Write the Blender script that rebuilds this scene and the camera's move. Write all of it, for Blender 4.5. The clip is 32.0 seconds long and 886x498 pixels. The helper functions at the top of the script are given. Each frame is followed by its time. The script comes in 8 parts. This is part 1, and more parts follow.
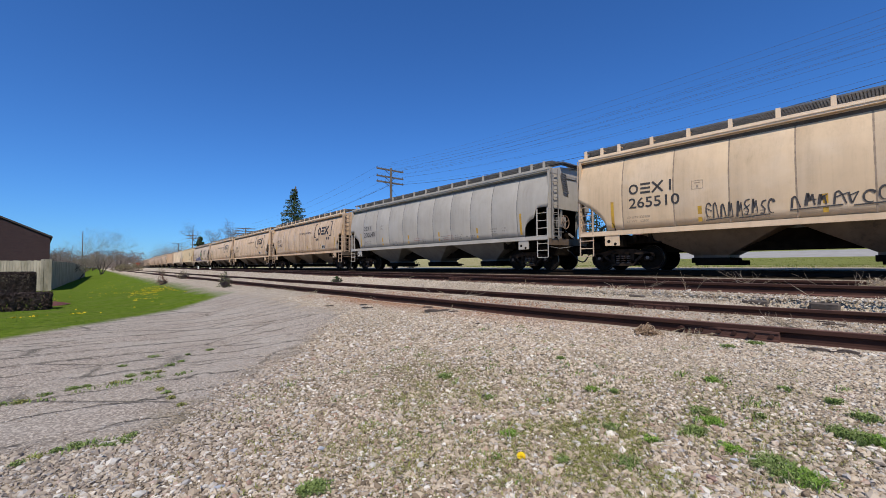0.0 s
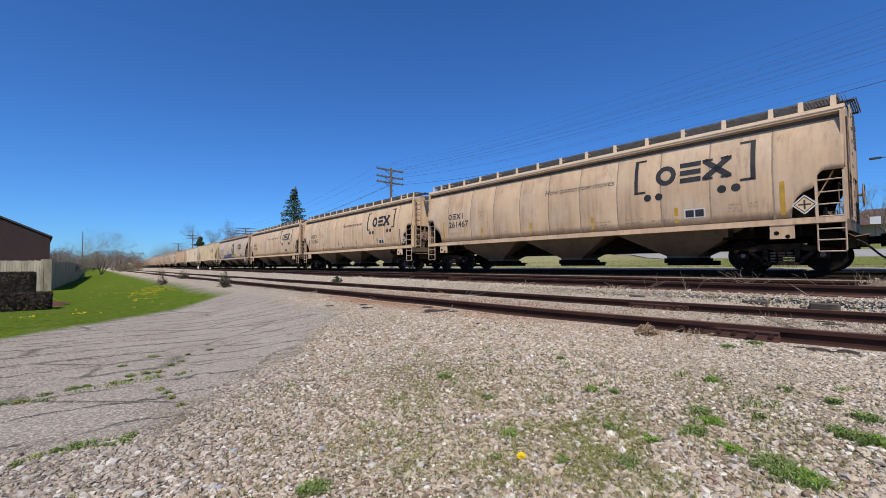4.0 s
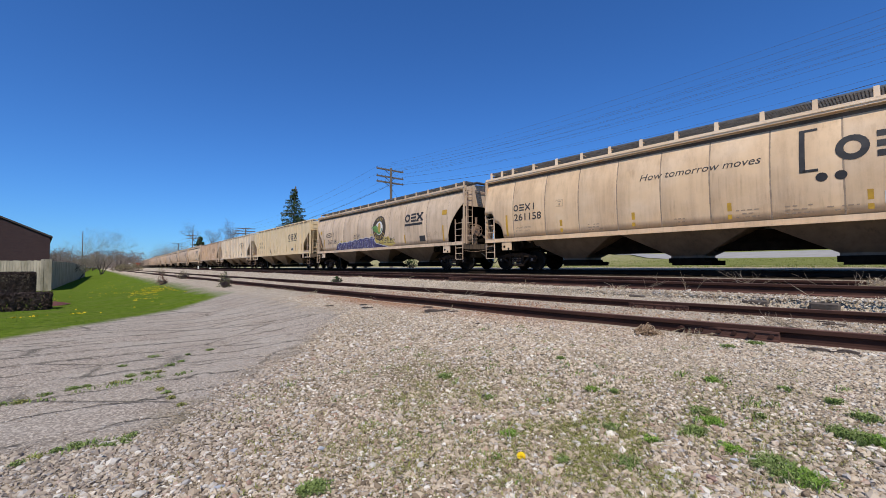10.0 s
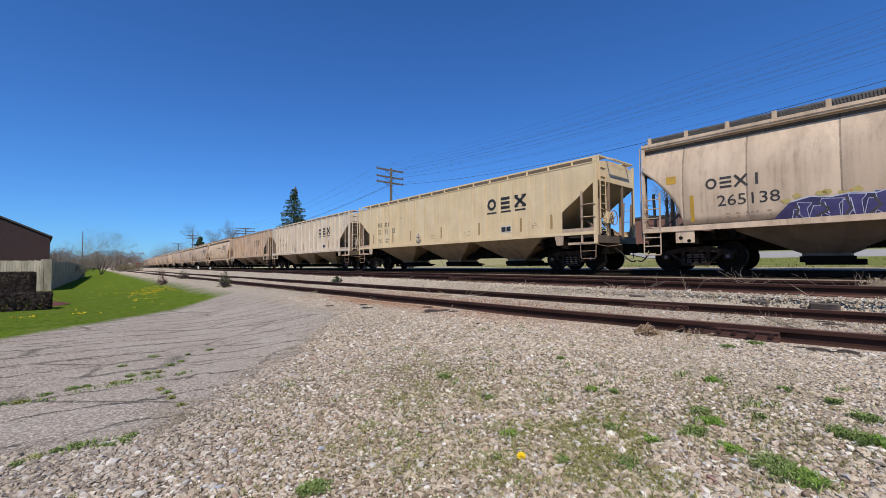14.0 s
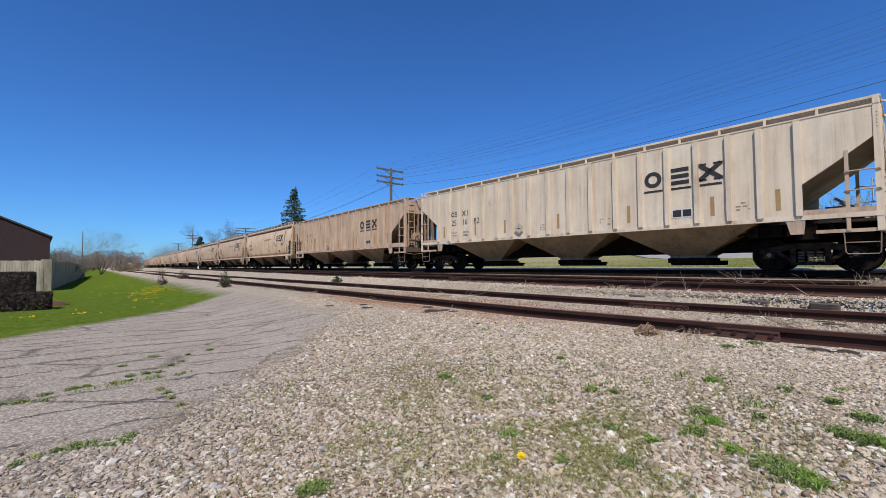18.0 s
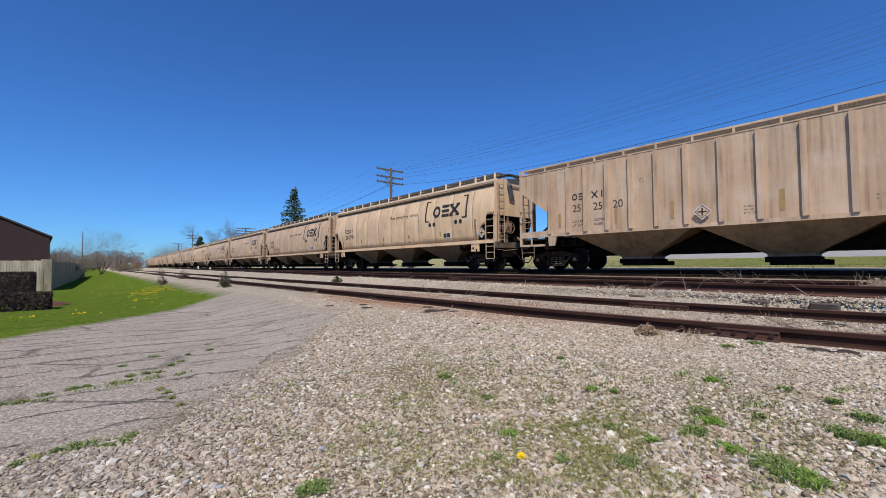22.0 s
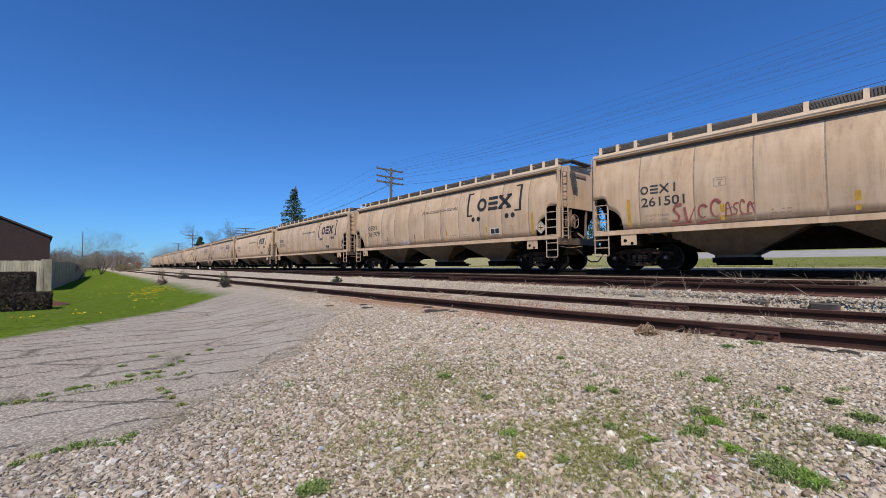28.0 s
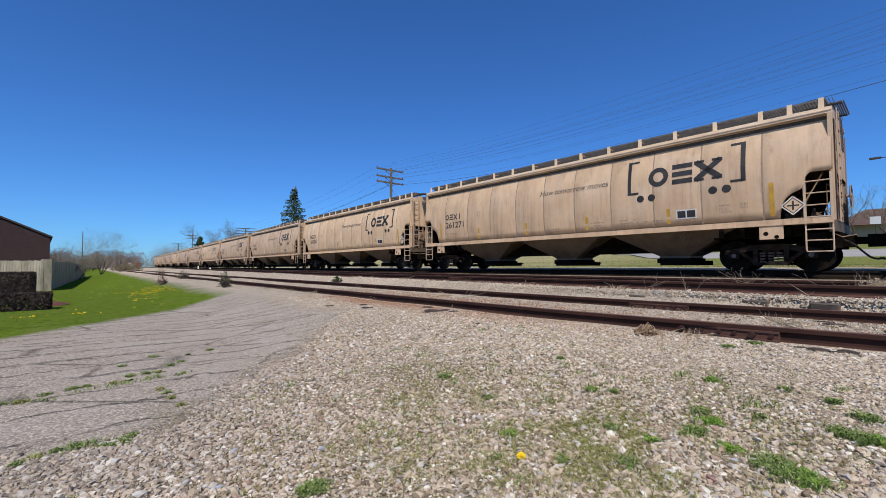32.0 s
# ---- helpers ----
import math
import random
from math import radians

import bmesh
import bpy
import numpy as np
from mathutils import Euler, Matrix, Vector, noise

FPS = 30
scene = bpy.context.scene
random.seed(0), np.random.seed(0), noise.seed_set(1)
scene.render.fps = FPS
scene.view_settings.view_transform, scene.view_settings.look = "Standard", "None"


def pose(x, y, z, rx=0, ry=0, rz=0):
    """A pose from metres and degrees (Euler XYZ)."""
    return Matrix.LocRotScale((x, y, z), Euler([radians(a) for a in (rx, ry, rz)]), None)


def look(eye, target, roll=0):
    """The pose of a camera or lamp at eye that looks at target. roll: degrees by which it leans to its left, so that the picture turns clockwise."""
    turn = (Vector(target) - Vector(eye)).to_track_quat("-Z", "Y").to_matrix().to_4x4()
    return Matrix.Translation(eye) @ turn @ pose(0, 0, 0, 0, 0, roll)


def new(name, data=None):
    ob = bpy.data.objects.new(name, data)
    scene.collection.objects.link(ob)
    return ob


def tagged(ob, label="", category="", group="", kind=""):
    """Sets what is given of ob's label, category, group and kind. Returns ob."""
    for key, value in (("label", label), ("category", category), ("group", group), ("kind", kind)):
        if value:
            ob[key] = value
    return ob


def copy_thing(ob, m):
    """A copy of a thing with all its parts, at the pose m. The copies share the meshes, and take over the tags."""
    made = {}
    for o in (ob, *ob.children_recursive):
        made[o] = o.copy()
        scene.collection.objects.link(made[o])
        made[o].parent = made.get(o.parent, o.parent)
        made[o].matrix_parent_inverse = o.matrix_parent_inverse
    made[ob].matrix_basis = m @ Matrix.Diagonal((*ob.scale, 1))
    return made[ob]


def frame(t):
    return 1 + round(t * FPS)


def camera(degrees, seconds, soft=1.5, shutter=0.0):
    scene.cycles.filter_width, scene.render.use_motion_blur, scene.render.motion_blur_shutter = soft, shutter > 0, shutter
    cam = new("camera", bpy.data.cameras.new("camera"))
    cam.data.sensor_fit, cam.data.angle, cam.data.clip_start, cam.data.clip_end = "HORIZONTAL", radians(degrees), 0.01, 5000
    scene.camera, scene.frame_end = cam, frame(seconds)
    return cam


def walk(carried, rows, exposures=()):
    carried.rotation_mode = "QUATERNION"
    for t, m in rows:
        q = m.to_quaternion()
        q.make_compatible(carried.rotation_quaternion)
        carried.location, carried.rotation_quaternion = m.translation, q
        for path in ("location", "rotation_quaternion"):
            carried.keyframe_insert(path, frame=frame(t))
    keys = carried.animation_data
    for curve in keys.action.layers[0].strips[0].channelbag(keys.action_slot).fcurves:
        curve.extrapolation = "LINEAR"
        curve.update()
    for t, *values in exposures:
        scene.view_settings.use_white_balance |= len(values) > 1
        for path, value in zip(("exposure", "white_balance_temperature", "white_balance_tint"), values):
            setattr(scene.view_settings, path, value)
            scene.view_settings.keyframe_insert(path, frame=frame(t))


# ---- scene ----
import itertools

# ------------------------------------------------------------------ camera
EYE = Vector((0.0, 0.0, 0.72))
YAW, PITCH, ROLL = 0.85, 0.0404, -0.0054
AIM = Vector((-math.sin(YAW) * math.cos(PITCH), math.cos(YAW) * math.cos(PITCH), math.sin(PITCH)))
cam = camera(94.44, 32.0, soft=0.5)
CAMERA_POSE = look(EYE, EYE + AIM, math.degrees(ROLL))
walk(cam, [(0.0, CAMERA_POSE), (32.0, CAMERA_POSE)], exposures=[(0.0, 0.0), (32.0, 0.0)])

# ------------------------------------------------------------------ light
SUN_DIR = Vector((0.42, -0.44, 0.8)).normalized()   # from the ground towards the sun
world = bpy.data.worlds.new("sky")
scene.world = world
world.use_nodes = True
wn = world.node_tree.nodes
sky = wn.new("ShaderNodeTexSky")
sky.sky_type = "NISHITA"
sky.sun_disc = False
sky.sun_elevation = math.asin(SUN_DIR.z)
sky.sun_rotation = math.atan2(SUN_DIR.x, SUN_DIR.y)
sky.altitude = 250
sky.air_density, sky.dust_density, sky.ozone_density = 1.0, 0.25, 6.0
wn["Background"].inputs["Strength"].default_value = 0.088
tint = wn.new("ShaderNodeMix")
tint.data_type, tint.blend_type = "RGBA", "MULTIPLY"
tint.inputs[0].default_value = 1.0
tint.inputs[7].default_value = (0.5, 0.965, 1.53, 1)
world.node_tree.links.new(sky.outputs[0], tint.inputs[6])
world.node_tree.links.new(tint.outputs[2], wn["Background"].inputs["Color"])
sun_data = bpy.data.lights.new("sun", "SUN")
sun_data.energy, sun_data.angle, sun_data.color = 4.4, radians(0.53), (1.0, 0.945, 0.865)
sun = new("sun", sun_data)
sun.matrix_world = look(SUN_DIR * 60, (0, 0, 0))


# ------------------------------------------------------------------ material helpers
class Nodes:
    """Short hand for building a node material."""

    def __init__(self, name):
        self.mat = bpy.data.materials.new(name)
        self.mat.use_nodes = True
        self.tree = self.mat.node_tree
        self.bsdf = self.tree.nodes["Principled BSDF"]

    def add(self, kind, **inputs):
        node = self.tree.nodes.new(kind)
        for key, value in inputs.items():
            self.set(node, key.replace("_", " "), value)
        return node

    def set(self, node, key, value):
        socket = node.inputs[int(key[1:])] if key[0] == "i" and key[1:].isdigit() else node.inputs[key]
        if isinstance(value, bpy.types.NodeSocket):
            self.tree.links.new(value, socket)
        else:
            socket.default_value = value
        return node

    def coords(self, kind="Object"):
        return self.tree.nodes.new("ShaderNodeTexCoord").outputs[kind]

    def position(self):
        return self.tree.nodes.new("ShaderNodeNewGeometry").outputs["Position"]

    def scaled(self, vec, x, y, z):
        node = self.add("ShaderNodeMapping", Vector=vec)
        node.inputs["Scale"].default_value = (x, y, z)
        return node.outputs[0]

    def noise(self, vec, scale, detail=4, rough=0.6):
        return self.add("ShaderNodeTexNoise", Vector=vec, Scale=scale, Detail=detail, Roughness=rough).outputs["Fac"]

    def voronoi(self, vec, scale, out="Color", feature="F1", rnd=1.0):
        node = self.add("ShaderNodeTexVoronoi", Vector=vec, Scale=scale, Randomness=rnd)
        node.feature = feature
        return node.outputs[out]

    def ramp(self, fac, *stops):
        node = self.add("ShaderNodeValToRGB", Fac=fac)
        el = node.color_ramp.elements
        while len(el) < len(stops):
            el.new(0.5)
        for e, (p, c) in zip(el, stops):
            e.position = p
            e.color = (c, c, c, 1) if not isinstance(c, tuple) else (*c, 1)
        return node.outputs["Color"]

    def mix(self, fac, a, b, blend="MIX"):
        node = self.tree.nodes.new("ShaderNodeMix")
        node.data_type, node.blend_type = "RGBA", blend
        self.set(node, "i0", fac)
        for i, c in ((6, a), (7, b)):
            self.set(node, "i%d" % i, (*c, 1) if isinstance(c, tuple) else c)
        return node.outputs[2]

    def math(self, op, a, b=0.0, clamp=False):
        node = self.tree.nodes.new("ShaderNodeMath")
        node.operation, node.use_clamp = op, clamp
        self.set(node, "i0", a)
        self.set(node, "i1", b)
        return node.outputs[0]

    def split(self, vec):
        return self.add("ShaderNodeSeparateXYZ", Vector=vec).outputs

    def bump(self, height, strength=0.3, distance=0.01):
        node = self.add("ShaderNodeBump", Height=height, Strength=strength, Distance=distance)
        self.set(self.bsdf, "Normal", node.outputs[0])

    def done(self, color=None, rough=0.7, metal=0.0, spec=0.5):
        if color is not None:
            self.set(self.bsdf, "Base Color", (*color, 1) if isinstance(color, tuple) else color)
        self.set(self.bsdf, "Roughness", rough)
        self.set(self.bsdf, "Metallic", metal)
        self.set(self.bsdf, "Specular IOR Level", spec)
        return self.mat


def worn(name, base, dark, scale=6.0, rough=0.75, metal=0.0, fine=60.0, bump=0.25, spec=0.4, lo=0.35, hi=0.7):
    """A surface in two tones at two scales with fine relief."""
    n = Nodes(name)
    v = n.coords()
    big = n.ramp(n.noise(v, scale, 5), (lo, 0.0), (hi, 1.0))
    small = n.noise(v, fine, 3)
    col = n.mix(big, base, dark)
    col = n.mix(n.math("MULTIPLY", small, 0.35), col, tuple(c * 0.6 for c in base))
    n.bump(n.math("ADD", small, n.math("MULTIPLY", big, 0.5)), bump, 0.01)
    return n.done(col, rough, metal, spec)


def car_paint(name, base, dirt, streak=0.5, rust=0.2, bleach=0.12):
    """Weathered freight car paint: vertical dirt streaks, blotches, bleached fields, a little rust."""
    n = Nodes(name)
    v = n.coords()
    rnd = n.tree.nodes.new("ShaderNodeObjectInfo").outputs["Random"]
    vv = n.tree.nodes.new("ShaderNodeVectorMath")
    vv.operation = "ADD"
    n.set(vv, "i0", v)
    comb = n.add("ShaderNodeCombineXYZ", X=n.math("MULTIPLY", rnd, 37.0), Y=0.0, Z=n.math("MULTIPLY", rnd, 11.0))
    n.set(vv, "i1", comb.outputs[0])
    p = vv.outputs[0]
    streaks = n.ramp(n.noise(n.scaled(p, 2.2, 2.2, 0.22), 1.6, 6, 0.6), (0.45, 0.0), (0.75, 1.0))
    blotch = n.ramp(n.noise(p, 0.7, 6, 0.62), (0.4, 0.0), (0.66, 1.0))
    fine = n.noise(p, 26.0, 4, 0.7)
    faded = n.ramp(n.noise(n.scaled(p, 0.8, 1, 1.0), 0.9, 3), (0.45, 0.0), (0.7, 1.0))
    col = n.mix(n.math("MULTIPLY", faded, bleach), base, (0.86, 0.82, 0.74))
    col = n.mix(n.math("MULTIPLY", blotch, 0.45), col, tuple(0.55 * a + 0.45 * b for a, b in zip(base, dirt)))
    col = n.mix(n.math("MULTIPLY", n.math("MULTIPLY", streaks, fine), streak), col, dirt)
    fine_streak = n.ramp(n.noise(n.scaled(p, 7.0, 7.0, 0.18), 1.5, 5, 0.65), (0.5, 0.0), (0.72, 1.0))
    col = n.mix(n.math("MULTIPLY", n.math("MULTIPLY", fine_streak, blotch), streak * 0.9), col, dirt)
    broad = n.ramp(n.noise(n.scaled(p, 0.62, 0.62, 0.05), 1.7, 5, 0.55), (0.5, 0.0), (0.72, 1.0))
    col = n.mix(n.math("MULTIPLY", n.math("MULTIPLY", broad, n.math("ADD", fine, 0.25)), streak * 0.8), col, tuple(0.35 * a + 0.65 * b for a, b in zip(base, dirt)))
    spots = n.ramp(n.noise(p, 9.0, 5, 0.75), (0.66, 0.0), (0.76, 1.0))
    col = n.mix(n.math("MULTIPLY", spots, rust), col, (0.16, 0.07, 0.035))
    n.bump(n.math("ADD", n.noise(n.scaled(p, 1.0, 1, 0.4), 1.3, 2), n.math("MULTIPLY", fine, 0.06)), 0.25, 0.03)
    rough = n.math("ADD", n.math("MULTIPLY", blotch, 0.2), 0.48)
    return n.done(col, rough, 0.0, 0.35)


# ------------------------------------------------------------------ materials
PAINT = {
    "tan": car_paint("tan_car_paint", (0.72, 0.5, 0.295), (0.24, 0.135, 0.075), 0.6),
    "tan_rosy": car_paint("rosy_tan_car_paint", (0.63, 0.435, 0.265), (0.2, 0.115, 0.07), 0.7),
    "tan_warm": car_paint("warm_tan_car_paint", (0.68, 0.49, 0.3), (0.3, 0.2, 0.12), 0.4),
    "grey": car_paint("light_grey_car_paint", (0.425, 0.378, 0.315), (0.18, 0.155, 0.125), 0.35, 0.05, 0.05),
    "cream": car_paint("cream_car_paint", (0.66, 0.49, 0.33), (0.2, 0.125, 0.08), 0.8, 0.2, 0.06),
    "yellow": car_paint("yellow_cream_car_paint", (0.74, 0.56, 0.315), (0.32, 0.21, 0.11), 0.35, 0.15),
    "white": car_paint("off_white_car_paint", (0.73, 0.605, 0.44), (0.33, 0.205, 0.12), 0.8, 0.9),
    "brown": car_paint("brownish_tan_car_paint", (0.6, 0.42, 0.27), (0.2, 0.11, 0.06), 0.95, 0.6, 0.2),
}
# lighter, cleaner tan for roof rails and posts; sun-facing brightness put in the colour
LIT_EDGE_PAINT = car_paint("sunlit_clean_tan_edge_paint", (0.8, 0.6, 0.4), (0.4, 0.27, 0.17), 0.35, 0.15, 0.2)
PRINT = worn("faded_small_lettering", (0.32, 0.225, 0.15), (0.42, 0.31, 0.2), 5, 0.7)
PRINT_GREY = worn("faded_grey_small_lettering", (0.15, 0.14, 0.125), (0.23, 0.215, 0.195), 5, 0.7)
PRINT_RED = worn("faded_red_small_lettering", (0.34, 0.17, 0.14), (0.34, 0.25, 0.22), 5, 0.7)
SEAM = worn("brown_seam_stain", (0.26, 0.185, 0.125), (0.42, 0.31, 0.21), 5, 0.8)
SEAM_GREY = worn("grey_brown_seam_stain", (0.16, 0.145, 0.13), (0.27, 0.26, 0.235), 5, 0.8)
# grimy steel, taken near black for the shade under and inside the cars
DIRTY_SHADED = worn("shade_darkened_grimy_steel", (0.009, 0.007, 0.005), (0.02, 0.015, 0.011), 4, 0.95, spec=0.0)
# paint under the cars: grime plus underside shade darkened into the colour
SHADED_GRIME = car_paint("shaded_grimy_tan_underbody_paint", (0.15, 0.105, 0.068), (0.02, 0.015, 0.012), 0.9, 0.2, 0.0)
SHADED_GRIME_GREY = car_paint("shaded_grimy_grey_underbody_paint", (0.15, 0.14, 0.125), (0.035, 0.03, 0.026), 0.7, 0.1, 0.0)
LADDER = car_paint("rust_stained_ladder_paint", (0.56, 0.41, 0.28), (0.12, 0.07, 0.045), 0.8, 0.6, 0.0)
END_RUST = car_paint("rust_grimed_end_paint", (0.34, 0.225, 0.15), (0.05, 0.03, 0.022), 0.9, 0.5, 0.0)
END_GREY = car_paint("grimed_grey_end_paint", (0.3, 0.27, 0.235), (0.03, 0.026, 0.022), 0.9, 0.2, 0.0)
# side paint of the flat-sided cars, darkened for shade below, with dirt and rust
SHADED_GRIME_CREAM = car_paint("shaded_dusty_cream_underbody_paint", (0.29, 0.195, 0.105), (0.06, 0.035, 0.02), 1.0, 0.95, 0.0)
SHADED_GRIME_PALE = car_paint("shaded_grimy_pale_underbody_paint", (0.27, 0.18, 0.1), (0.05, 0.031, 0.018), 1.0, 0.8, 0.0)
# truck and wheel steel, base tone lowered for the shade below the cars
TRUCK = worn("brake_dusted_cast_steel", (0.014, 0.01, 0.008), (0.06, 0.04, 0.027), 6, 0.95, spec=0.06)
WHEEL = worn("dark_rolled_wheel_steel", (0.01, 0.008, 0.006), (0.026, 0.019, 0.014), 5, 0.9, 0.0, spec=0.06)
HUB = worn("dusty_bearing_cap", (0.24, 0.2, 0.165), (0.1, 0.075, 0.06), 9, 0.7)
SPRING = worn("rust_brown_springs", (0.17, 0.115, 0.08), (0.07, 0.045, 0.035), 9, 0.8)
TREAD = worn("polished_wheel_tread", (0.35, 0.33, 0.31), (0.22, 0.2, 0.18), 8, 0.35, 0.9)
GRATING_PALE = worn("tan_grimed_grating", (0.24, 0.2, 0.16), (0.15, 0.125, 0.1), 6, 0.8)
GRATING = worn("dark_steel_grating", (0.17, 0.17, 0.18), (0.09, 0.088, 0.09), 6, 0.6, 0.2)
BLACK = worn("black_stencil_paint", (0.022, 0.02, 0.021), (0.05, 0.045, 0.04), 3, 0.6)
LETTER = worn("faded_black_lettering", (0.035, 0.03, 0.03), (0.085, 0.07, 0.055), 3, 0.65)
YELLOW = worn("yellow_reflective_tape", (0.62, 0.36, 0.035), (0.4, 0.22, 0.04), 5, 0.5)
TAPE_BROWN = worn("brown_weathered_tape", (0.22, 0.125, 0.06), (0.3, 0.19, 0.1), 5, 0.7)
TAPE_DULL = worn("faded_ochre_tape", (0.43, 0.27, 0.1), (0.34, 0.2, 0.09), 5, 0.6)
WHITE = worn("white_decal", (0.72, 0.7, 0.66), (0.55, 0.5, 0.44), 5, 0.6)
RUBBER = worn("black_rubber", (0.018, 0.018, 0.018), (0.03, 0.03, 0.03), 8, 0.8)


# ------------------------------------------------------------------ mesh helpers
def part(name, bm, material, parent=None, label="", smooth=False):
    """Links a bmesh as one mesh object."""
    me = bpy.data.meshes.new(name)
    bm.normal_update()
    bm.to_mesh(me)
    bm.free()
    return link(name, me, material, parent, label, smooth)


def link(name, me, material, parent=None, label="", smooth=False):
    for m in material if isinstance(material, (list, tuple)) else (material,):
        if m:
            me.materials.append(m)
    if smooth:
        me.polygons.foreach_set("use_smooth", [True] * len(me.polygons))
    ob = new(name, me)
    ob.parent = parent
    return tagged(ob, label)


def empty(name, m=None, label="", category="", group="", kind=""):
    ob = new(name)
    ob.empty_display_size = 0.2
    if m is not None:
        ob.matrix_basis = m
    return tagged(ob, label, category, group, kind)


def box(bm, x0, x1, y0, y1, z0, z1, mat=0):
    v = [bm.verts.new((x, y, z)) for x in (x0, x1) for y in (y0, y1) for z in (z0, z1)]
    for f in ((0, 1, 3, 2), (4, 6, 7, 5), (0, 4, 5, 1), (2, 3, 7, 6), (0, 2, 6, 4), (1, 5, 7, 3)):
        bm.faces.new([v[i] for i in f]).material_index = mat
    return v


def bar(bm, a, b, r, sides=6, r2=None, mat=0):
    """A round bar from a to b."""
    a, b = Vector(a), Vector(b)
    d = (b - a).normalized()
    u = d.orthogonal().normalized()
    w = d.cross(u)
    rings = []
    for p, rr in ((a, r), (b, r if r2 is None else r2)):
        rings.append([bm.verts.new(p + rr * (math.cos(t) * u + math.sin(t) * w)) for t in [2 * math.pi * i / sides for i in range(sides)]])
    for i in range(sides):
        j = (i + 1) % sides
        bm.faces.new((rings[0][i], rings[0][j], rings[1][j], rings[1][i])).material_index = mat
    bm.faces.new(rings[0][::-1]).material_index = mat
    bm.faces.new(rings[1]).material_index = mat


def beam(bm, a, b, w, h, mat=0):
    """A square beam from a to b."""
    a, b = Vector(a), Vector(b)
    d = (b - a).normalized()
    u = d.cross(Vector((0, 0, 1)))
    u = u.normalized() if u.length > 1e-4 else Vector((1, 0, 0))
    t = u.cross(d)
    q = [bm.verts.new(p + su * u * w / 2 + sv * t * h / 2) for p in (a, b) for su, sv in ((-1, -1), (1, -1), (1, 1), (-1, 1))]
    for f in ((3, 2, 1, 0), (4, 5, 6, 7), (0, 1, 5, 4), (1, 2, 6, 5), (2, 3, 7, 6), (3, 0, 4, 7)):
        bm.faces.new([q[i] for i in f]).material_index = mat


def tube(bm, pts, r, sides=5):
    """One bent round bar through the points."""
    pts = [Vector(p) for p in pts]
    rings, side = [], None
    for i, p in enumerate(pts):
        d = (pts[min(i + 1, len(pts) - 1)] - pts[max(i - 1, 0)]).normalized()
        u = d.orthogonal().normalized() if side is None else (side - d * side.dot(d)).normalized()
        side, w = u, d.cross(u)
        rings.append([bm.verts.new(p + r * (math.cos(t) * u + math.sin(t) * w)) for t in [2 * math.pi * k / sides for k in range(sides)]])
    for a, b in zip(rings, rings[1:]):
        for k in range(sides):
            bm.faces.new((a[k], a[(k + 1) % sides], b[(k + 1) % sides], b[k]))
    bm.faces.new(rings[0][::-1])
    bm.faces.new(rings[-1])


def prism(bm, outline, y0, y1, mat=0):
    """An x-z outline pushed out from y0 to y1."""
    a = [bm.verts.new((x, y0, z)) for x, z in outline]
    b = [bm.verts.new((x, y1, z)) for x, z in outline]
    n = len(a)
    bm.faces.new(a).material_index = mat
    bm.faces.new(b[::-1]).material_index = mat
    for i in range(n):
        bm.faces.new((a[i], b[i], b[(i + 1) % n], a[(i + 1) % n])).material_index = mat


_text_cache = {}


def text_mesh(words, bold=0.0, shear=0.0):
    """A flat mesh of words in the built-in font, one unit high, in the x-z plane."""
    key = (words, bold, shear)
    if key not in _text_cache:
        cu = bpy.data.curves.new("words", "FONT")
        cu.body, cu.offset, cu.shear, cu.resolution_u = words, bold, shear, 3
        ob = bpy.data.objects.new("words", cu)
        scene.collection.objects.link(ob)
        me = bpy.data.meshes.new_from_object(ob.evaluated_get(bpy.context.evaluated_depsgraph_get()))
        bpy.data.objects.remove(ob)
        bpy.data.curves.remove(cu)
        xs = [v.co.x for v in me.vertices]
        _text_cache[key] = (me, min(xs), max(xs))
    return _text_cache[key]


# ------------------------------------------------------------------ tracks: where they run
RAIL_TOP_MAIN, RAIL_TOP_MID, RAIL_TOP_NEAR = 0.5124, 0.50, 0.313


def y_main(x):
    """Centre line of the main track."""
    return 16.26 + 0.0496 * (math.sqrt((x + 7.05) ** 2 + 1095.3) - 33.838)


def y_mid(x):
    return 6.45 + 0.0104 * x + 0.098 * (math.sqrt(x * x + 29.3) - 5.41)


def y_near(x):
    return 4.031 + 0.0066 * x + 0.02 * (math.sqrt(x * x + 65.0) - 8.06) + 0.1 * max(0.0, min(3.0, x + 1.6))


def on_main(s, z=RAIL_TOP_MAIN):
    """The pose on the main track at x = s, heading along it."""
    dy = (y_main(s + 0.5) - y_main(s - 0.5))
    return Matrix.Translation((s, y_main(s), z)) @ Matrix.Rotation(math.atan2(dy, 1.0), 4, "Z")


def travel(t):
    """How far the train has rolled by t seconds."""
    return 6.95 * t - 0.0048 * t * t


# ------------------------------------------------------------------ freight cars
CURVED = ((1.3, 1.49), (1.7, 1.563), (2.2, 1.613), (2.7, 1.628), (3.1, 1.605), (3.5, 1.535), (3.85, 1.44), (4.15, 1.335))
FLAT = ((1.3, 1.585), (4.3, 1.585))


def half_width(z, profile):
    for (za, ya), (zb, yb) in zip(profile, profile[1:]):
        if z <= zb:
            k = max(0.0, (z - za) / (zb - za))
            return ya + (yb - ya) * k
    return profile[-1][1]


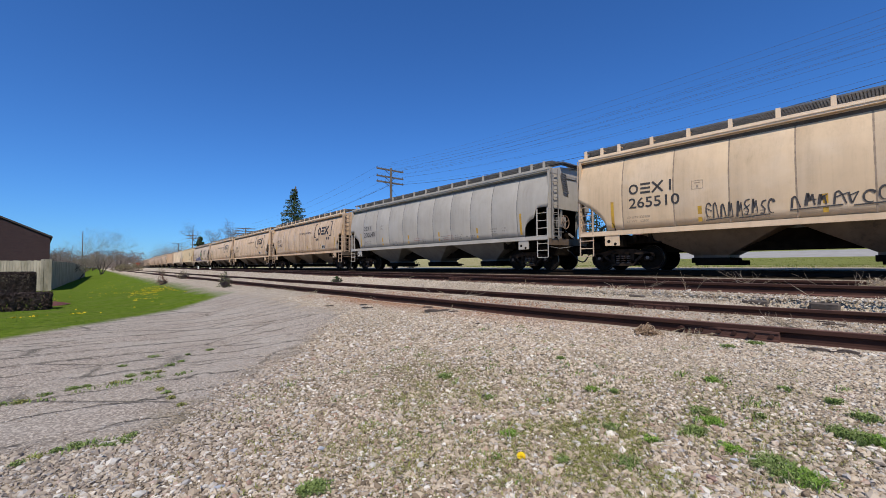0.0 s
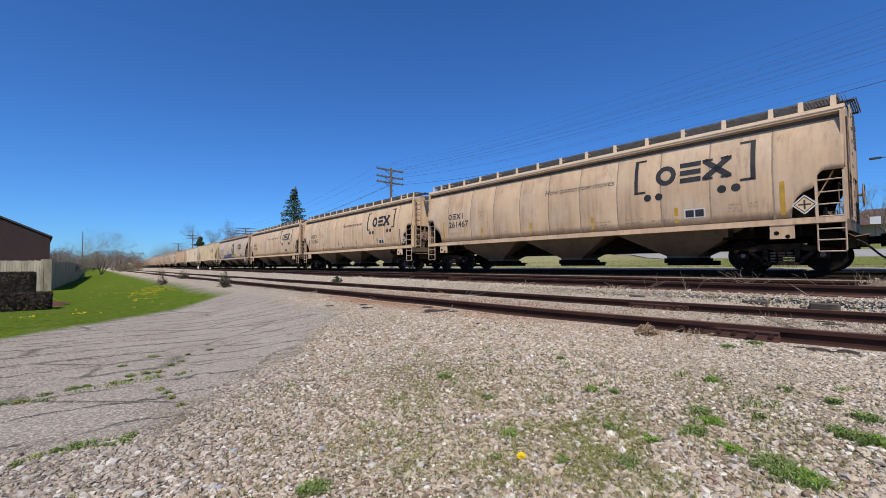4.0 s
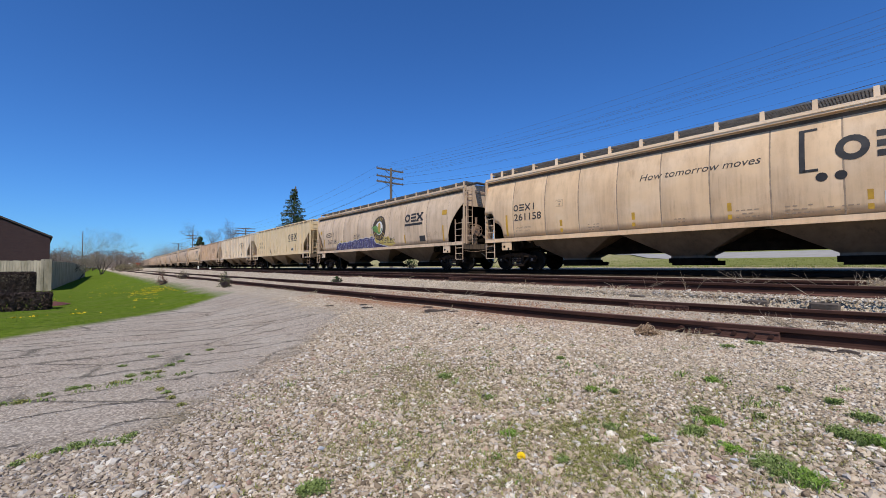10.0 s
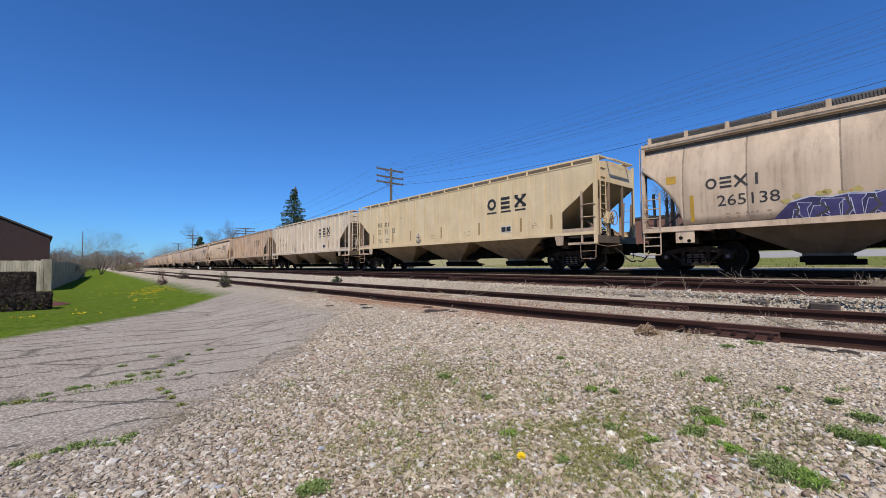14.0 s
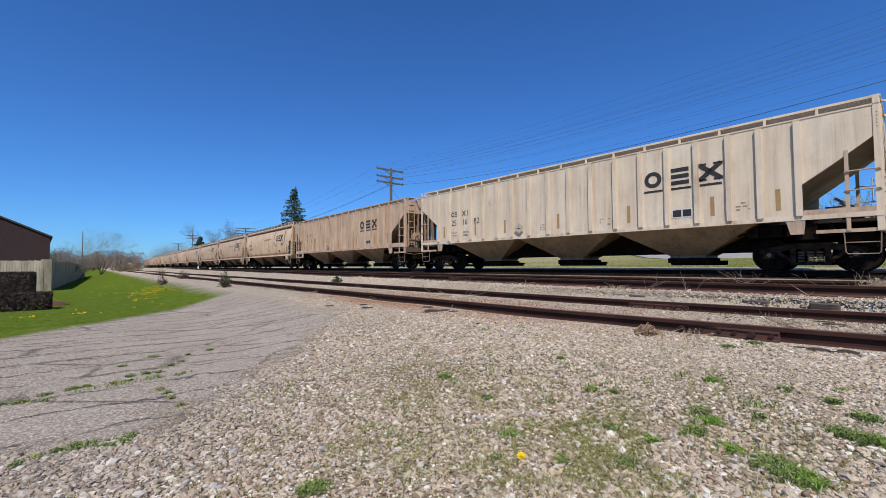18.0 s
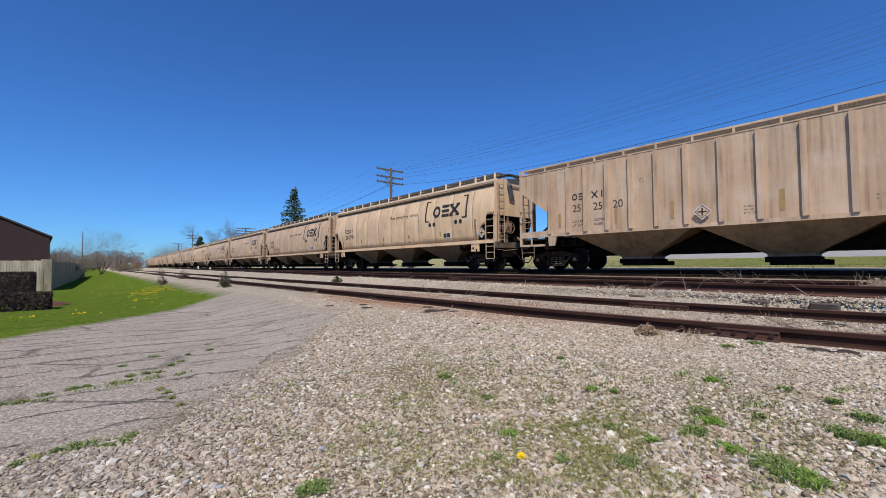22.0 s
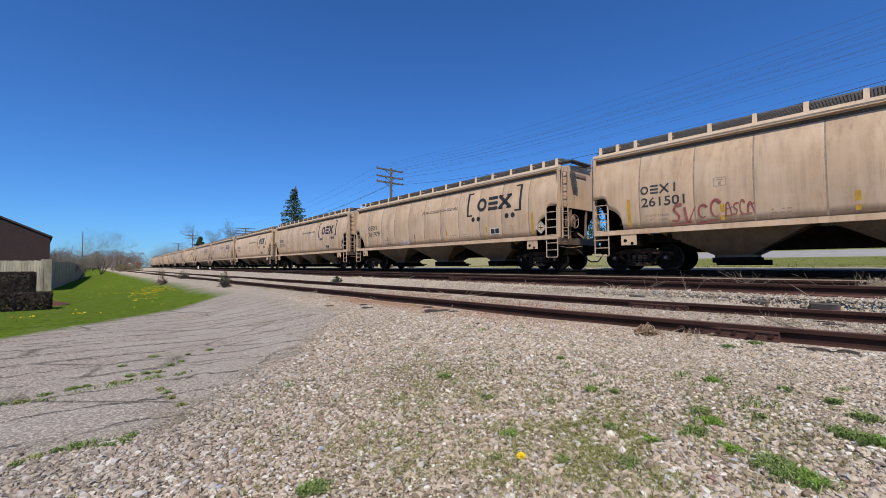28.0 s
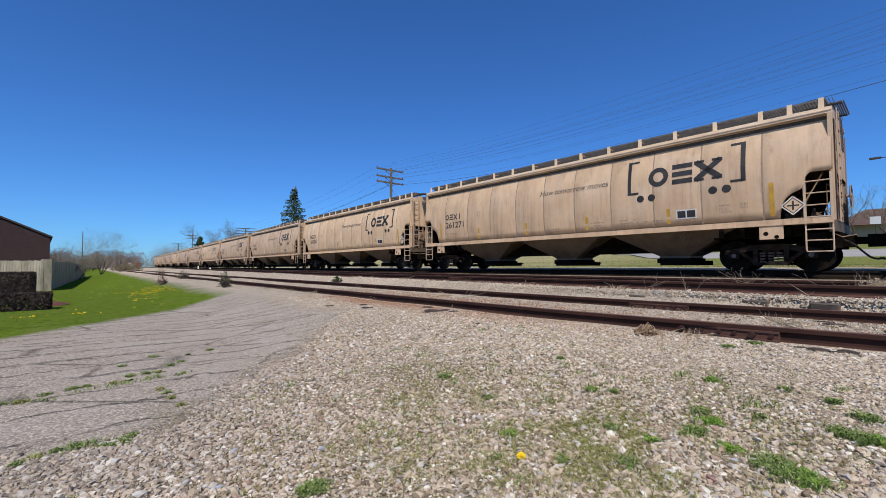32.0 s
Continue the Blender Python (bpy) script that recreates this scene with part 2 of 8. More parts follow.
def side_sheet(bm, xs, bottom, top, profile, side, seam=0.014, thick=0.012, round_=True):
    """A side sheet between xs[0] and xs[-1]; its edges fall back a little into the seams."""
    rows = 9
    outer, inner = [], []
    for i, x in enumerate(xs):
        zb = bottom(x)
        back = seam if i in (0, len(xs) - 1) else 0.0
        col, col2 = [], []
        for j in range(rows + 1):
            z = zb + (top - zb) * j / rows
            y = half_width(z, profile) - back
            col.append(bm.verts.new((x, side * y, z)))
            col2.append(bm.verts.new((x, side * (y - thick), z)))
        outer.append(col)
        inner.append(col2)
    for i in range(len(xs) - 1):
        for j in range(rows):
            q = (outer[i][j], outer[i + 1][j], outer[i + 1][j + 1], outer[i][j + 1])
            p = (inner[i][j], inner[i][j + 1], inner[i + 1][j + 1], inner[i + 1][j])
            bm.faces.new(q if side < 0 else q[::-1]).smooth = round_
            bm.faces.new(p if side < 0 else p[::-1])
        e = (outer[i][0], inner[i][0], inner[i + 1][0], outer[i + 1][0])
        bm.faces.new(e if side < 0 else e[::-1])
    for i in (0, len(xs) - 1):
        for j in range(rows):
            bm.faces.new((outer[i][j], outer[i][j + 1], inner[i][j + 1], inner[i][j]))


def wheelset_mesh():
    bm = bmesh.new()
    bar(bm, (0, -0.95, 0), (0, 0.95, 0), 0.085, 10)
    for s in (-1, 1):
        profile = ((0.0, 0.80), (0.11, 0.80), (0.12, 0.765), (0.38, 0.745), (0.40, 0.795), (0.455, 0.795), (0.457, 0.70), (0.487, 0.685), (0.487, 0.665), (0.40, 0.66), (0.37, 0.70), (0.0, 0.70))
        n = 26
        rings = [[bm.verts.new((r * math.cos(2 * math.pi * k / n), s * y, r * math.sin(2 * math.pi * k / n))) for k in range(n)] for r, y in profile[1:-1]]
        for ra, rb, i in zip(rings, rings[1:], itertools.count()):
            for k in range(n):
                f = bm.faces.new((ra[k], ra[(k + 1) % n], rb[(k + 1) % n], rb[k]))
                f.material_index = 1 if i == 4 else 0
        bm.faces.new(rings[0])
        # bearing cap with bolts
        bar(bm, (0, s * 0.80, 0), (0, s * 1.06, 0), 0.10, 12)
        bar(bm, (0, s * 1.06, 0), (0, s * 1.085, 0), 0.075, 12, 0.06, mat=2)
        bar(bm, (0, s * 0.745, 0), (0, s * 0.83, 0), 0.17, 16, 0.13)
        for k in range(3):
            a = 2 * math.pi * k / 3
            bar(bm, (0.04 * math.cos(a), s * 1.08, 0.04 * math.sin(a)), (0.04 * math.cos(a), s * 1.1, 0.055 * math.sin(a)), 0.02, 6, mat=2)
    bmesh.ops.recalc_face_normals(bm, faces=bm.faces)
    me = bpy.data.meshes.new("wheelset")
    bm.to_mesh(me)
    bm.free()
    me.materials.append(WHEEL)
    me.materials.append(TREAD)
    me.materials.append(HUB)
    return me


def side_frame_mesh(s):
    """The cast side frame of a truck with its spring nest."""
    bm = bmesh.new()
    y0, y1 = s * 0.93, s * 1.08
    prism(bm, [(-1.12, 0.50), (-1.12, 0.62), (-0.7, 0.70), (-0.42, 0.78), (0.42, 0.78), (0.7, 0.70), (1.12, 0.62), (1.12, 0.50), (0.75, 0.52), (0.38, 0.62), (-0.38, 0.62), (-0.75, 0.52)], y0, y1)
    for d in (-1, 1):
        prism(bm, [(d * 0.78, 0.55), (d * 0.66, 0.55), (d * 0.30, 0.26), (d * 0.38, 0.18)], y0, y1)
        prism(bm, [(d * 0.42, 0.64), (d * 0.30, 0.64), (d * 0.30, 0.25), (d * 0.42, 0.25)], y0, y1)
    prism(bm, [(-0.42, 0.16), (0.42, 0.16), (0.42, 0.25), (-0.42, 0.25)], y0 - s * 0.03, y1 + s * 0.03)
    for x in (-0.2, 0.0, 0.2):
        for k in range(4):
            bar(bm, (x, s * 0.99, 0.255 + k * 0.08), (x, s * 0.99, 0.30 + k * 0.08), 0.078, 8, mat=1)
    for x in (-0.9, 0.9):
        box(bm, x - 0.13, x + 0.13, min(y0, y1), max(y0, y1), 0.36, 0.60)
    bmesh.ops.recalc_face_normals(bm, faces=bm.faces)
    me = bpy.data.meshes.new("side_frame")
    bm.to_mesh(me)
    bm.free()
    me.materials.append(TRUCK)
    me.materials.append(SPRING)
    return me


WHEELSET = wheelset_mesh()
SIDE_FRAME = {s: side_frame_mesh(s) for s in (-1, 1)}


def add_truck(car, x):
    bm = bmesh.new()
    box(bm, -0.2, 0.2, -1.0, 1.0, 0.42, 0.72)
    bar(bm, (0, 0, 0.72), (0, 0, 0.86), 0.2, 12)
    for d in (-1, 1):
        beam(bm, (d * 0.42, -0.8, 0.4), (d * 0.42, 0.8, 0.4), 0.1, 0.12)
    truck = part("truck", bm, TRUCK, car, "brake-dusted cast steel two-axle truck")
    truck.matrix_basis = pose(x, 0, 0)
    for d in (-1, 1):
        w = new("wheelset", WHEELSET)
        w.parent = truck
        w.matrix_basis = pose(d * 0.9, 0, 0.457)
    for s in (-1, 1):
        f = new("side_frame", SIDE_FRAME[s])
        f.parent = truck
    return truck


def ladder(name, car, material, x, y, z0, z1, wide, rungs, along="x", rail=0.045):
    """Two flat uprights and round rungs."""
    bm = bmesh.new()
    for d in (-wide / 2, wide / 2):
        if along == "x":
            box(bm, x + d - rail / 2, x + d + rail / 2, y - 0.012, y + 0.012, z0, z1)
        else:
            box(bm, x - 0.012, x + 0.012, y + d - rail / 2, y + d + rail / 2, z0, z1)
    for k in range(rungs):
        z = z0 + (z1 - z0) * (k + 0.35) / rungs
        a = (x - wide / 2, y, z) if along == "x" else (x, y - wide / 2, z)
        b = (x + wide / 2, y, z) if along == "x" else (x, y + wide / 2, z)
        bar(bm, a, b, 0.017, 6)
    return part(name, bm, material, car)


def sill_step(car, material, x, y):
    """The stirrup below the sill."""
    bm = bmesh.new()
    tube(bm, [(x - 0.27, y, 1.34), (x - 0.27, y, 0.56), (x - 0.25, y, 0.53), (x + 0.25, y, 0.53), (x + 0.27, y, 0.56), (x + 0.27, y, 1.34)], 0.021, 6)
    for z in (0.83, 1.12):
        bar(bm, (x - 0.29, y, z), (x + 0.29, y, z), 0.018, 6)
    return part("sill_step", bm, material, car)


def end_gear(car, paint, half, d, y_in=1.0):
    """Coupler, hose, brake wheel, uncoupling lever and platform of one end; d is +1 or -1."""
    bm = bmesh.new()
    box(bm, min(d * (half - 0.6), d * (half + 0.28)), max(d * (half - 0.6), d * (half + 0.28)), -0.2, 0.2, 0.66, 1.0)
    beam(bm, (d * (half + 0.25), 0, 0.84), (d * (half + 0.62), 0, 0.84), 0.15, 0.2)
    prism(bm, [(d * (half + 0.50), 0.66), (d * (half + 0.76), 0.66), (d * (half + 0.79), 0.84), (d * (half + 0.74), 1.0), (d * (half + 0.50), 1.0)], -0.17, 0.13)
    bmesh.ops.recalc_face_normals(bm, faces=bm.faces)
    part("coupler", bm, DIRTY_SHADED, car)
    bm = bmesh.new()
    pts = [(d * (half + 0.05), -0.32, 0.86)]
    for k in range(1, 9):
        a = k / 8
        pts.append((d * (half + 0.05 + 0.74 * a), -0.32 + 0.2 * a, 0.86 - 0.5 * math.sin(a * math.pi / 2) + 0.06 * math.sin(a * math.pi * 2)))
    tube(bm, pts, 0.026, 6)
    part("air_hose", bm, RUBBER, car)
    bm = bmesh.new()
    tube(bm, [(d * (half - 0.02), -1.5, 0.98), (d * (half + 0.06), -0.9, 0.92), (d * (half + 0.3), -0.25, 1.0)], 0.014, 5)
    part("uncoupling_lever", bm, paint, car)
    bm = bmesh.new()
    box(bm, min(d * (half - 1.3), d * (half - 0.02)), max(d * (half - 1.3), d * (half - 0.02)), -1.5, 1.5, 1.28, 1.34)
    box(bm, min(d * (half - 0.12), d * (half + 0.04)), max(d * (half - 0.12), d * (half + 0.04)), -1.55, 1.55, 1.05, 1.345)
    part("end_platform", bm, SHADED_GRIME, car)
    # draft gear pocket, uprights, braces and grab irons of the open end
    bm = bmesh.new()
    box(bm, min(d * (half - 0.75), d * (half + 0.05)), max(d * (half - 0.75), d * (half + 0.05)), -0.95, 0.95, 0.62, 1.06)
    box(bm, min(d * (half - 0.7), d * (half - 0.2)), max(d * (half - 0.7), d * (half - 0.2)), -1.3, 1.3, 0.8, 1.04)
    part("draft_gear", bm, DIRTY_SHADED, car)
    for y in (-1.33, -0.62, 0.62, 1.33):
        bm = bmesh.new()
        beam(bm, (d * (half - 0.08), y, 1.3), (d * (half - 0.02), y, 2.75), 0.09, 0.07)
        part("end_upright", bm, paint, car)
    for y in (-0.62, 0.62):
        bm = bmesh.new()
        beam(bm, (d * (half - 0.1), y, 1.36), (d * (half - 0.95), y, 2.0), 0.07, 0.07)
        part("end_brace", bm, paint, car)
    for z in (1.62, 1.98, 2.34):
        bm = bmesh.new()
        tube(bm, [(d * (half + 0.02), -1.33, z), (d * (half + 0.1), -1.33, z), (d * (half + 0.1), -0.62, z), (d * (half + 0.02), -0.62, z)], 0.014, 5)
        part("grab_iron", bm, paint, car)


def brake_gear(car, paint, half, d):
    """The hand brake wheel with its housing, the air reservoir and valve on the brake end."""
    bm = bmesh.new()
    xw = d * (half + 0.26)
    n = 20
    pts = [(xw, -0.75 + 0.28 * math.cos(2 * math.pi * k / n), 2.02 + 0.28 * math.sin(2 * math.pi * k / n)) for k in range(n + 1)]
    tube(bm, pts, 0.018, 5)
    for k in range(3):
        a = 2 * math.pi * k / 3 + 0.4
        bar(bm, (xw - d * 0.03, -0.75, 2.02), (xw, -0.75 + 0.28 * math.cos(a), 2.02 + 0.28 * math.sin(a)), 0.014, 5)
    bar(bm, (xw - d * 0.2, -0.75, 2.02), (xw + d * 0.02, -0.75, 2.02), 0.035, 8)
    part("brake_wheel", bm, END_RUST, car)
    bm = bmesh.new()
    box(bm, min(xw - d * 0.32, xw - d * 0.12), max(xw - d * 0.32, xw - d * 0.12), -0.98, -0.52, 1.82, 2.26)
    beam(bm, (xw - d * 0.26, -0.75, 1.34), (xw - d * 0.26, -0.75, 1.85), 0.08, 0.05)
    part("brake_housing", bm, paint, car)
    bm = bmesh.new()
    bar(bm, (d * (half - 1.15), -0.55, 1.62), (d * (half - 0.5), -0.55, 1.62), 0.17, 14)
    part("air_reservoir", bm, END_RUST, car)
    bm = bmesh.new()
    bar(bm, (d * (half - 0.9), 0.5, 1.55), (d * (half - 0.45), 0.5, 1.55), 0.16, 12)
    part("brake_cylinder", bm, DIRTY_SHADED, car)
    bm = bmesh.new()
    tube(bm, [(d * (half - 0.5), -0.55, 1.62), (d * (half - 0.3), -0.3, 1.7), (d * (half - 0.25), -0.3, 1.0)], 0.018, 5)
    tube(bm, [(d * (half - 0.2), -0.95, 1.34), (d * (half - 0.2), -0.95, 2.4), (d * (half - 0.2), -0.3, 2.4)], 0.015, 5)
    part("brake_pipe", bm, paint, car)


def hopper_bay(car, material, x, z_top, half_top, half_out, y_top=1.5):
    """One discharge bay: four slope sheets down to an outlet gate."""
    bm = bmesh.new()
    rings = []
    for hx, hy, z in ((half_top, y_top, z_top), (half_out, 0.64, 0.5), (half_out, 0.64, 0.4)):
        rings.append([bm.verts.new((x + sx * hx, sy * hy, z)) for sx, sy in ((-1, -1), (1, -1), (1, 1), (-1, 1))])
    for a, b in zip(rings, rings[1:]):
        for k in range(4):
            bm.faces.new((a[k], b[k], b[(k + 1) % 4], a[(k + 1) % 4]))
    bm.faces.new(rings[-1][::-1])
    bm.faces.new(rings[0])
    bmesh.ops.recalc_face_normals(bm, faces=bm.faces)
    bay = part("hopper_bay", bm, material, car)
    bm = bmesh.new()
    box(bm, x - half_out + 0.08, x + half_out + 0.26, -0.80, 0.80, 0.17, 0.33)
    box(bm, x - half_out - 0.05, x + half_out + 0.05, -0.72, 0.72, 0.25, 0.42)
    bar(bm, (x + half_out + 0.16, -1.05, 0.28), (x + half_out + 0.16, 1.05, 0.28), 0.03, 6)
    part("outlet_gate", bm, DIRTY_SHADED, bay)
    return bay


def roof_walk(car, material, half, z, y=1.03, over=0.26, inner=0.38, mat_edge=None):
    """Two grated running boards along the roof, joined across both ends."""
    bm = bmesh.new()
    for s in (-1, 1):
        for k in range(14):
            yy = s * (inner + (y + 0.28 - inner) * k / 13)
            box(bm, -half + 0.1, half - 0.1, yy - 0.006, yy + 0.006, z - 0.045, z)
        for k in range(int(2 * half / 0.07)):
            x = -half + 0.1 + k * 0.07
            a, b = sorted((s * inner, s * (y + 0.28)))
            box(bm, x, x + 0.008, a, b, z - 0.04, z - 0.004)
    for d in (-1, 1):
        for k in range(8):
            x = d * (half - 0.12 + (over + 0.05) * k / 7)
            box(bm, x - 0.012, x + 0.012, -0.78, 0.78, z - 0.05, z)
        for s in (-1, 1):
            beam(bm, (d * (half - 0.6), s * 0.7, z - 0.07), (d * (half + over - 0.1), s * 0.7, z - 0.05), 0.04, 0.06)
    return part("running_board", bm, material, car, "grated steel running board")


def fittings(car, half):
    for d in (-1, 1):
        add_truck(car, d * (half - 1.45))
        # underframe above the truck: body bolster, cross bearers and brake rigging; a near-black box fills the shaded
        # gap
        bm = bmesh.new()
        a, b = sorted((d * (half - 2.85), d * (half - 0.7)))
        box(bm, a, b, -1.15, 1.15, 0.97, 1.27)
        for k in range(4):
            x = a + (b - a) * (k + 0.5) / 4
            box(bm, x - 0.05, x + 0.05, -1.42, 1.42, 1.0, 1.27)
        bar(bm, (a - 0.6, -1.05, 1.08), (b + 0.4, -1.05, 1.08), 0.03, 6)
        part("underframe", bm, DIRTY_SHADED, car)


STEPPED = ((0.0, 0.0), (0.05, 0.32), (0.13, 0.47), (0.25, 0.57), (0.43, 0.65), (0.52, 0.92), (0.6, 1.0), (1.0, 1.0))


def build_curved_car(paint, half=8.42, cut=(7.36, 2.66), posts=None, seams=(), z_walk=4.66, stepped=True):
    """A three-bay covered hopper car with curved sides, on two trucks."""
    m = PAINT[paint]
    under, end_paint, seam_paint = (SHADED_GRIME_GREY, END_GREY, SEAM_GREY) if paint == "grey" else (SHADED_GRIME, END_RUST, SEAM)
    car = empty("hopper_car")
    edge = LIT_EDGE_PAINT if paint.startswith("tan") else m
    cx, cz = cut

    def bottom(x):
        a = min(1.0, (abs(x) - cx) / (half - cx))
        if a <= 0:
            return 1.44
        if not stepped:
            return 1.44 + (cz - 1.44) * a ** 0.52
        for (a0, k0), (a1, k1) in zip(STEPPED, STEPPED[1:]):
            if a <= a1:
                return 1.44 + (cz - 1.44) * (k0 + (k1 - k0) * (a - a0) / (a1 - a0))

    cuts = [-half, *seams, half]
    far_xs = []
    for a, b in zip(cuts, cuts[1:]):
        n = 12 if max(abs(a), abs(b)) > cx else 3
        xs = [a + 0.004] + [a + 0.03 + (b - a - 0.06) * k / n for k in range(n + 1)] + [b - 0.004]
        for e in (-1, 1):
            if min(a, b) < e * cx < max(a, b):
                xs = sorted(xs + [e * (cx + 0.004), e * (cx + 0.03), e * (cx + 0.08)] + ([e * (cx + q * (half - cx)) for q, _ in STEPPED[1:-1]] if stepped else []))
        bm = bmesh.new()
        side_sheet(bm, xs, bottom, 4.05, CURVED, -1, 0.008)
        part("side_panel", bm, m, car, smooth=False)
        far_xs += xs
    for x in seams:
        patch(car, "seam", seam_paint, [(x - 0.02, x + 0.02, 1.47, 4.06)], CURVED, out=-0.004)
    bm = bmesh.new()
    side_sheet(bm, sorted(set(far_xs)), bottom, 4.05, CURVED, 1, 0.008)
    part("far_side", bm, m, car)
    # roof shell
    bm = bmesh.new()
    prof = [(1.43, 4.14), (1.38, 4.22), (1.1, 4.36), (0.7, 4.45), (0.36, 4.48)]
    prof = prof + [(-y, z) for y, z in prof[::-1]]
    ra = [bm.verts.new((-half, y, z)) for y, z in prof]
    rb = [bm.verts.new((half, y, z)) for y, z in prof]
    for k in range(len(prof) - 1):
        bm.faces.new((ra[k], rb[k], rb[k + 1], ra[k + 1]))
    bm.faces.new(ra)
    bm.faces.new(rb[::-1])
    bmesh.ops.recalc_face_normals(bm, faces=bm.faces)
    roof = part("roof", bm, m, car)
    bm = bmesh.new()
    box(bm, -half + 0.6, half - 0.6, -0.33, 0.33, 4.47, 4.60)
    for k in range(9):
        x = (k - 4) * (half - 1) / 4.6
        box(bm, x - 0.06, x + 0.06, -0.36, 0.36, 4.47, 4.63)
    part("hatch_cover", bm, m, roof)
    for s in (-1, 1):
        bm = bmesh.new()
        y0, y1 = sorted((s * 1.34, s * 1.5))
        prism(bm, [(-half - 0.02, 4.36), (half + 0.02, 4.36), (half + 0.02, 4.2), (-half - 0.02, 4.2)], y0, y1)
        y0, y1 = sorted((s * 1.34, s * 1.525))
        box(bm, -half - 0.02, half + 0.02, y0, y1, 4.26, 4.285)
        bmesh.ops.recalc_face_normals(bm, faces=bm.faces)
        part("roof_rail", bm, edge, car)
        # dark strip below the roof rail; its colour carries the rail's shade and soot
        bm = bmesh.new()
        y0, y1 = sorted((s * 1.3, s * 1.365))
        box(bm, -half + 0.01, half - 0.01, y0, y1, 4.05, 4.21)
        part("eave_channel", bm, SHADED_GRIME_GREY if paint == "grey" else SHADED_GRIME, car, "dark channel under the roof edge, soot and shade in its colour")
        bm = bmesh.new()
        y0, y1 = sorted((s * 1.50, s * 1.63))
        box(bm, -half + 0.02, half - 0.02, y0, y1, 1.28, 1.33)
        y0, y1 = sorted((s * 1.56, s * 1.605))
        box(bm, -half + 0.02, half - 0.02, y0, y1, 1.33, 1.45)
        part("side_sill", bm, m, car)
    # end walls, rounded at the corners, and the slope sheets below them
    for d in (-1, 1):
        bm = bmesh.new()
        xa = d * (half - 0.05)
        zt = (cz - 0.05, 3.3, 3.9, 4.14)
        rows = []
        for z in zt:
            w = half_width(z, CURVED) - 0.02
            rows.append([bm.verts.new((xa + d * (0.10 * (1 - (y / w) ** 4)), y, z)) for y in [w * k / 5 for k in range(-5, 6)]])
        for a, b in zip(rows, rows[1:]):
            for k in range(10):
                bm.faces.new((a[k], a[k + 1], b[k + 1], b[k]))
        bm_low = bmesh.new()
        line = ((1.0, 1.0), (0.86, 0.88), (0.72, 0.74), (0.6, 0.52), (0.53, 0.25), (0.49, -0.06)) if stepped else [(1.0, 1.0)] + [(q - 0.27, q ** 0.52 - 0.02) for q in (0.99, 0.85, 0.7, 0.55, 0.4, 0.28, 0.17, 0.08, 0.03, 0.0)]
        low = [[bm_low.verts.new((d * (cx + q * (half - cx) - 0.02), v.co.y * 0.985, 1.44 + (cz - 0.06 - 1.44) * k)) for v in rows[0]] for q, k in line]
        for ra, rb in zip(low, low[1:]):
            for k in range(10):
                bm_low.faces.new((ra[k], ra[k + 1], rb[k + 1], rb[k]))
        bmesh.ops.solidify(bm_low, geom=bm_low.faces[:], thickness=0.012)
        # near-black sheet: grime, with the cutout's inner shade put into the colour
        part("slope_sheet", bm_low, DIRTY_SHADED, car)
        bmesh.ops.recalc_face_normals(bm, faces=bm.faces)
        end = part("end_wall", bm, m, car)
        bm = bmesh.new()
        box(bm, min(xa + d * 0.06, xa + d * 0.14), max(xa + d * 0.06, xa + d * 0.14), -0.5, 0.5, 4.0, 4.12)
        for y in (-1.28, 1.28):
            box(bm, min(xa, xa + d * 0.09), max(xa, xa + d * 0.09), y - 0.05, y + 0.05, 1.34, 4.05)
        part("end_post", bm, end_paint, end)
        if d > 0:
            bm = bmesh.new()
            xg = xa + 0.16
            for k in range(7):
                q = k / 6
                beam(bm, (xg, -0.78 + 0.34 * q, 4.16 - 0.04 * q), (xg, -0.58 + 0.34 * q, 3.36 - 0.04 * q), 0.02, 0.014)
            for k in range(9):
                q = k / 8
                beam(bm, (xg, -0.79 + 0.2 * q, 4.17 - 0.8 * q), (xg, -0.43 + 0.2 * q, 4.13 - 0.8 * q), 0.03, 0.03)
            part("grated_step", bm, GRATING, end, "dark grated step on the end wall")
    bm = bmesh.new()
    box(bm, -half, half, -0.32, 0.32, 0.82, 1.28)
    box(bm, -half + 2.7, half - 2.7, -0.45, 0.45, 0.64, 0.9)
    for x in (-(half - 1.45), half - 1.45):
        box(bm, x - 0.22, x + 0.22, -1.5, 1.5, 0.86, 1.3)
    part("centre_sill", bm, DIRTY_SHADED, car)
    for x in (-(half - 1.45), half - 1.45):
        bm = bmesh.new()
        xp = x + (0.13 if x > 0 else -0.13)
        prism(bm, [(xp - 0.27, 1.30), (xp + 0.27, 1.30), (xp + 0.27, 0.9), (xp - 0.27, 0.9)], -1.605, -1.55)
        bmesh.ops.recalc_face_normals(bm, faces=bm.faces)
        plate = part("bolster_plate", bm, m, car)
        for hx, hz, hr in ((-0.12, 1.06, 0.06), (0.12, 0.96, 0.055)):
            bm = bmesh.new()
            bar(bm, (xp + hx, -1.6, hz), (xp + hx, -1.611, hz), hr, 12)
            part("jack_hole", bm, DIRTY_SHADED, plate)
    pitch = 0.505 * half
    for x in (-pitch, 0.0, pitch):
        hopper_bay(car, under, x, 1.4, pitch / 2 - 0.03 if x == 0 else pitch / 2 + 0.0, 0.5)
    # running board and its posts
    roof_walk(car, GRATING, half, z_walk)
    for x in posts:
        bm = bmesh.new()
        prism(bm, [(x - 0.065, 4.22), (x + 0.065, 4.22), (x + 0.055, z_walk + 0.02), (x - 0.055, z_walk + 0.02)], -1.33, -1.30)
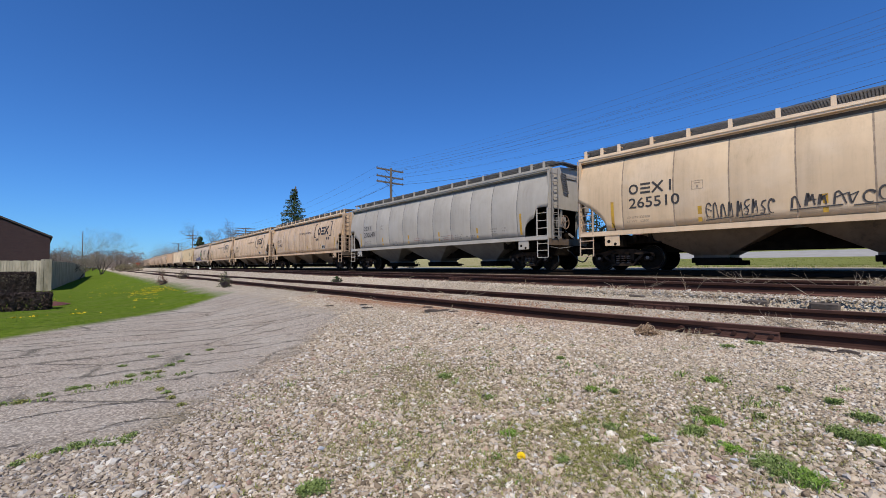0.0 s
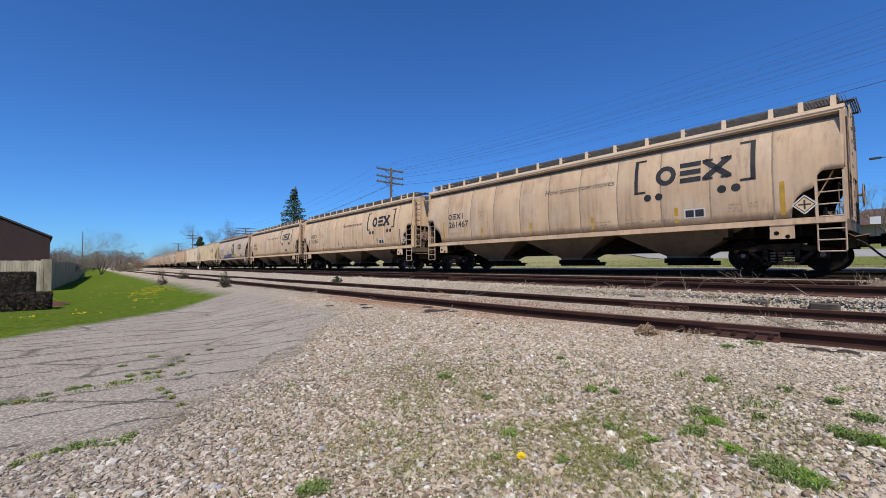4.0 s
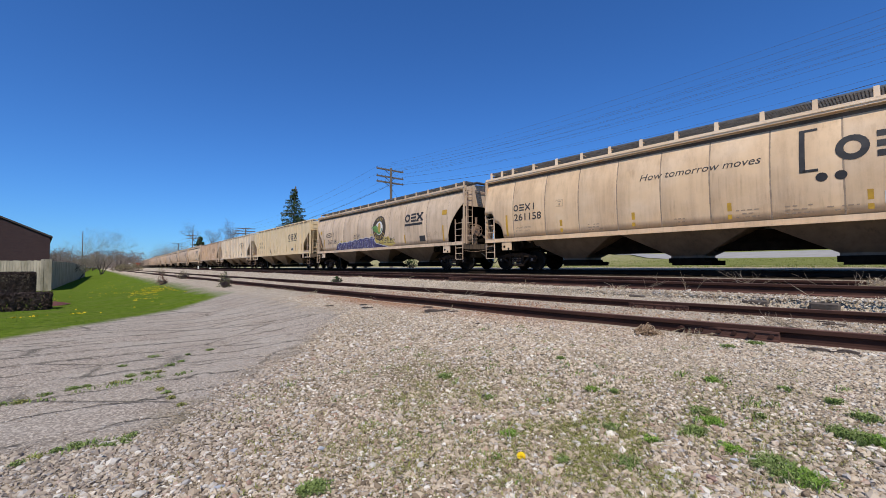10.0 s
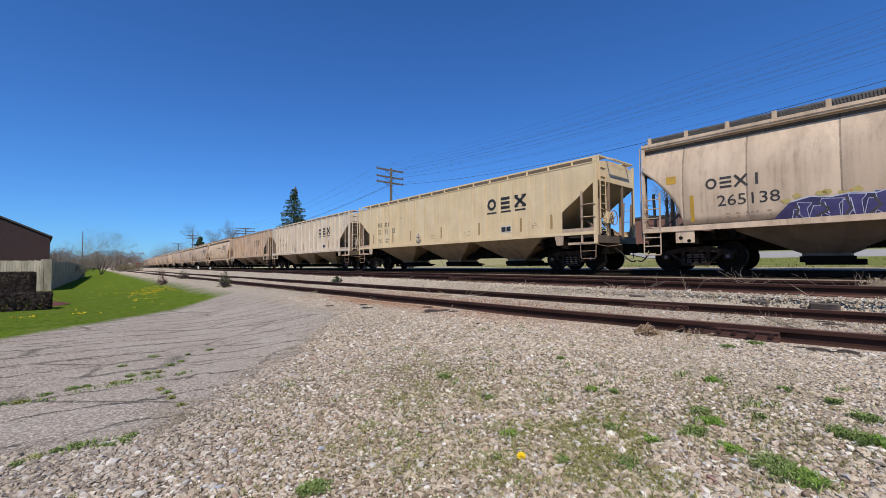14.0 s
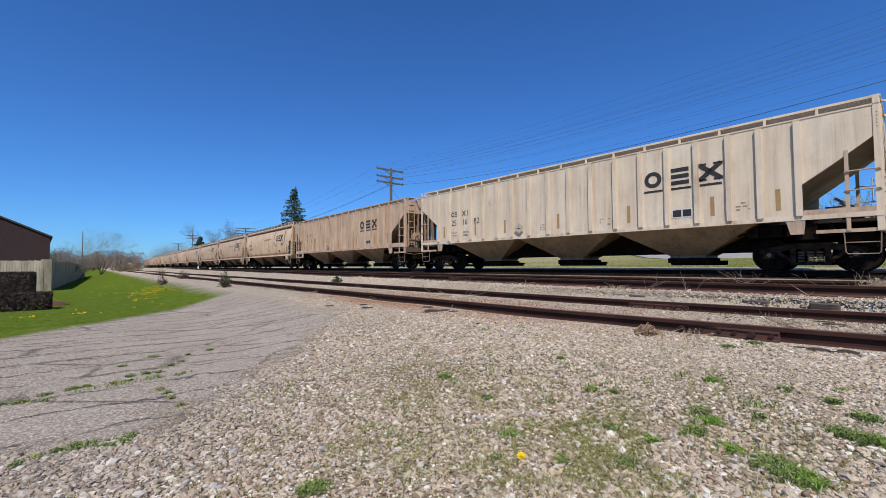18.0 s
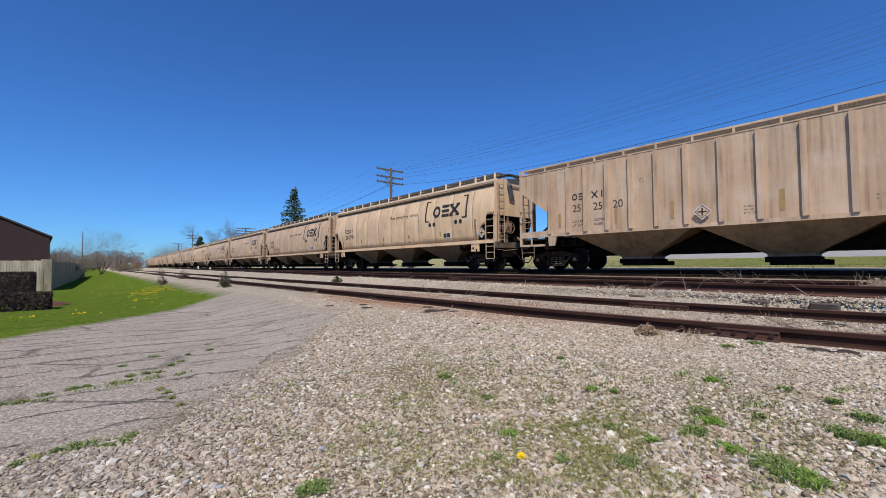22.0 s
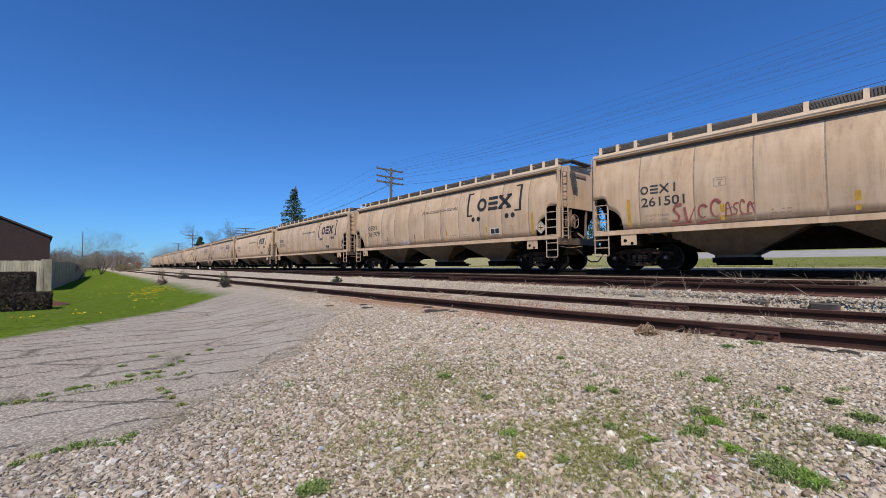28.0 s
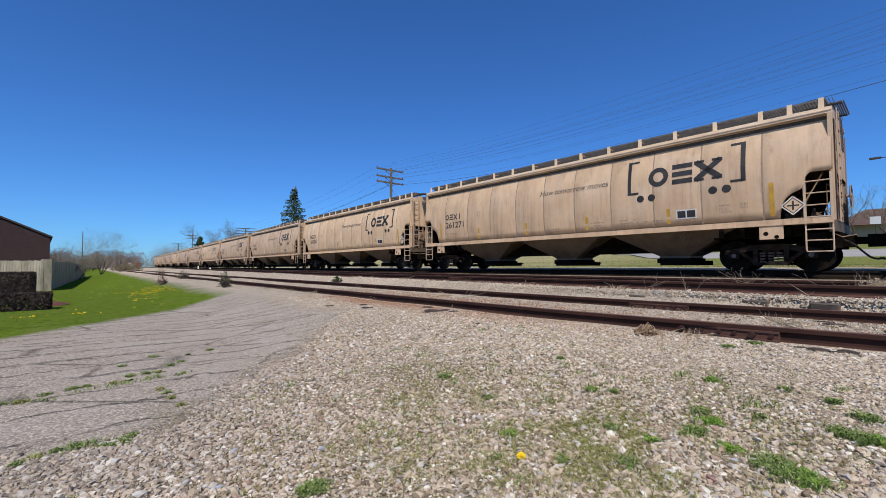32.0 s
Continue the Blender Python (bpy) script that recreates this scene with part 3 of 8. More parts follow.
        box(bm, x - 0.015, x + 0.015, -1.31, -1.0, z_walk - 0.07, z_walk - 0.05)
        bmesh.ops.recalc_face_normals(bm, faces=bm.faces)
        part("walk_post", bm, edge, car)
    bm = bmesh.new()
    for x in posts:
        box(bm, x - 0.06, x + 0.06, 1.3, 1.33, 4.22, z_walk)
    tagged(part("far_walk_posts", bm, m, car), kind="stuff")
    # ladders and grab irons at the corners
    for d in (-1, 1):
        ladder("side_ladder", car, m if paint == "grey" else LADDER, d * (half - 0.31), -1.6, 1.34, cz - 0.04 if stepped else 2.62, 0.54, 4, rail=0.06)
        bm = bmesh.new()
        beam(bm, (d * (half - 0.03), -1.5, 1.3), (d * (half - 0.03), -1.47, 4.2), 0.10, 0.08)
        part("corner_post", bm, m, car)
        sill_step(car, m if paint == "grey" else LADDER, d * (half - 0.31), -1.58)
        ladder("end_ladder", car, end_paint if paint == "grey" else LADDER, d * (half + 0.1), -1.22, 1.3, 4.3, 0.42, 9, "y")
        end_gear(car, end_paint, half, d)
    brake_gear(car, end_paint, half, 1)
    fittings(car, half)
    return car


def build_ribbed_car(paint, rib=0.075, half=9.11):
    """An older flat-sided covered hopper car with outside posts and open end frames."""
    m = PAINT[paint]
    car = empty("hopper_car")
    cx, cz, knee = 7.6, 3.46, 2.3

    def bottom(x):
        return knee + (cz - knee) * max(0.0, abs(x) - cx) / (half - cx)

    ribs = [-7.55, -6.7, -5.95, -5.08, -4.2, -3.33, -2.42, -1.45, -0.49, 0.49, 1.45, 2.42, 3.33, 4.2, 5.08, 5.95, 6.7, 7.55]
    cuts = [-half, *ribs, half]
    for a, b in zip(cuts, cuts[1:]):
        xs = [a + 0.003, (a + b) / 2, b - 0.003]
        bm = bmesh.new()
        flat = bottom if max(abs(a), abs(b)) > cx + 0.1 else (lambda x: 1.5)
        side_sheet(bm, xs, flat, 4.14, FLAT, -1, 0.004, round_=False)
        part("side_panel", bm, m, car)
    bm = bmesh.new()
    side_sheet(bm, [-half, -8.3, -cx, -cx + 0.01, 0.0, cx - 0.01, cx, 8.3, half], lambda x: bottom(x) if abs(x) >= cx else 1.5, 4.14, FLAT, 1, 0.004, round_=False)
    part("far_side", bm, m, car)
    for x in ribs:
        bm = bmesh.new()
        prism(bm, [(x - 0.07, 1.5), (x + 0.07, 1.5), (x + 0.07, 4.1), (x - 0.07, 4.1)], -1.585 - rib, -1.586)
        bmesh.ops.recalc_face_normals(bm, faces=bm.faces)
        part("side_post", bm, m, car)
    bm = bmesh.new()
    prof = [(1.6, 4.13), (1.6, 4.17), (0.9, 4.28), (0.4, 4.32), (-0.4, 4.32), (-0.9, 4.28), (-1.6, 4.17), (-1.6, 4.13)]
    ra = [bm.verts.new((-half, y, z)) for y, z in prof]
    rb = [bm.verts.new((half, y, z)) for y, z in prof]
    for k in range(len(prof)):
        bm.faces.new((ra[k], rb[k], rb[(k + 1) % len(prof)], ra[(k + 1) % len(prof)]))
    bm.faces.new(ra)
    bm.faces.new(rb[::-1])
    bmesh.ops.recalc_face_normals(bm, faces=bm.faces)
    roof = part("roof", bm, m, car)
    bm = bmesh.new()
    box(bm, -half + 0.7, half - 0.7, -0.3, 0.3, 4.3, 4.42)
    part("hatch_cover", bm, m, roof)
    for s in (-1, 1):
        bm = bmesh.new()
        y0, y1 = sorted((s * 1.45, s * 1.61))
        box(bm, -half, half, y0, y1, 1.38, 1.5)
        part("side_sill", bm, m, car)
    for d in (-1, 1):
        bm = bmesh.new()
        quad = [(d * half, -1.57, cz), (d * half, 1.57, cz), (d * half, 1.57, 4.14), (d * half, -1.57, 4.14), (d * (cx - 1.22), -1.5, 1.37), (d * (cx - 1.22), 1.5, 1.37)]
        v = [bm.verts.new(q) for q in quad[:4]]
        bm.faces.new((v[0], v[1], v[2], v[3]))
        bmesh.ops.recalc_face_normals(bm, faces=bm.faces)
        bmesh.ops.solidify(bm, geom=bm.faces[:], thickness=0.02)
        part("end_wall", bm, m, car)
        bm = bmesh.new()
        bm.faces.new([bm.verts.new(quad[k]) for k in (4, 5, 1, 0)])
        bmesh.ops.solidify(bm, geom=bm.faces[:], thickness=0.02)
        part("slope_sheet", bm, m, car)
        for y in (-0.55, 0.55):
            bm = bmesh.new()
            beam(bm, (d * (half - 0.04), y, 1.3), (d * (half - 0.04), y, cz + 0.1), 0.07, 0.08)
            part("end_post", bm, END_RUST, car)
        for y in (-1.57, 1.57):
            s = 1 if y > 0 else -1
            x0, x1 = sorted((d * (half - 0.12), d * half))
            bm = bmesh.new()
            box(bm, x0, x1, min(y, y + s * 0.03), max(y, y + s * 0.03), 1.02, 4.38)
            box(bm, d * half - 0.012, d * half + 0.012, min(y, y - s * 0.1), max(y, y - s * 0.1), 1.02, 4.3)
            post = part("corner_post", bm, m, car)
            for k in range(5):
                bm = bmesh.new()
                bar(bm, (d * (half - 0.04), y + s * 0.03, 3.6 + k * 0.09), (d * (half - 0.04), y + s * 0.042, 3.6 + k * 0.09), 0.018, 6)
                part("rivet", bm, m, post)
            bm = bmesh.new()
            x0, x1 = sorted((d * (half - 0.66), d * (half - 0.58)))
            box(bm, x0, x1, min(y, y + s * 0.03), max(y, y + s * 0.03), 1.04, 3.1)
            box(bm, x0, x0 + 0.02, min(y, y - s * 0.06), max(y, y - s * 0.06), 1.04, 3.06)
            part("ladder_post", bm, LADDER, car)
            for z in (2.06, 2.55):
                bm = bmesh.new()
                tube(bm, [(d * (half - 0.68), y + s * 0.02, z - 0.05), (d * (half - 0.66), y + s * 0.06, z), (d * (half - 0.04), y + s * 0.06, z), (d * (half - 0.02), y + s * 0.02, z - 0.05)], 0.018, 6)
                part("ladder_rung", bm, LADDER, car)
            bm = bmesh.new()
            x0, x1 = sorted((d * (half - 0.58), d * (half - 0.12)))
            box(bm, x0, x1, min(y, y + s * 0.035), max(y, y + s * 0.035), 1.5, 1.63)
            part("step_board", bm, LADDER, car)
            bm = bmesh.new()
            x0, x1 = sorted((d * (cx - 0.05), d * (half - 0.66)))
            box(bm, x0, x1, min(y, y + s * 0.03), max(y, y + s * 0.03), 1.48, 1.64)
            for k in range(3):
                bar(bm, (x0 + 0.2 + 0.22 * k, y + s * 0.03, 1.56), (x0 + 0.2 + 0.22 * k, y + s * 0.04, 1.56), 0.022, 6)
            part("sill_end", bm, LADDER, car)
            bm = bmesh.new()
            x0, x1 = sorted((d * (half - 1.25), d * (half + 0.02)))
            box(bm, x0, x1, min(y, y - s * 0.08), max(y, y - s * 0.08), 1.0, 1.09)
            part("bottom_rail", bm, LADDER, car)
            bm = bmesh.new()
            yy = y - s * 0.02
            tube(bm, [(d * (half - 0.72), yy, 1.04), (d * (half - 0.7), yy, 0.5), (d * (half - 0.66), yy, 0.45), (d * (half - 0.12), yy, 0.45), (d * (half - 0.08), yy, 0.5), (d * (half - 0.06), yy, 1.02)], 0.015, 6)
            bar(bm, (d * (half - 0.7), yy, 0.74), (d * (half - 0.08), yy, 0.74), 0.013, 6)
            part("stirrup", bm, END_RUST, car)
            bm = bmesh.new()
            prism(bm, [(d * 7.24, 1.41), (d * 7.66, 1.41), (d * 7.62, 1.0), (d * 7.34, 1.0)], y - s * 0.02, y + s * 0.03)
            bmesh.ops.recalc_face_normals(bm, faces=bm.faces)
            part("jacking_plate", bm, LADDER, car)
        ladder("end_ladder", car, m, d * (half + 0.02), -1.1, 1.4, 4.2, 0.42, 8, "y")
        end_gear(car, END_RUST, half, d)
    bm = bmesh.new()
    box(bm, -half, half, -0.32, 0.32, 0.82, 1.38)
    box(bm, -half + 2.7, half - 2.7, -0.45, 0.45, 0.58, 0.9)
    for x in (-(half - 1.45), half - 1.45):
        box(bm, x - 0.22, x + 0.22, -1.5, 1.5, 0.86, 1.38)
    part("centre_sill", bm, DIRTY_SHADED, car)
    for x in (-4.45, 0.0, 4.45):
        hopper_bay(car, SHADED_GRIME_CREAM if paint in ("white", "yellow") else SHADED_GRIME_PALE, x, 1.42, 2.19, 0.55, 1.52)
    # roof walk with light edge rails on posts
    for s in (-1, 1):
        for y, h in ((1.33, 0.06), (0.75, 0.05)):
            bm = bmesh.new()
            beam(bm, (-half, s * y, 4.415), (half, s * y, 4.415), 0.03, h)
            part("walk_rail", bm, m, car)
    for d in (-1, 1):
        bm = bmesh.new()
        beam(bm, (d * half, -1.33, 4.42), (d * half, 1.33, 4.42), 0.05, 0.05)
        part("end_rail", bm, m, car)
        bm = bmesh.new()
        beam(bm, (d * (half + 0.3), -0.8, 4.3), (d * (half + 0.3), 0.8, 4.3), 0.05, 0.05)
        for y in (-0.8, 0.8):
            beam(bm, (d * half, y, 4.42), (d * (half + 0.32), y, 4.28), 0.05, 0.05)
        part("end_step", bm, m, car)
    bm = bmesh.new()
    for s in (-1, 1):
        for k in range(6):
            yy = s * (0.78 + 0.09 * k)
            box(bm, -half + 0.05, half - 0.05, yy - 0.02, yy + 0.02, 4.395, 4.42)
    part("running_board", bm, GRATING_PALE, car, "grated steel running board")
    for k in range(17):
        x = -half + 0.03 + (2 * half - 0.06) * k / 16
        bm = bmesh.new()
        box(bm, x - 0.03, x + 0.03, -1.36, -1.30, 4.19, 4.42)
        part("walk_post", bm, m, car)
    brake_gear(car, m, half, 1)
    fittings(car, half)
    return car


# ------------------------------------------------------------------ lettering on the cars
def on_side(me_from, car, name, material, x, z, height, profile, bold=0.0, squeeze=1.0, label="", out=0.006):
    """Puts a flat x-y mesh from text_mesh onto the side of a car at x, z (lower left)."""
    src, lo, hi = me_from
    k = height / 0.73
    me = src.copy()
    for v in me.vertices:
        px, pz = x + (v.co.x - lo) * k * squeeze, z + v.co.y * k
        v.co = (px, -(half_width(pz, profile) + out), pz)
    me.materials.clear()
    return link(name, me, material, car, label)


def words(car, body, x, z, height, profile, squeeze=1.0, material=None, shear=0.0, bold=0.0, name="lettering", out=0.006):
    return on_side(text_mesh(body, bold, shear), car, name, material or LETTER, x, z, height, profile, squeeze=squeeze, out=out)


def patch(car, name, material, rects, profile, label="", out=0.006):
    """Flat rectangles (x0, x1, z0, z1) that follow the side."""
    bm = bmesh.new()
    for x0, x1, z0, z1 in rects:
        n = max(1, int((z1 - z0) / 0.25))
        cols = [[bm.verts.new((x, -(half_width(z0 + (z1 - z0) * j / n, profile) + out), z0 + (z1 - z0) * j / n)) for j in range(n + 1)] for x in (x0, x1)]
        for j in range(n):
            bm.faces.new((cols[0][j], cols[1][j], cols[1][j + 1], cols[0][j + 1]))
    return part(name, bm, material, car, label)


def shape(car, name, material, polys, profile, label="", out=0.007):
    """Flat polygons of (x, z) corners that follow the side."""
    bm = bmesh.new()
    for poly in polys:
        f = bm.faces.new([bm.verts.new((x, 0, z)) for x, z in poly])
    bmesh.ops.remove_doubles(bm, verts=bm.verts[:], dist=0.0005)
    bmesh.ops.triangulate(bm, faces=bm.faces[:])
    z = 1.5
    while z < 4.0:
        bmesh.ops.bisect_plane(bm, geom=bm.verts[:] + bm.edges[:] + bm.faces[:], plane_co=(0, 0, z), plane_no=(0, 0, 1))
        z += 0.2
    for v in bm.verts:
        v.co.y = -(half_width(v.co.z, profile) + out)
    bm.normal_update()
    for f in bm.faces:
        if f.normal.y > 0:
            f.normal_flip()
    return part(name, bm, material, car, label)


def stroke(points, w):
    """Quads along a line of (x, z) points."""
    out = []
    for (xa, za), (xb, zb) in zip(points, points[1:]):
        dx, dz = xb - xa, zb - za
        l = math.hypot(dx, dz) or 1
        nx, nz = -dz / l * w / 2, dx / l * w / 2
        ex, ez = dx / l * w * 0.04, dz / l * w * 0.04
        out.append([(xa - nx - ex, za - nz - ez), (xb - nx + ex, zb - nz + ez), (xb + nx + ex, zb + nz + ez), (xa + nx - ex, za + nz - ez)])
    return out


def ring_polys(cx, cz, r, r_in, n=20, a0=0.0, a1=2 * math.pi, kx=1.0):
    out = []
    for k in range(n):
        a, b = a0 + (a1 - a0) * k / n, a0 + (a1 - a0) * (k + 1) / n
        out.append([(cx + kx * r * math.cos(a), cz + r * math.sin(a)), (cx + kx * r * math.cos(b), cz + r * math.sin(b)),
                    (cx + kx * r_in * math.cos(b), cz + r_in * math.sin(b)), (cx + kx * r_in * math.cos(a), cz + r_in * math.sin(a))])
    return out


def disc_poly(cx, cz, r, n=18):
    return [(cx + r * math.cos(2 * math.pi * k / n), cz + r * math.sin(2 * math.pi * k / n)) for k in range(n)]


def emblem(x0, z0, w, h):
    """The owner's mark as three plain heavy shapes: a ring, a stack of bars and a cross."""
    u = w / 3.2
    t = h * 0.24
    ring = ring_polys(x0 + u * 0.5, z0 + h / 2, h / 2, h / 2 - t, 18, kx=u * 0.95 / h)
    stack, cross = [], []
    xs = x0 + 1.15 * u
    for k in range(3):
        z = z0 + k * (h - t) / 2
        stack.append([(xs, z), (xs + 0.9 * u, z), (xs + 0.9 * u, z + t), (xs, z + t)])
    xx = x0 + 2.2 * u
    cross += stroke([(xx, z0 + 0.06 * h), (xx + u, z0 + 0.94 * h)], t * 1.05)
    cross += stroke([(xx, z0 + 0.94 * h), (xx + u, z0 + 0.06 * h)], t * 1.05)
    for zz in (z0, z0 + h - t * 0.5):
        for q in (-0.08, 0.66):
            cross.append([(xx + q * u, zz), (xx + (q + 0.42) * u, zz), (xx + (q + 0.42) * u, zz + t * 0.5), (xx + q * u, zz + t * 0.5)])
    return ring, stack, cross


def emblem_parts(car, groups, profile, shifts=(0.0, 0.0, 0.0)):
    """Each heavy shape of the mark as a part of its own."""
    for name, dx, polys in zip(("emblem_ring", "emblem_bar", "emblem_cross"), shifts, groups):
        moved = [[(x + dx, z) for x, z in p] for p in polys]
        for piece in ([[p] for p in moved] if name == "emblem_bar" else [moved]):
            shape(car, name, BLACK, piece, profile, "black heavy emblem shape")


def mark_polys(k, x, z, w, h):
    """One of the four plain shapes of a reporting mark: ring, bar stack, cross, upright bar."""
    t = 0.19 * h
    if k == 0:
        return ring_polys(x + w / 2, z + h / 2, h / 2, h / 2 - t, 16, kx=w / h)
    if k == 1:
        return [[(x, q), (x + w, q), (x + w, q + t), (x, q + t)] for q in (z, z + (h - t) / 2, z + h - t)]
    if k == 2:
        return stroke([(x, z), (x + w, z + h)], t) + stroke([(x, z + h), (x + w, z)], t)
    return [[(x + w / 2 - t / 2, z), (x + w / 2 + t / 2, z), (x + w / 2 + t / 2, z + h), (x + w / 2 - t / 2, z + h)]]


def reporting_mark(car, x, z, pitch, w, h, profile, kinds=(0, 1, 2, 3)):
    """Plain shapes in a row, each a part."""
    for i, k in enumerate(kinds):
        for piece in ([[p] for p in mark_polys(k, x + pitch * i, z, w, h)] if k == 1 else [mark_polys(k, x + pitch * i, z, w, h)]):
            shape(car, "reporting_mark", LETTER, piece, profile)


def tape(car, xs, profile, z0=1.58, z1=2.1, material=None):
    for x in xs:
        patch(car, "reflector_tape", material or YELLOW, [(x - 0.055, x + 0.055, z0, z1)], profile)


def small_print(car, x, z, w, rows, profile, material=None):
    """Rows of writing too small to read, as plain bars."""
    rects = []
    r = random.Random(int(x * 100) + rows)
    for k in range(rows):
        a = x
        while a < x + w:
            l = r.uniform(0.05, 0.14)
            if r.random() < 0.75:
                rects.append((a, min(a + l, x + w), z - k * 0.1, z - k * 0.1 + 0.032))
            a += l + 0.05
    tagged(patch(car, "small_print", material or PRINT, rects, profile), kind="stuff")


def diamond(car, x, z, r, profile, ground=None):
    shape(car, "hazard_diamond", ground or WHITE, [[(x, z - r), (x + r, z), (x, z + r), (x - r, z)]], profile, out=0.008)
    q = r * 0.86
    shape(car, "diamond_edge", WHITE, [p for a, b in (((x, z - r), (x + r, z)), ((x + r, z), (x, z + r)), ((x, z + r), (x - r, z)), ((x - r, z), (x, z - r))) for p in stroke([a, b], 0.03)], profile, out=0.010)
    polys = [p for a, b in (((x, z - q), (x + q, z)), ((x + q, z), (x, z + q)), ((x, z + q), (x - q, z)), ((x - q, z), (x, z - q))) for p in stroke([a, b], 0.018)]
    polys += [[(x - 0.02, z - q * 0.6), (x + 0.02, z - q * 0.6), (x + 0.02, z + q * 0.6), (x - 0.02, z + q * 0.6)]]
    polys += [[(x - q * 0.6, z - 0.02), (x + q * 0.6, z - 0.02), (x + q * 0.6, z + 0.02), (x - q * 0.6, z + 0.02)]]
    shape(car, "diamond_mark", BLACK, polys, profile, out=0.011)


def letter_curved(car, number, slogan=True, half=8.5, mark=True, print_paint=None, slogan_at=(-0.62, 1.0), load=("223000", "63000")):
    P = CURVED
    if mark == "short":
        reporting_mark(car, -6.68, 2.66, 0.26, 0.19, 0.26, P)
    elif mark:
        if half > 8.51:
            reporting_mark(car, -6.5, 2.68, 0.4, 0.33, 0.36, P)
        else:
            reporting_mark(car, -6.7, 2.62, 0.32, 0.26, 0.29, P)
    words(car, number, -6.5 if half > 8.51 else -6.68, 2.2, 0.36 if half > 8.51 else 0.31, P, 1.12 if half > 8.51 else 1.15, bold=0.012)
    words(car, "LD LMT " + load[0], -6.6, 1.84, 0.078, P, 1.12, PRINT if print_paint is None else print_paint)
    words(car, "LT WT   " + load[1], -6.6, 1.7, 0.078, P, 1.12, PRINT if print_paint is None else print_paint)
    dull = {"261930": (-7.12, -4.3, -1.38, 1.5, 4.46, 7.2), "261991": (-7.12, -4.3, -1.38, 1.5, 7.2), "261979": (-4.3, -1.38)}.get(number, ())
    for x in (-7.12, -4.3, -1.38, 1.5, 4.46, 7.2):
        tape(car, (x,), P, 1.56, 2.5 if abs(x) > 7 else 2.05, TAPE_BROWN if x in dull else None)
    patch(car, "test_box", PRINT_GREY if print_paint else PRINT, [(-4.5, -4.18, 2.60, 2.61), (-4.5, -4.18, 2.86, 2.87), (-4.5, -4.49, 2.60, 2.87), (-4.19, -4.18, 2.60, 2.87), (-4.42, -4.26, 2.79, 2.81), (-4.37, -4.31, 2.65, 2.73)], P)
    for x, z, w, r in ((-3.12, 1.74, 0.58, 3), (-0.05, 1.68, 0.32, 2), (1.66, 1.78, 0.56, 3), (2.8, 1.78, 0.58, 3), (3.66, 1.68, 0.6, 2)):
        small_print(car, x, z, w, r, P, print_paint)
    if slogan:
        patch(car, "data_plate", WHITE, [(4.7, 5.3, 1.68, 1.98)], P, "white data plate with black squares", 0.008)
        patch(car, "data_square", BLACK, [(4.74, 4.98, 1.72, 1.94), (5.02, 5.26, 1.72, 1.94)], P, out=0.012)
        words(car, "How tomorrow moves", slogan_at[0], 3.12, 0.235, P, slogan_at[1], shear=0.25)
        emblem_parts(car, emblem(3.84, 2.84, 2.14, 0.66), P)
        for x, s in ((3.2, 1), (6.56, -1)):
            br = [[(x - 0.06, 2.66), (x + 0.06, 2.66), (x + 0.06, 3.86), (x - 0.06, 3.86)]]
            for z in (2.66, 3.79):
                a, b = sorted((x, x + s * 0.32))
                br.append([(a, z), (b, z), (b, z + 0.07), (a, z + 0.07)])
            shape(car, "bracket", BLACK, br, P)
        for x in (3.58, 3.95, 5.77, 6.13):
            shape(car, "dot", BLACK, [disc_poly(x, 2.49, 0.12)], P)
        for body, x, z in (("EXW 10-8", 6.05, 1.96), ("EW   8-3", 6.05, 1.86), ("CU FT 5201", 6.05, 1.76), ("H   8-3", 6.72, 1.96), ("H 15-2", 6.72, 1.86)):
            words(car, body, 5.92 + (x - 6.05) * 0.8, z, 0.065, P, 0.76, PRINT, name="small_lettering")
        diamond(car, 7.66, 1.8, 0.25, ((1.0, 1.62), (4.0, 1.62)), PAINT["tan"])


def letter_ribbed(car, digits, load, paint):
    P = FLAT
    reporting_mark(car, -6.52, 2.76, 0.29, 0.23, 0.26, P, (0, 1))
    reporting_mark(car, -5.68, 2.76, 0.29, 0.23, 0.26, P, (2, 3))
    for x, d in zip((-6.5, -5.62, -4.85), (digits[:2], digits[2:4], digits[4:])):
        words(car, d, x, 2.3, 0.3, P, 0.95)
    for body, figure, z in (("LD LMT", load[0], 1.88), ("LT WT", load[1], 1.72)):
        words(car, body, -6.5, z, 0.09, P, 1.3)
        words(car, figure, -5.62, z, 0.09, P, 1.2)
    tape(car, (-7.1, -4.75, -2.85, 0.0, 2.9, 5.5, 7.1), P, 1.7, 2.3, TAPE_DULL)
    diamond(car, -1.95, 1.85, 0.24, ((1.0, 1.68), (4.0, 1.68)), PAINT[paint])
    for x, z, w, r in ((-0.9, 1.9, 0.5, 3), (1.8, 1.9, 0.6, 3), (6.1, 2.0, 0.4, 3), (-3.9, 3.2, 0.3, 2)):
        small_print(car, x, z, w, r, P)
    patch(car, "data_plate", WHITE, [(4.32, 4.95, 1.72, 2.02)], P, "white data plate", 0.008)
    patch(car, "data_square", BLACK, [(4.36, 4.62, 1.76, 1.98), (4.66, 4.91, 1.76, 1.98)], P, out=0.012)
    emblem_parts(car, emblem(3.46, 2.82, 1.9, 0.55), P, (0.0, 0.19, 0.4))
    shape(car, "emblem_bar", BLACK, [[(x, 2.66), (x + 0.6, 2.66), (x + 0.6, 2.73), (x, 2.73)] for x in (3.46, 4.33, 5.17)], P)


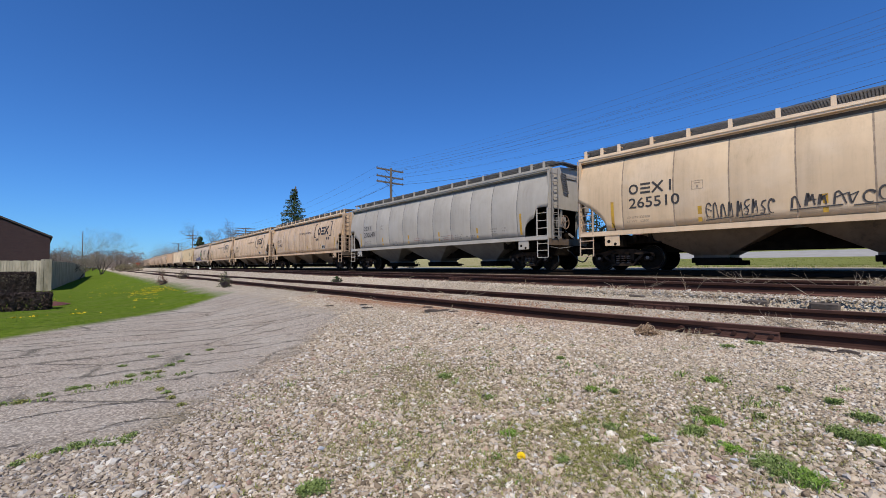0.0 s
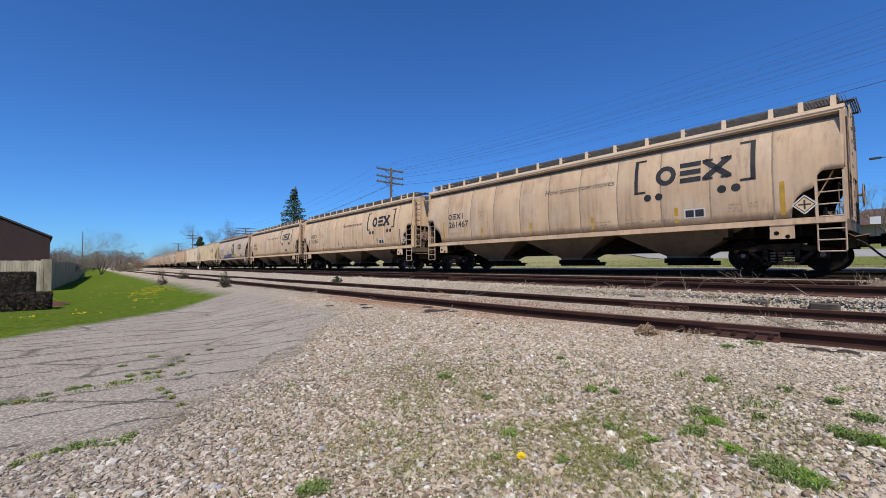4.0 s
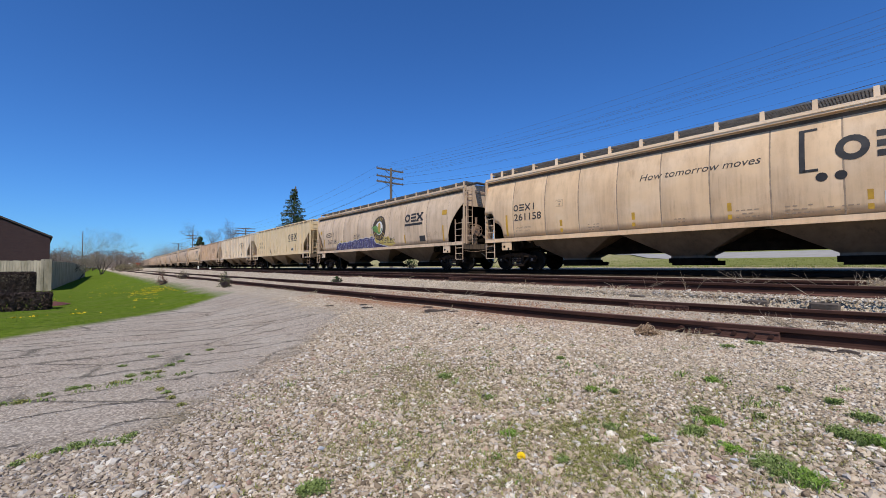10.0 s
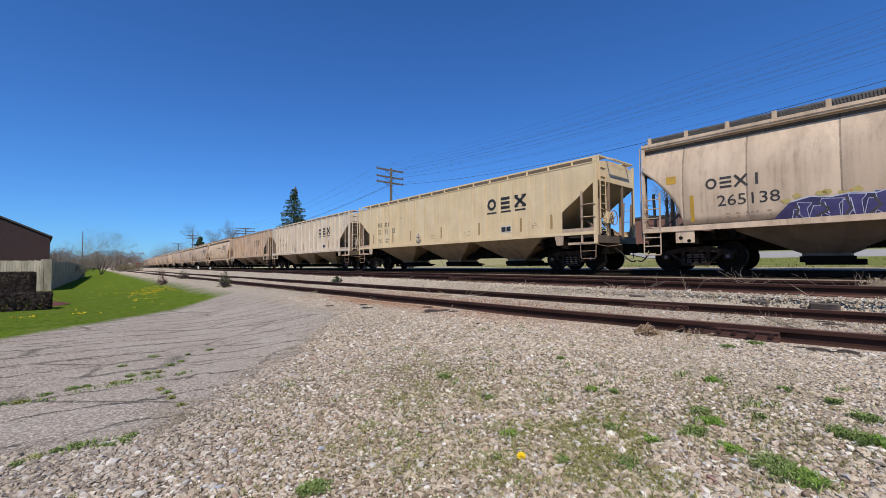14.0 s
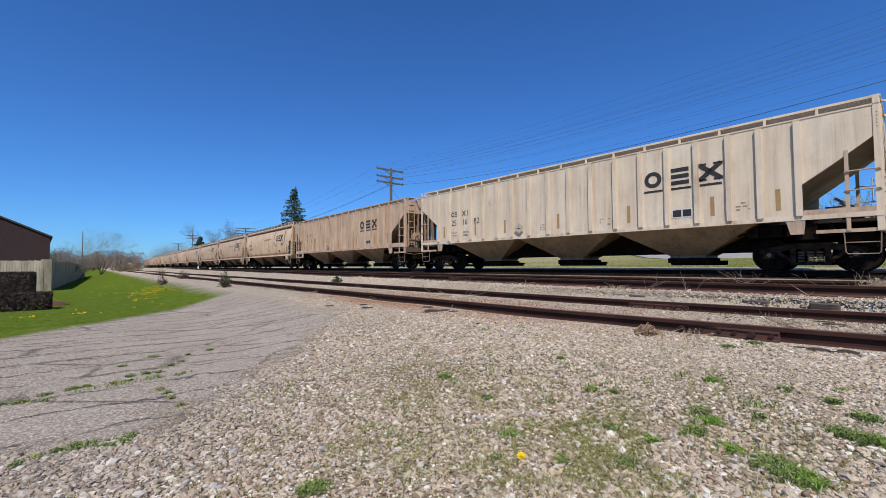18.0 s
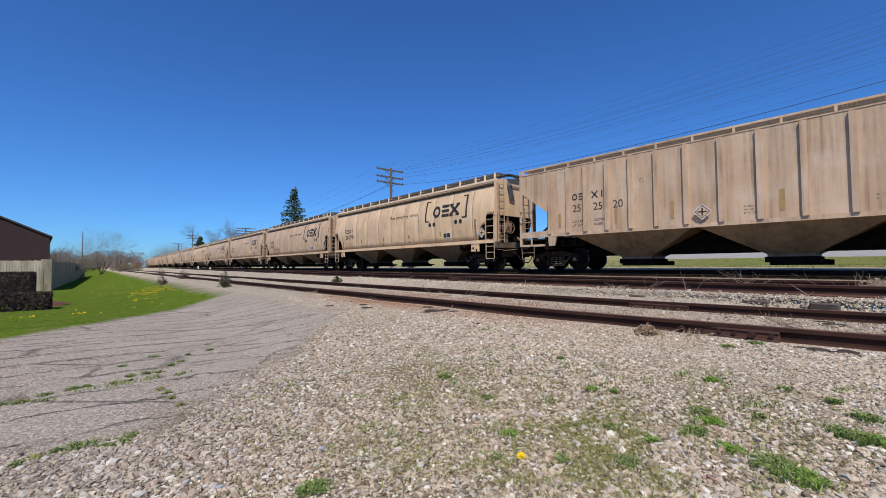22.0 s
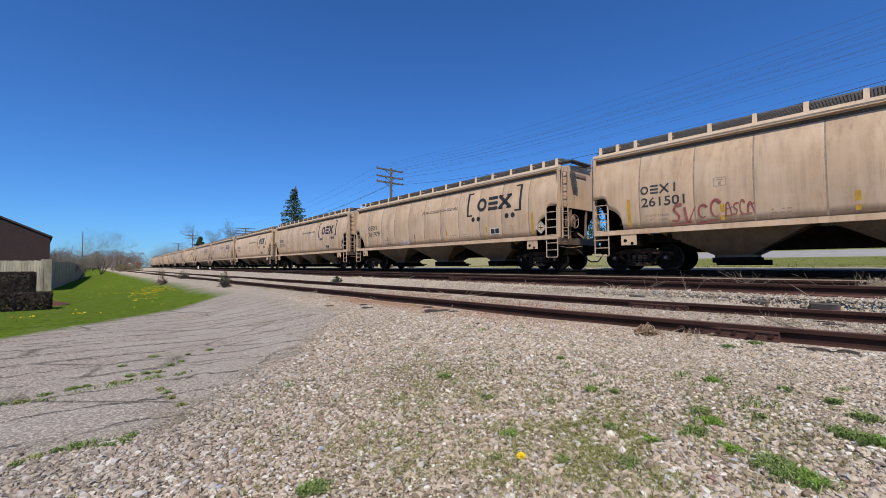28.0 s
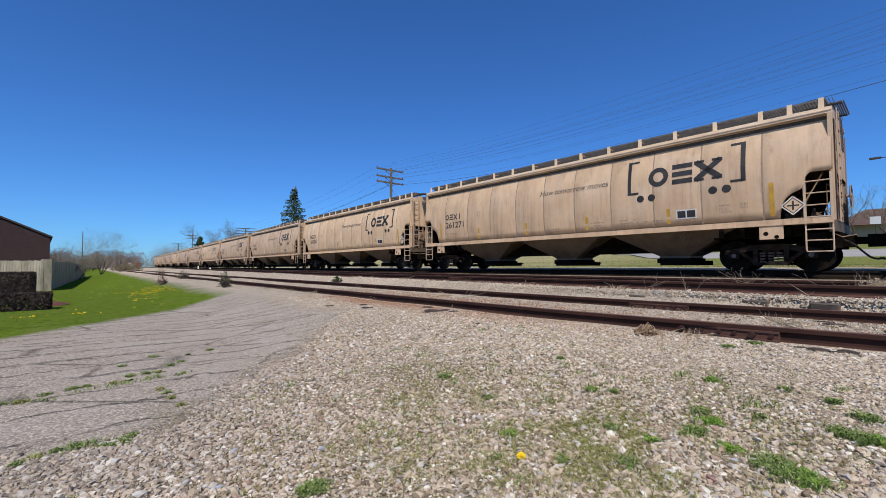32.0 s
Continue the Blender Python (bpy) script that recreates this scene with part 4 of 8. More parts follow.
POSTS_A = [-8.28, -7.62, -6.96] + [-6.96 + 1.16 * k for k in range(1, 12)] + [6.96, 7.62, 8.28]
SEAMS_A = (-6.75, -5.05, -3.5, -1.95, -0.45, 1.0, 2.5, 4.0, 5.45, 7.0)
POSTS_C = [-9.0 + 1.149 * k for k in range(15)] + [7.75, 8.39, 9.0][-2:]
SEAMS_C = (-7.9, -6.2, -4.2, -2.0, 0.0, 2.2, 4.0, 6.15, 8.0)

# kind, paint, centre on the track at the clip's start
TRAIN = [
    ("A", "tan_warm", -0.05), ("A", "grey", -18.55), ("A", "tan_rosy", -37.2), ("A", "tan", -55.7), ("A", "tan", -74.07),
    ("C", "cream", -93.27), ("R", "yellow", -113.22), ("R", "white", -133.02), ("R", "brown", -152.88),
    ("A", "tan", -171.95), ("A", "tan_rosy", -190.28), ("A", "tan_rosy", -208.75), ("A", "tan_rosy", -227.2),
]
TRAIN += [("A", "tan_rosy" if k % 3 else "tan", -227.2 - 18.45 * (k + 1)) for k in range(11)]
NUMBERS = {0: "265510", 1: "200640", 2: "261467", 3: "261930", 4: "261158", 5: "265138", 6: "251585", 7: "251682", 8: "252520", 9: "261991", 10: "261501", 11: "261979", 12: "261271", 13: "260512"}
LOADS = {0: ("223200", "62800"), 3: ("222900", "63100"), 4: ("222700", "63300"), 6: ("202600", "60400"), 7: ("202400", "60600"), 8: ("202700", "60300"), 9: ("222900", "63100"), 11: ("222700", "63300")}
LABELS = {
    "tan_warm": "warm tan covered hopper car with dark scrawls, on the main track",
    "grey": "light grey curved-side covered hopper car rolling on the main track",
    "tan": "tan curved-side covered hopper car with black emblem, rolling",
    "tan_rosy": "dusty rosy-tan covered hopper car with black emblem, rolling",
    "cream": "cream covered hopper car with round emblem and purple paint",
    "yellow": "yellow-cream flat-sided covered hopper car with open end frames",
    "white": "stained off-white ribbed covered hopper car with open ends",
    "brown": "brownish tan ribbed covered hopper car with open ends",
}
built, train = {}, []
for kind, paint, at in TRAIN:
    if (kind, paint) not in built:
        if kind == "A":
            built[kind, paint] = build_curved_car(paint, 8.66 if paint == "grey" else 8.48, posts=POSTS_A, seams=SEAMS_A, stepped=paint != "tan_warm")
        elif kind == "C":
            built[kind, paint] = build_curved_car(paint, 9.2, (7.95, 3.42), POSTS_C, SEAMS_C, 4.6, False)
        else:
            built[kind, paint] = build_ribbed_car(paint, 0.02 if paint == "yellow" else 0.075)
        train.append(built[kind, paint])
        tagged(train[-1], LABELS[paint], "railway car", "cars of the train")
    else:
        train.append(None)
for i, (kind, paint, at) in enumerate(TRAIN):
    if train[i] is None:
        train[i] = copy_thing(built[kind, paint], on_main(at))
    train[i].matrix_basis = on_main(at)
MASK_GREEN = worn("green_leaf_paint", (0.1, 0.24, 0.06), (0.2, 0.34, 0.12), 4)
MASK_YELLOW = worn("golden_yellow_paint", (0.5, 0.34, 0.09), (0.36, 0.23, 0.06), 4)
PURPLE = worn("purple_spray_paint", (0.035, 0.03, 0.085), (0.07, 0.055, 0.14), 2.5, 0.6)
EMBLEM_BROWN = worn("dark_brown_emblem_paint", (0.05, 0.036, 0.025), (0.085, 0.062, 0.04), 4, 0.65)
SPRAY_WHITE = worn("white_spray_paint", (0.6, 0.6, 0.66), (0.45, 0.45, 0.55), 4)
SPRAY_BLACK = worn("thin_black_spray_paint", (0.05, 0.045, 0.045), (0.12, 0.1, 0.085), 5)
SPRAY_FAINT = worn("faint_grey_spray_paint", (0.36, 0.29, 0.215), (0.46, 0.36, 0.26), 4)
SPRAY_RED = worn("dull_red_spray_paint", (0.3, 0.075, 0.065), (0.38, 0.15, 0.12), 5)
SPRAY_YELLOW = worn("yellow_spray_paint", (0.55, 0.4, 0.08), (0.5, 0.42, 0.2), 4)


def taper(points, w0, w1):
    """A stroke whose width runs from w0 to w1."""
    out, n = [], len(points) - 1
    for i in range(n):
        out += stroke(points[i:i + 2], w0 + (w1 - w0) * (i + 0.5) / n)
    return out


def scrawl(seed, x0, x1, z0, z1, n, w=0.03):
    """Loose sprayed strokes that spell nothing: hooks, arcs, slashes and an underline."""
    r = random.Random(seed)
    out = []
    step, h = (x1 - x0) / n, z1 - z0
    for k in range(n):
        x, kind = x0 + step * (k + r.uniform(0.05, 0.2)), r.randrange(5)
        e, low, high = step * r.uniform(0.65, 0.95), z0 + h * r.uniform(0.0, 0.2), z1 - h * r.uniform(0.0, 0.25)
        if kind == 0:
            pts = [(x + e * 0.9 * math.cos(q) * 0.5 + e * 0.5, (low + high) / 2 + (high - low) * 0.5 * math.sin(q)) for q in [0.6 + 4.6 * j / 11 for j in range(12)]]
        elif kind == 1:
            pts = [(x, high), (x + e * 0.2, low + h * 0.1), (x + e * 0.35, low), (x + e * 0.65, (low + high) / 2), (x + e, high)]
        elif kind == 2:
            pts = [(x, low), (x + e * 0.12, high - h * 0.1), (x + e * 0.4, high), (x + e * 0.62, high - h * 0.25), (x + e * 0.9, low)]
        elif kind == 3:
            pts = [(x + e, high), (x + e * 0.4, high - h * 0.05), (x + e * 0.2, high - h * 0.25), (x + e * 0.75, low + h * 0.25), (x + e * 0.55, low), (x, low + h * 0.05)]
        else:
            pts = [(x + e * 0.1, low), (x + e * 0.3, high), (x + e * 0.45, low + h * 0.3), (x + e * 0.7, high - h * 0.1), (x + e * 0.85, low)]
        out += taper(pts, w * r.uniform(1.3, 2.2), w * r.uniform(0.5, 0.9))
        if r.random() < 0.5:
            out += taper([(x, low + h * r.uniform(0.3, 0.6)), (x + e, low + h * r.uniform(0.35, 0.7))], w, w * 0.6)
    for f in (0.0, 0.5):
        out += taper([(x0 + (x1 - x0) * f, z0 - h * 0.08), (x0 + (x1 - x0) * (f + 0.42), z0 + h * 0.02)], w * 1.4, w * 0.5)
    return out


def round_emblem(car, x, z, r):
    """A dark ring with a plain ear of grain and leaves; its writing as short bars."""
    P = CURVED
    shape(car, "emblem_disc", EMBLEM_BROWN, ring_polys(x, z, r, r * 0.55, 28), P, out=0.008)
    shape(car, "emblem_field", WHITE, [disc_poly(x, z, r * 0.55, 20)], P, out=0.009)
    bars_ = []
    for k in range(12):
        a = radians(55 + 6.5 * k) if k < 4 else radians(190 + 19 * (k - 4))
        c = (x + r * 0.78 * math.cos(a), z + r * 0.78 * math.sin(a))
        if k < 4:
            a = radians(60 + 20 * k)
            c = (x + r * 0.78 * math.cos(a), z + r * 0.78 * math.sin(a))
        d = (math.cos(a) * r * 0.12, math.sin(a) * r * 0.12)
        bars_ += stroke([(c[0] - d[0], c[1] - d[1]), (c[0] + d[0], c[1] + d[1])], r * 0.08)
    tagged(shape(car, "emblem_bars", MASK_YELLOW, bars_, P, "golden bars round the emblem", out=0.012), kind="stuff")
    shape(car, "emblem_leaf", MASK_GREEN, [[(x - 1.25 * r, z + 0.1 * r), (x - 0.5 * r, z + 0.28 * r), (x + 0.15 * r, z - 0.1 * r), (x + 0.05 * r, z - 0.45 * r), (x - 0.35 * r, z - 0.1 * r)],
                                           [(x - 1.1 * r, z - 0.05 * r), (x - 0.4 * r, z - 0.05 * r), (x + 0.35 * r, z - 0.4 * r), (x - 0.1 * r, z - 0.5 * r)],
                                           [(x + 0.1 * r, z - 0.45 * r), (x + 0.5 * r, z + 0.1 * r), (x + 0.38 * r, z - 0.3 * r)]], P, out=0.013)
    shape(car, "emblem_ear", MASK_YELLOW, [[(x + r * (0.02 + 0.22 * math.cos(a)), z + r * (0.05 + 0.42 * math.sin(a))) for a in [2 * math.pi * k / 14 for k in range(14)]]], P, out=0.015)


for i, (kind, paint, at) in enumerate(TRAIN):
    car = train[i]
    if kind == "A":
        letter_curved(car, NUMBERS.get(i, "2609%02d" % (11 + 3 * i)), slogan=i not in (0, 1), half=8.52 if i == 0 else 8.5, mark="short" if i == 1 else True, print_paint=PRINT_GREY if i == 1 else None, slogan_at=(-1.12, 1.13) if i == 4 else (-0.62, 1.0), load=LOADS.get(i, ("223000", "63000")))
    elif kind == "R":
        letter_ribbed(car, NUMBERS[i], LOADS[i], paint)
shape(train[0], "graffiti", SPRAY_BLACK, scrawl(4, -4.15, -2.4, 1.62, 2.12, 9, 0.03) + scrawl(9, -2.1, 0.4, 1.72, 2.12, 9, 0.035), CURVED, "black spray scrawl", out=0.012)
patch(train[1], "mark_patch", worn("pale_grey_repaint_patch", (0.335, 0.305, 0.27), (0.37, 0.335, 0.29), 3), [(-6.8, -5.58, 2.6, 2.98), (-6.8, -4.98, 2.14, 2.55)], CURVED, "darker grey repaint patch", 0.003)
small_print(train[1], -0.8, 1.78, 0.9, 2, CURVED, PRINT_RED)
small_print(train[1], 1.9, 1.8, 0.8, 3, CURVED, PRINT_RED)
small_print(train[0], 4.6, 2.15, 1.2, 3, CURVED)
for body, x, z in (("EXW 10-8", 5.37, 1.9), ("EW   8-3", 5.37, 1.78), ("CU FT 5401", 5.37, 1.66), ("H   8-8", 6.09, 1.9), ("H 15-3", 6.09, 1.78)):
    words(train[1], body, x, z, 0.07, CURVED, 0.95, PRINT_GREY)
words(train[3], "Fax", -1.0, 1.82, 0.19, CURVED, 0.8, SPRAY_BLACK, 0.2, name="graffiti")
words(train[3], "Me?!", -0.78, 1.58, 0.16, CURVED, 0.8, SPRAY_BLACK, 0.2, name="graffiti")
for body, x, z in (("EX W 10-8", 6.12, 2.03), ("EW    8-8", 6.12, 1.93), ("CU FT 5161", 6.12, 1.83), ("H   9-0", 6.86, 2.03), ("H 15-0", 6.86, 1.93)):
    words(train[5], body, x, z, 0.07, CURVED, 0.95, PRINT)
c5 = train[5]
reporting_mark(c5, -7.25, 2.52, 0.38, 0.3, 0.34, CURVED)
words(c5, NUMBERS[5], -6.95, 1.98, 0.34, CURVED, 1.1)
small_print(c5, -6.75, 1.72, 1.1, 2, CURVED)
emblem_parts(c5, emblem(4.0, 2.82, 1.8, 0.5), CURVED)
shape(c5, "emblem_bar", BLACK, [[(4.0, 2.6), (5.78, 2.6), (5.78, 2.73), (4.0, 2.73)]], CURVED)
round_emblem(c5, 1.02, 2.72, 0.82)
patch(c5, "data_plate", BLACK, [(5.45, 6.0, 1.62, 1.95)], CURVED)
for rect in ((-8.4, -8.1, 2.85, 3.1), (7.55, 7.95, 2.95, 3.22)):
    patch(c5, "yellow_panel", YELLOW, [rect], CURVED)
tape(c5, (-4.0, 3.95), CURVED)
tape(c5, (-7.65, 7.62), CURVED, 1.56, 2.4)
r = random.Random(12)
top = [(-5.25 + 0.41 * k, 1.93 + 0.02 * k + (0.05 if k % 2 else -0.03) + r.uniform(-0.03, 0.03)) for k in range(14)]
shape(c5, "graffiti", PURPLE, [[(-5.75, 1.31), (2.55, 1.3), (1.9, 1.45), (0.55, 1.72)] + top[::-1]], CURVED, "large purple spray painting with white edges", out=0.009)
blocks, edge, dark = [], [], []
a = -5.25
while a < 0.0:
    w = r.uniform(0.34, 0.62)
    j = lambda: r.uniform(-0.05, 0.05)
    h0, h1 = 1.42 + j() * 0.4, 1.88 + 0.045 * (a + 5.2) + j()
    poly = [(a + j(), h0), (a + w * 0.35, h0 + 0.03), (a + w * 0.45 + j(), h0 + 0.16 + j()), (a + w * 0.7, h0 + 0.03), (a + w, h0 + 0.04 + j()), (a + w - 0.03, h1 - 0.14), (a + w + 0.08 + j(), h1), (a + w * 0.4, h1 + 0.04), (a + w * 0.42 + j(), h1 - 0.15), (a + 0.08, h1 - 0.1 + j())]
    blocks.append(poly)
    edge += stroke(poly + [poly[0]], 0.013)
    dark += stroke([(a + 0.1, h0 + 0.06), (a + w * 0.6 + j(), (h0 + h1) / 2 + j()), (a + w * 0.3, h1 - 0.05)], 0.05)
    if r.random() < 0.6:
        edge += taper([(a + w * 0.5, h1 - 0.06), (a + w * 0.62 + j(), h0 + 0.12)], 0.03, 0.01)
    a += w * r.uniform(0.85, 1.05)
shape(c5, "graffiti_block", worn("lighter_violet_spray_paint", (0.085, 0.075, 0.2), (0.05, 0.04, 0.12), 3, 0.6), blocks, CURVED, out=0.0105)
edge += stroke([(-5.75, 1.33), (2.5, 1.315)], 0.035) + stroke(top, 0.03) + stroke([(0.12, 2.22), (0.55, 1.74), (1.9, 1.47), (2.5, 1.36)], 0.035)
for k in range(12):
    x = r.uniform(-5.4, 2.0)
    edge += stroke([(x, 1.34), (x + r.uniform(-0.05, 0.05), 1.34 - r.uniform(0.0, 0.02)), (x + 0.1, 1.42)], 0.03)
shape(c5, "graffiti_edge", SPRAY_WHITE, edge, CURVED, out=0.012)
shape(c5, "graffiti_shadow", SPRAY_BLACK, dark + scrawl(5, -2.5, -1.6, 2.22, 2.5, 4, 0.022) + scrawl(8, 0.9, 2.9, 1.72, 2.02, 6, 0.028), CURVED, out=0.0135)
splash = []
for k in range(26):
    x = r.choice((r.uniform(-5.9, 1.2), r.uniform(0.6, 2.8)))
    z = 1.95 + 0.045 * (x + 5) + r.uniform(-0.02, 0.2) if x < 0.3 else r.uniform(1.55, 2.1)
    q = r.uniform(0.05, 0.13)
    splash.append([(x + q * math.cos(a) * r.uniform(0.7, 1.2), z + 0.7 * q * math.sin(a) * r.uniform(0.7, 1.2)) for a in [2 * math.pi * m / 9 for m in range(9)]])
glow = shape(c5, "graffiti_glow", SPRAY_YELLOW, splash + [[(0.25, 1.8), (0.5, 2.15), (1.1, 2.05), (1.7, 2.12), (2.5, 1.95), (2.9, 1.62), (2.4, 1.5), (1.0, 1.62)], [(-6.9, 1.33), (-5.9, 1.33), (-5.8, 1.43), (-6.8, 1.42)], [(2.5, 1.33), (3.6, 1.33), (3.4, 1.42), (2.4, 1.42)]], CURVED, out=0.0075)
tagged(glow, kind="stuff")
shape(train[10], "graffiti", SPRAY_RED, scrawl(21, -5.75, -4.3, 1.55, 2.2, 4, 0.05) + scrawl(23, -4.25, -3.5, 1.7, 2.15, 4, 0.03), CURVED, "dull red spray scrawl", out=0.012)
shape(train[11], "graffiti", SPRAY_FAINT, scrawl(31, -4.9, -3.9, 1.55, 1.95, 4, 0.03), CURVED, "faint grey scrawl", out=0.012)
shape(train[11], "graffiti", SPRAY_WHITE, scrawl(32, -2.9, -1.9, 1.52, 1.75, 5, 0.018), CURVED, "thin white scrawl", out=0.012)
shape(train[13], "graffiti", SPRAY_FAINT, scrawl(33, -2.6, -0.6, 1.5, 2.3, 4, 0.015), CURVED, "faint dark scrawl", out=0.012)


# ------------------------------------------------------------------ ground
def smooth(a, b, x):
    k = min(1.0, max(0.0, (x - a) / (b - a)))
    return k * k * (3 - 2 * k)


def lerp_knots(knots, x):
    if x <= knots[0][0]:
        return knots[0][1]
    for (a, za), (b, zb) in zip(knots, knots[1:]):
        if x <= b:
            return za + (zb - za) * smooth(a, b, x)
    return knots[-1][1]


def ground_z(x, y, rough=True):
    n, m, t = y_near(x), y_mid(x), y_main(x)
    left = -0.62 * smooth(-4.5, -30.0, x) if x < -4.5 else 0.0
    left *= smooth(n - 1.3, n - 4.6, y)
    if y < n + 1.0:
        z = lerp_knots(((n - 3.0, 0.0), (n - 0.92, 0.222), (n + 1.0, 0.228)), y)
        z += left
    elif y < t:
        z = lerp_knots(((n + 1.0, 0.228), (m - 1.22, 0.385), (m + 1.0, 0.388), (m + 2.4, 0.24), (t - 2.8, 0.22), (t - 1.6, 0.32), (t, 0.33)), y)
    else:
        z = lerp_knots(((t, 0.33), (t + 1.6, 0.33), (t + 2.5, 0.51), (t + 4.6, 0.56), (t + 9.0, 0.66), (t + 14.2, 1.0), (t + 17.9, 1.5), (t + 26.0, 2.3), (t + 60.0, 4.3)), y)
        far = smooth(-60.0, -160.0, x)
        z = z * (1 - far) + 0.2 * far
    if rough:
        z += 0.01 * noise.noise(Vector((x * 0.9, y * 0.9, 0))) + 0.03 * noise.noise(Vector((x * 0.2, y * 0.2, 3))) * smooth(5, 14, abs(x))
    return z


def axis(spans):
    """Grid lines from (start, end, step) spans."""
    out = []
    for a, b, step in spans:
        k = max(1, round((b - a) / step))
        out += [a + (b - a) * i / k for i in range(k)]
    return out + [spans[-1][1]]


def ground_material():
    n = Nodes("gravel_asphalt_lawn")
    p = n.position()
    x, y, z = n.split(p)
    wob = n.noise(p, 1.3, 5, 0.65)
    wob2 = n.noise(p, 6.0, 4, 0.7)
    wobble = n.math("ADD", n.math("MULTIPLY", n.math("SUBTRACT", wob, 0.5), 1.1), n.math("MULTIPLY", n.math("SUBTRACT", wob2, 0.5), 0.5))

    def step(value, width):
        return n.math("ADD", n.math("DIVIDE", value, width), 0.5, True)

    # gravel: stones at two sizes in mixed tones
    c1 = n.add("ShaderNodeSeparateColor", Color=n.voronoi(p, 66.0)).outputs[0]
    c2 = n.add("ShaderNodeSeparateColor", Color=n.voronoi(p, 120.0)).outputs[1]
    stones = n.ramp(c1, (0.0, (0.07, 0.05, 0.034)), (0.3, (0.2, 0.15, 0.1)), (0.6, (0.42, 0.335, 0.235)), (0.8, (0.26, 0.21, 0.155)), (0.97, (0.66, 0.58, 0.46)))
    stones = n.mix(0.45, stones, n.ramp(c2, (0.0, (0.12, 0.09, 0.06)), (0.6, (0.27, 0.21, 0.145)), (1.0, (0.46, 0.385, 0.285))))
    stones = n.mix(n.math("MULTIPLY", n.ramp(wob, (0.42, 0.0), (0.66, 1.0)), 0.4), stones, (0.25, 0.195, 0.135))
    pale = n.math("MULTIPLY", step(n.math("SUBTRACT", n.math("ADD", y, n.math("MULTIPLY", wobble, 0.6)), 2.3), 0.7), 0.6)
    stones = n.mix(pale, stones, n.ramp(c2, (0.0, (0.38, 0.305, 0.22)), (0.6, (0.62, 0.51, 0.38)), (1.0, (0.78, 0.68, 0.54))))
    moss = n.ramp(n.noise(p, 0.85, 5, 0.7), (0.38, 0.0), (0.55, 1.0))
    near = n.math("MULTIPLY", step(n.math("SUBTRACT", 3.0, y), 1.0), step(n.math("ADD", x, 3.8), 1.0))
    moss = n.math("MULTIPLY", n.math("MULTIPLY", moss, near), n.ramp(wob2, (0.4, 0.0), (0.6, 1.0)))
    stones = n.mix(n.math("MULTIPLY", moss, 0.6), stones, (0.2, 0.165, 0.075))
    # old asphalt with pale aggregate and cracks
    agg = n.add("ShaderNodeSeparateColor", Color=n.voronoi(p, 110.0)).outputs[0]
    asphalt = n.mix(n.ramp(agg, (0.35, 0.0), (0.9, 1.0)), (0.21, 0.17, 0.135), (0.48, 0.405, 0.325))
    asphalt = n.mix(n.ramp(wob, (0.35, 0.0), (0.65, 1.0)), asphalt, n.mix(0.5, asphalt, (0.4, 0.36, 0.3)))
    cx = n.math("ADD", n.math("ADD", x, n.math("MULTIPLY", wob, 0.55)), n.math("ADD", n.math("MULTIPLY", y, -0.12), n.math("MULTIPLY", wob2, 0.07)))
    saw = n.math("ABSOLUTE", n.math("SUBTRACT", n.math("FRACT", n.math("MULTIPLY", cx, 2.6)), 0.5))
    crack = n.ramp(saw, (0.0, 1.0), (0.055, 0.0))
    net = n.add("ShaderNodeTexVoronoi", Vector=n.scaled(p, 1.0, 0.55, 1.0), Scale=1.25)
    net.feature = "DISTANCE_TO_EDGE"
    crack2 = n.ramp(n.math("ADD", net.outputs["Distance"], n.math("MULTIPLY", n.math("SUBTRACT", wob2, 0.5), 0.06)), (0.0, 1.0), (0.022, 0.0))
    crack = n.math("MULTIPLY", n.math("MAXIMUM", crack, n.math("MULTIPLY", crack2, 0.8)), n.ramp(n.noise(p, 2.2, 3), (0.36, 0.1), (0.5, 1.0)))
    asphalt = n.mix(n.math("MULTIPLY", crack, 0.85), asphalt, (0.06, 0.055, 0.045))
    edge_a = n.math("SUBTRACT", n.math("SUBTRACT", -2.15, n.math("MULTIPLY", n.math("MAXIMUM", n.math("SUBTRACT", y, 0.1), 0.0), 0.95)), x)
    edge_a = n.math("MINIMUM", edge_a, n.math("SUBTRACT", 2.45, y))
    m_asphalt = step(n.math("ADD", edge_a, n.math("MULTIPLY", wobble, 0.9)), 0.5)
    # lawn
    gr = n.noise(p, 9.0, 5, 0.75)
    gr2 = n.noise(p, 0.5, 4, 0.6)
    lawn = n.ramp(gr, (0.3, (0.045, 0.074, 0.009)), (0.5, (0.1, 0.15, 0.016)), (0.72, (0.18, 0.215, 0.035)))
    lawn = n.mix(n.math("MULTIPLY", n.ramp(n.noise(p, 1.7, 5, 0.7), (0.48, 0.0), (0.68, 1.0)), 0.5), lawn, (0.17, 0.165, 0.055))
    lawn = n.mix(n.math("MULTIPLY", gr2, 0.5), lawn, (0.08, 0.125, 0.014))
    edge_l = n.math("MINIMUM", n.math("SUBTRACT", n.math("SUBTRACT", -6.95, n.math("MULTIPLY", y, 1.22)), x),
                    n.math("SUBTRACT", n.math("SUBTRACT", 2.1, n.math("MULTIPLY", x, 0.014)), y))
    m_lawn = step(n.math("ADD", edge_l, n.math("MULTIPLY", wobble, 0.7)), 0.5)
    # far side of the main line: rough grass, then mown grass
    back = n.math("SUBTRACT", y, n.math("ADD", 21.6, n.math("MULTIPLY", n.math("ABSOLUTE", x), 0.03)))
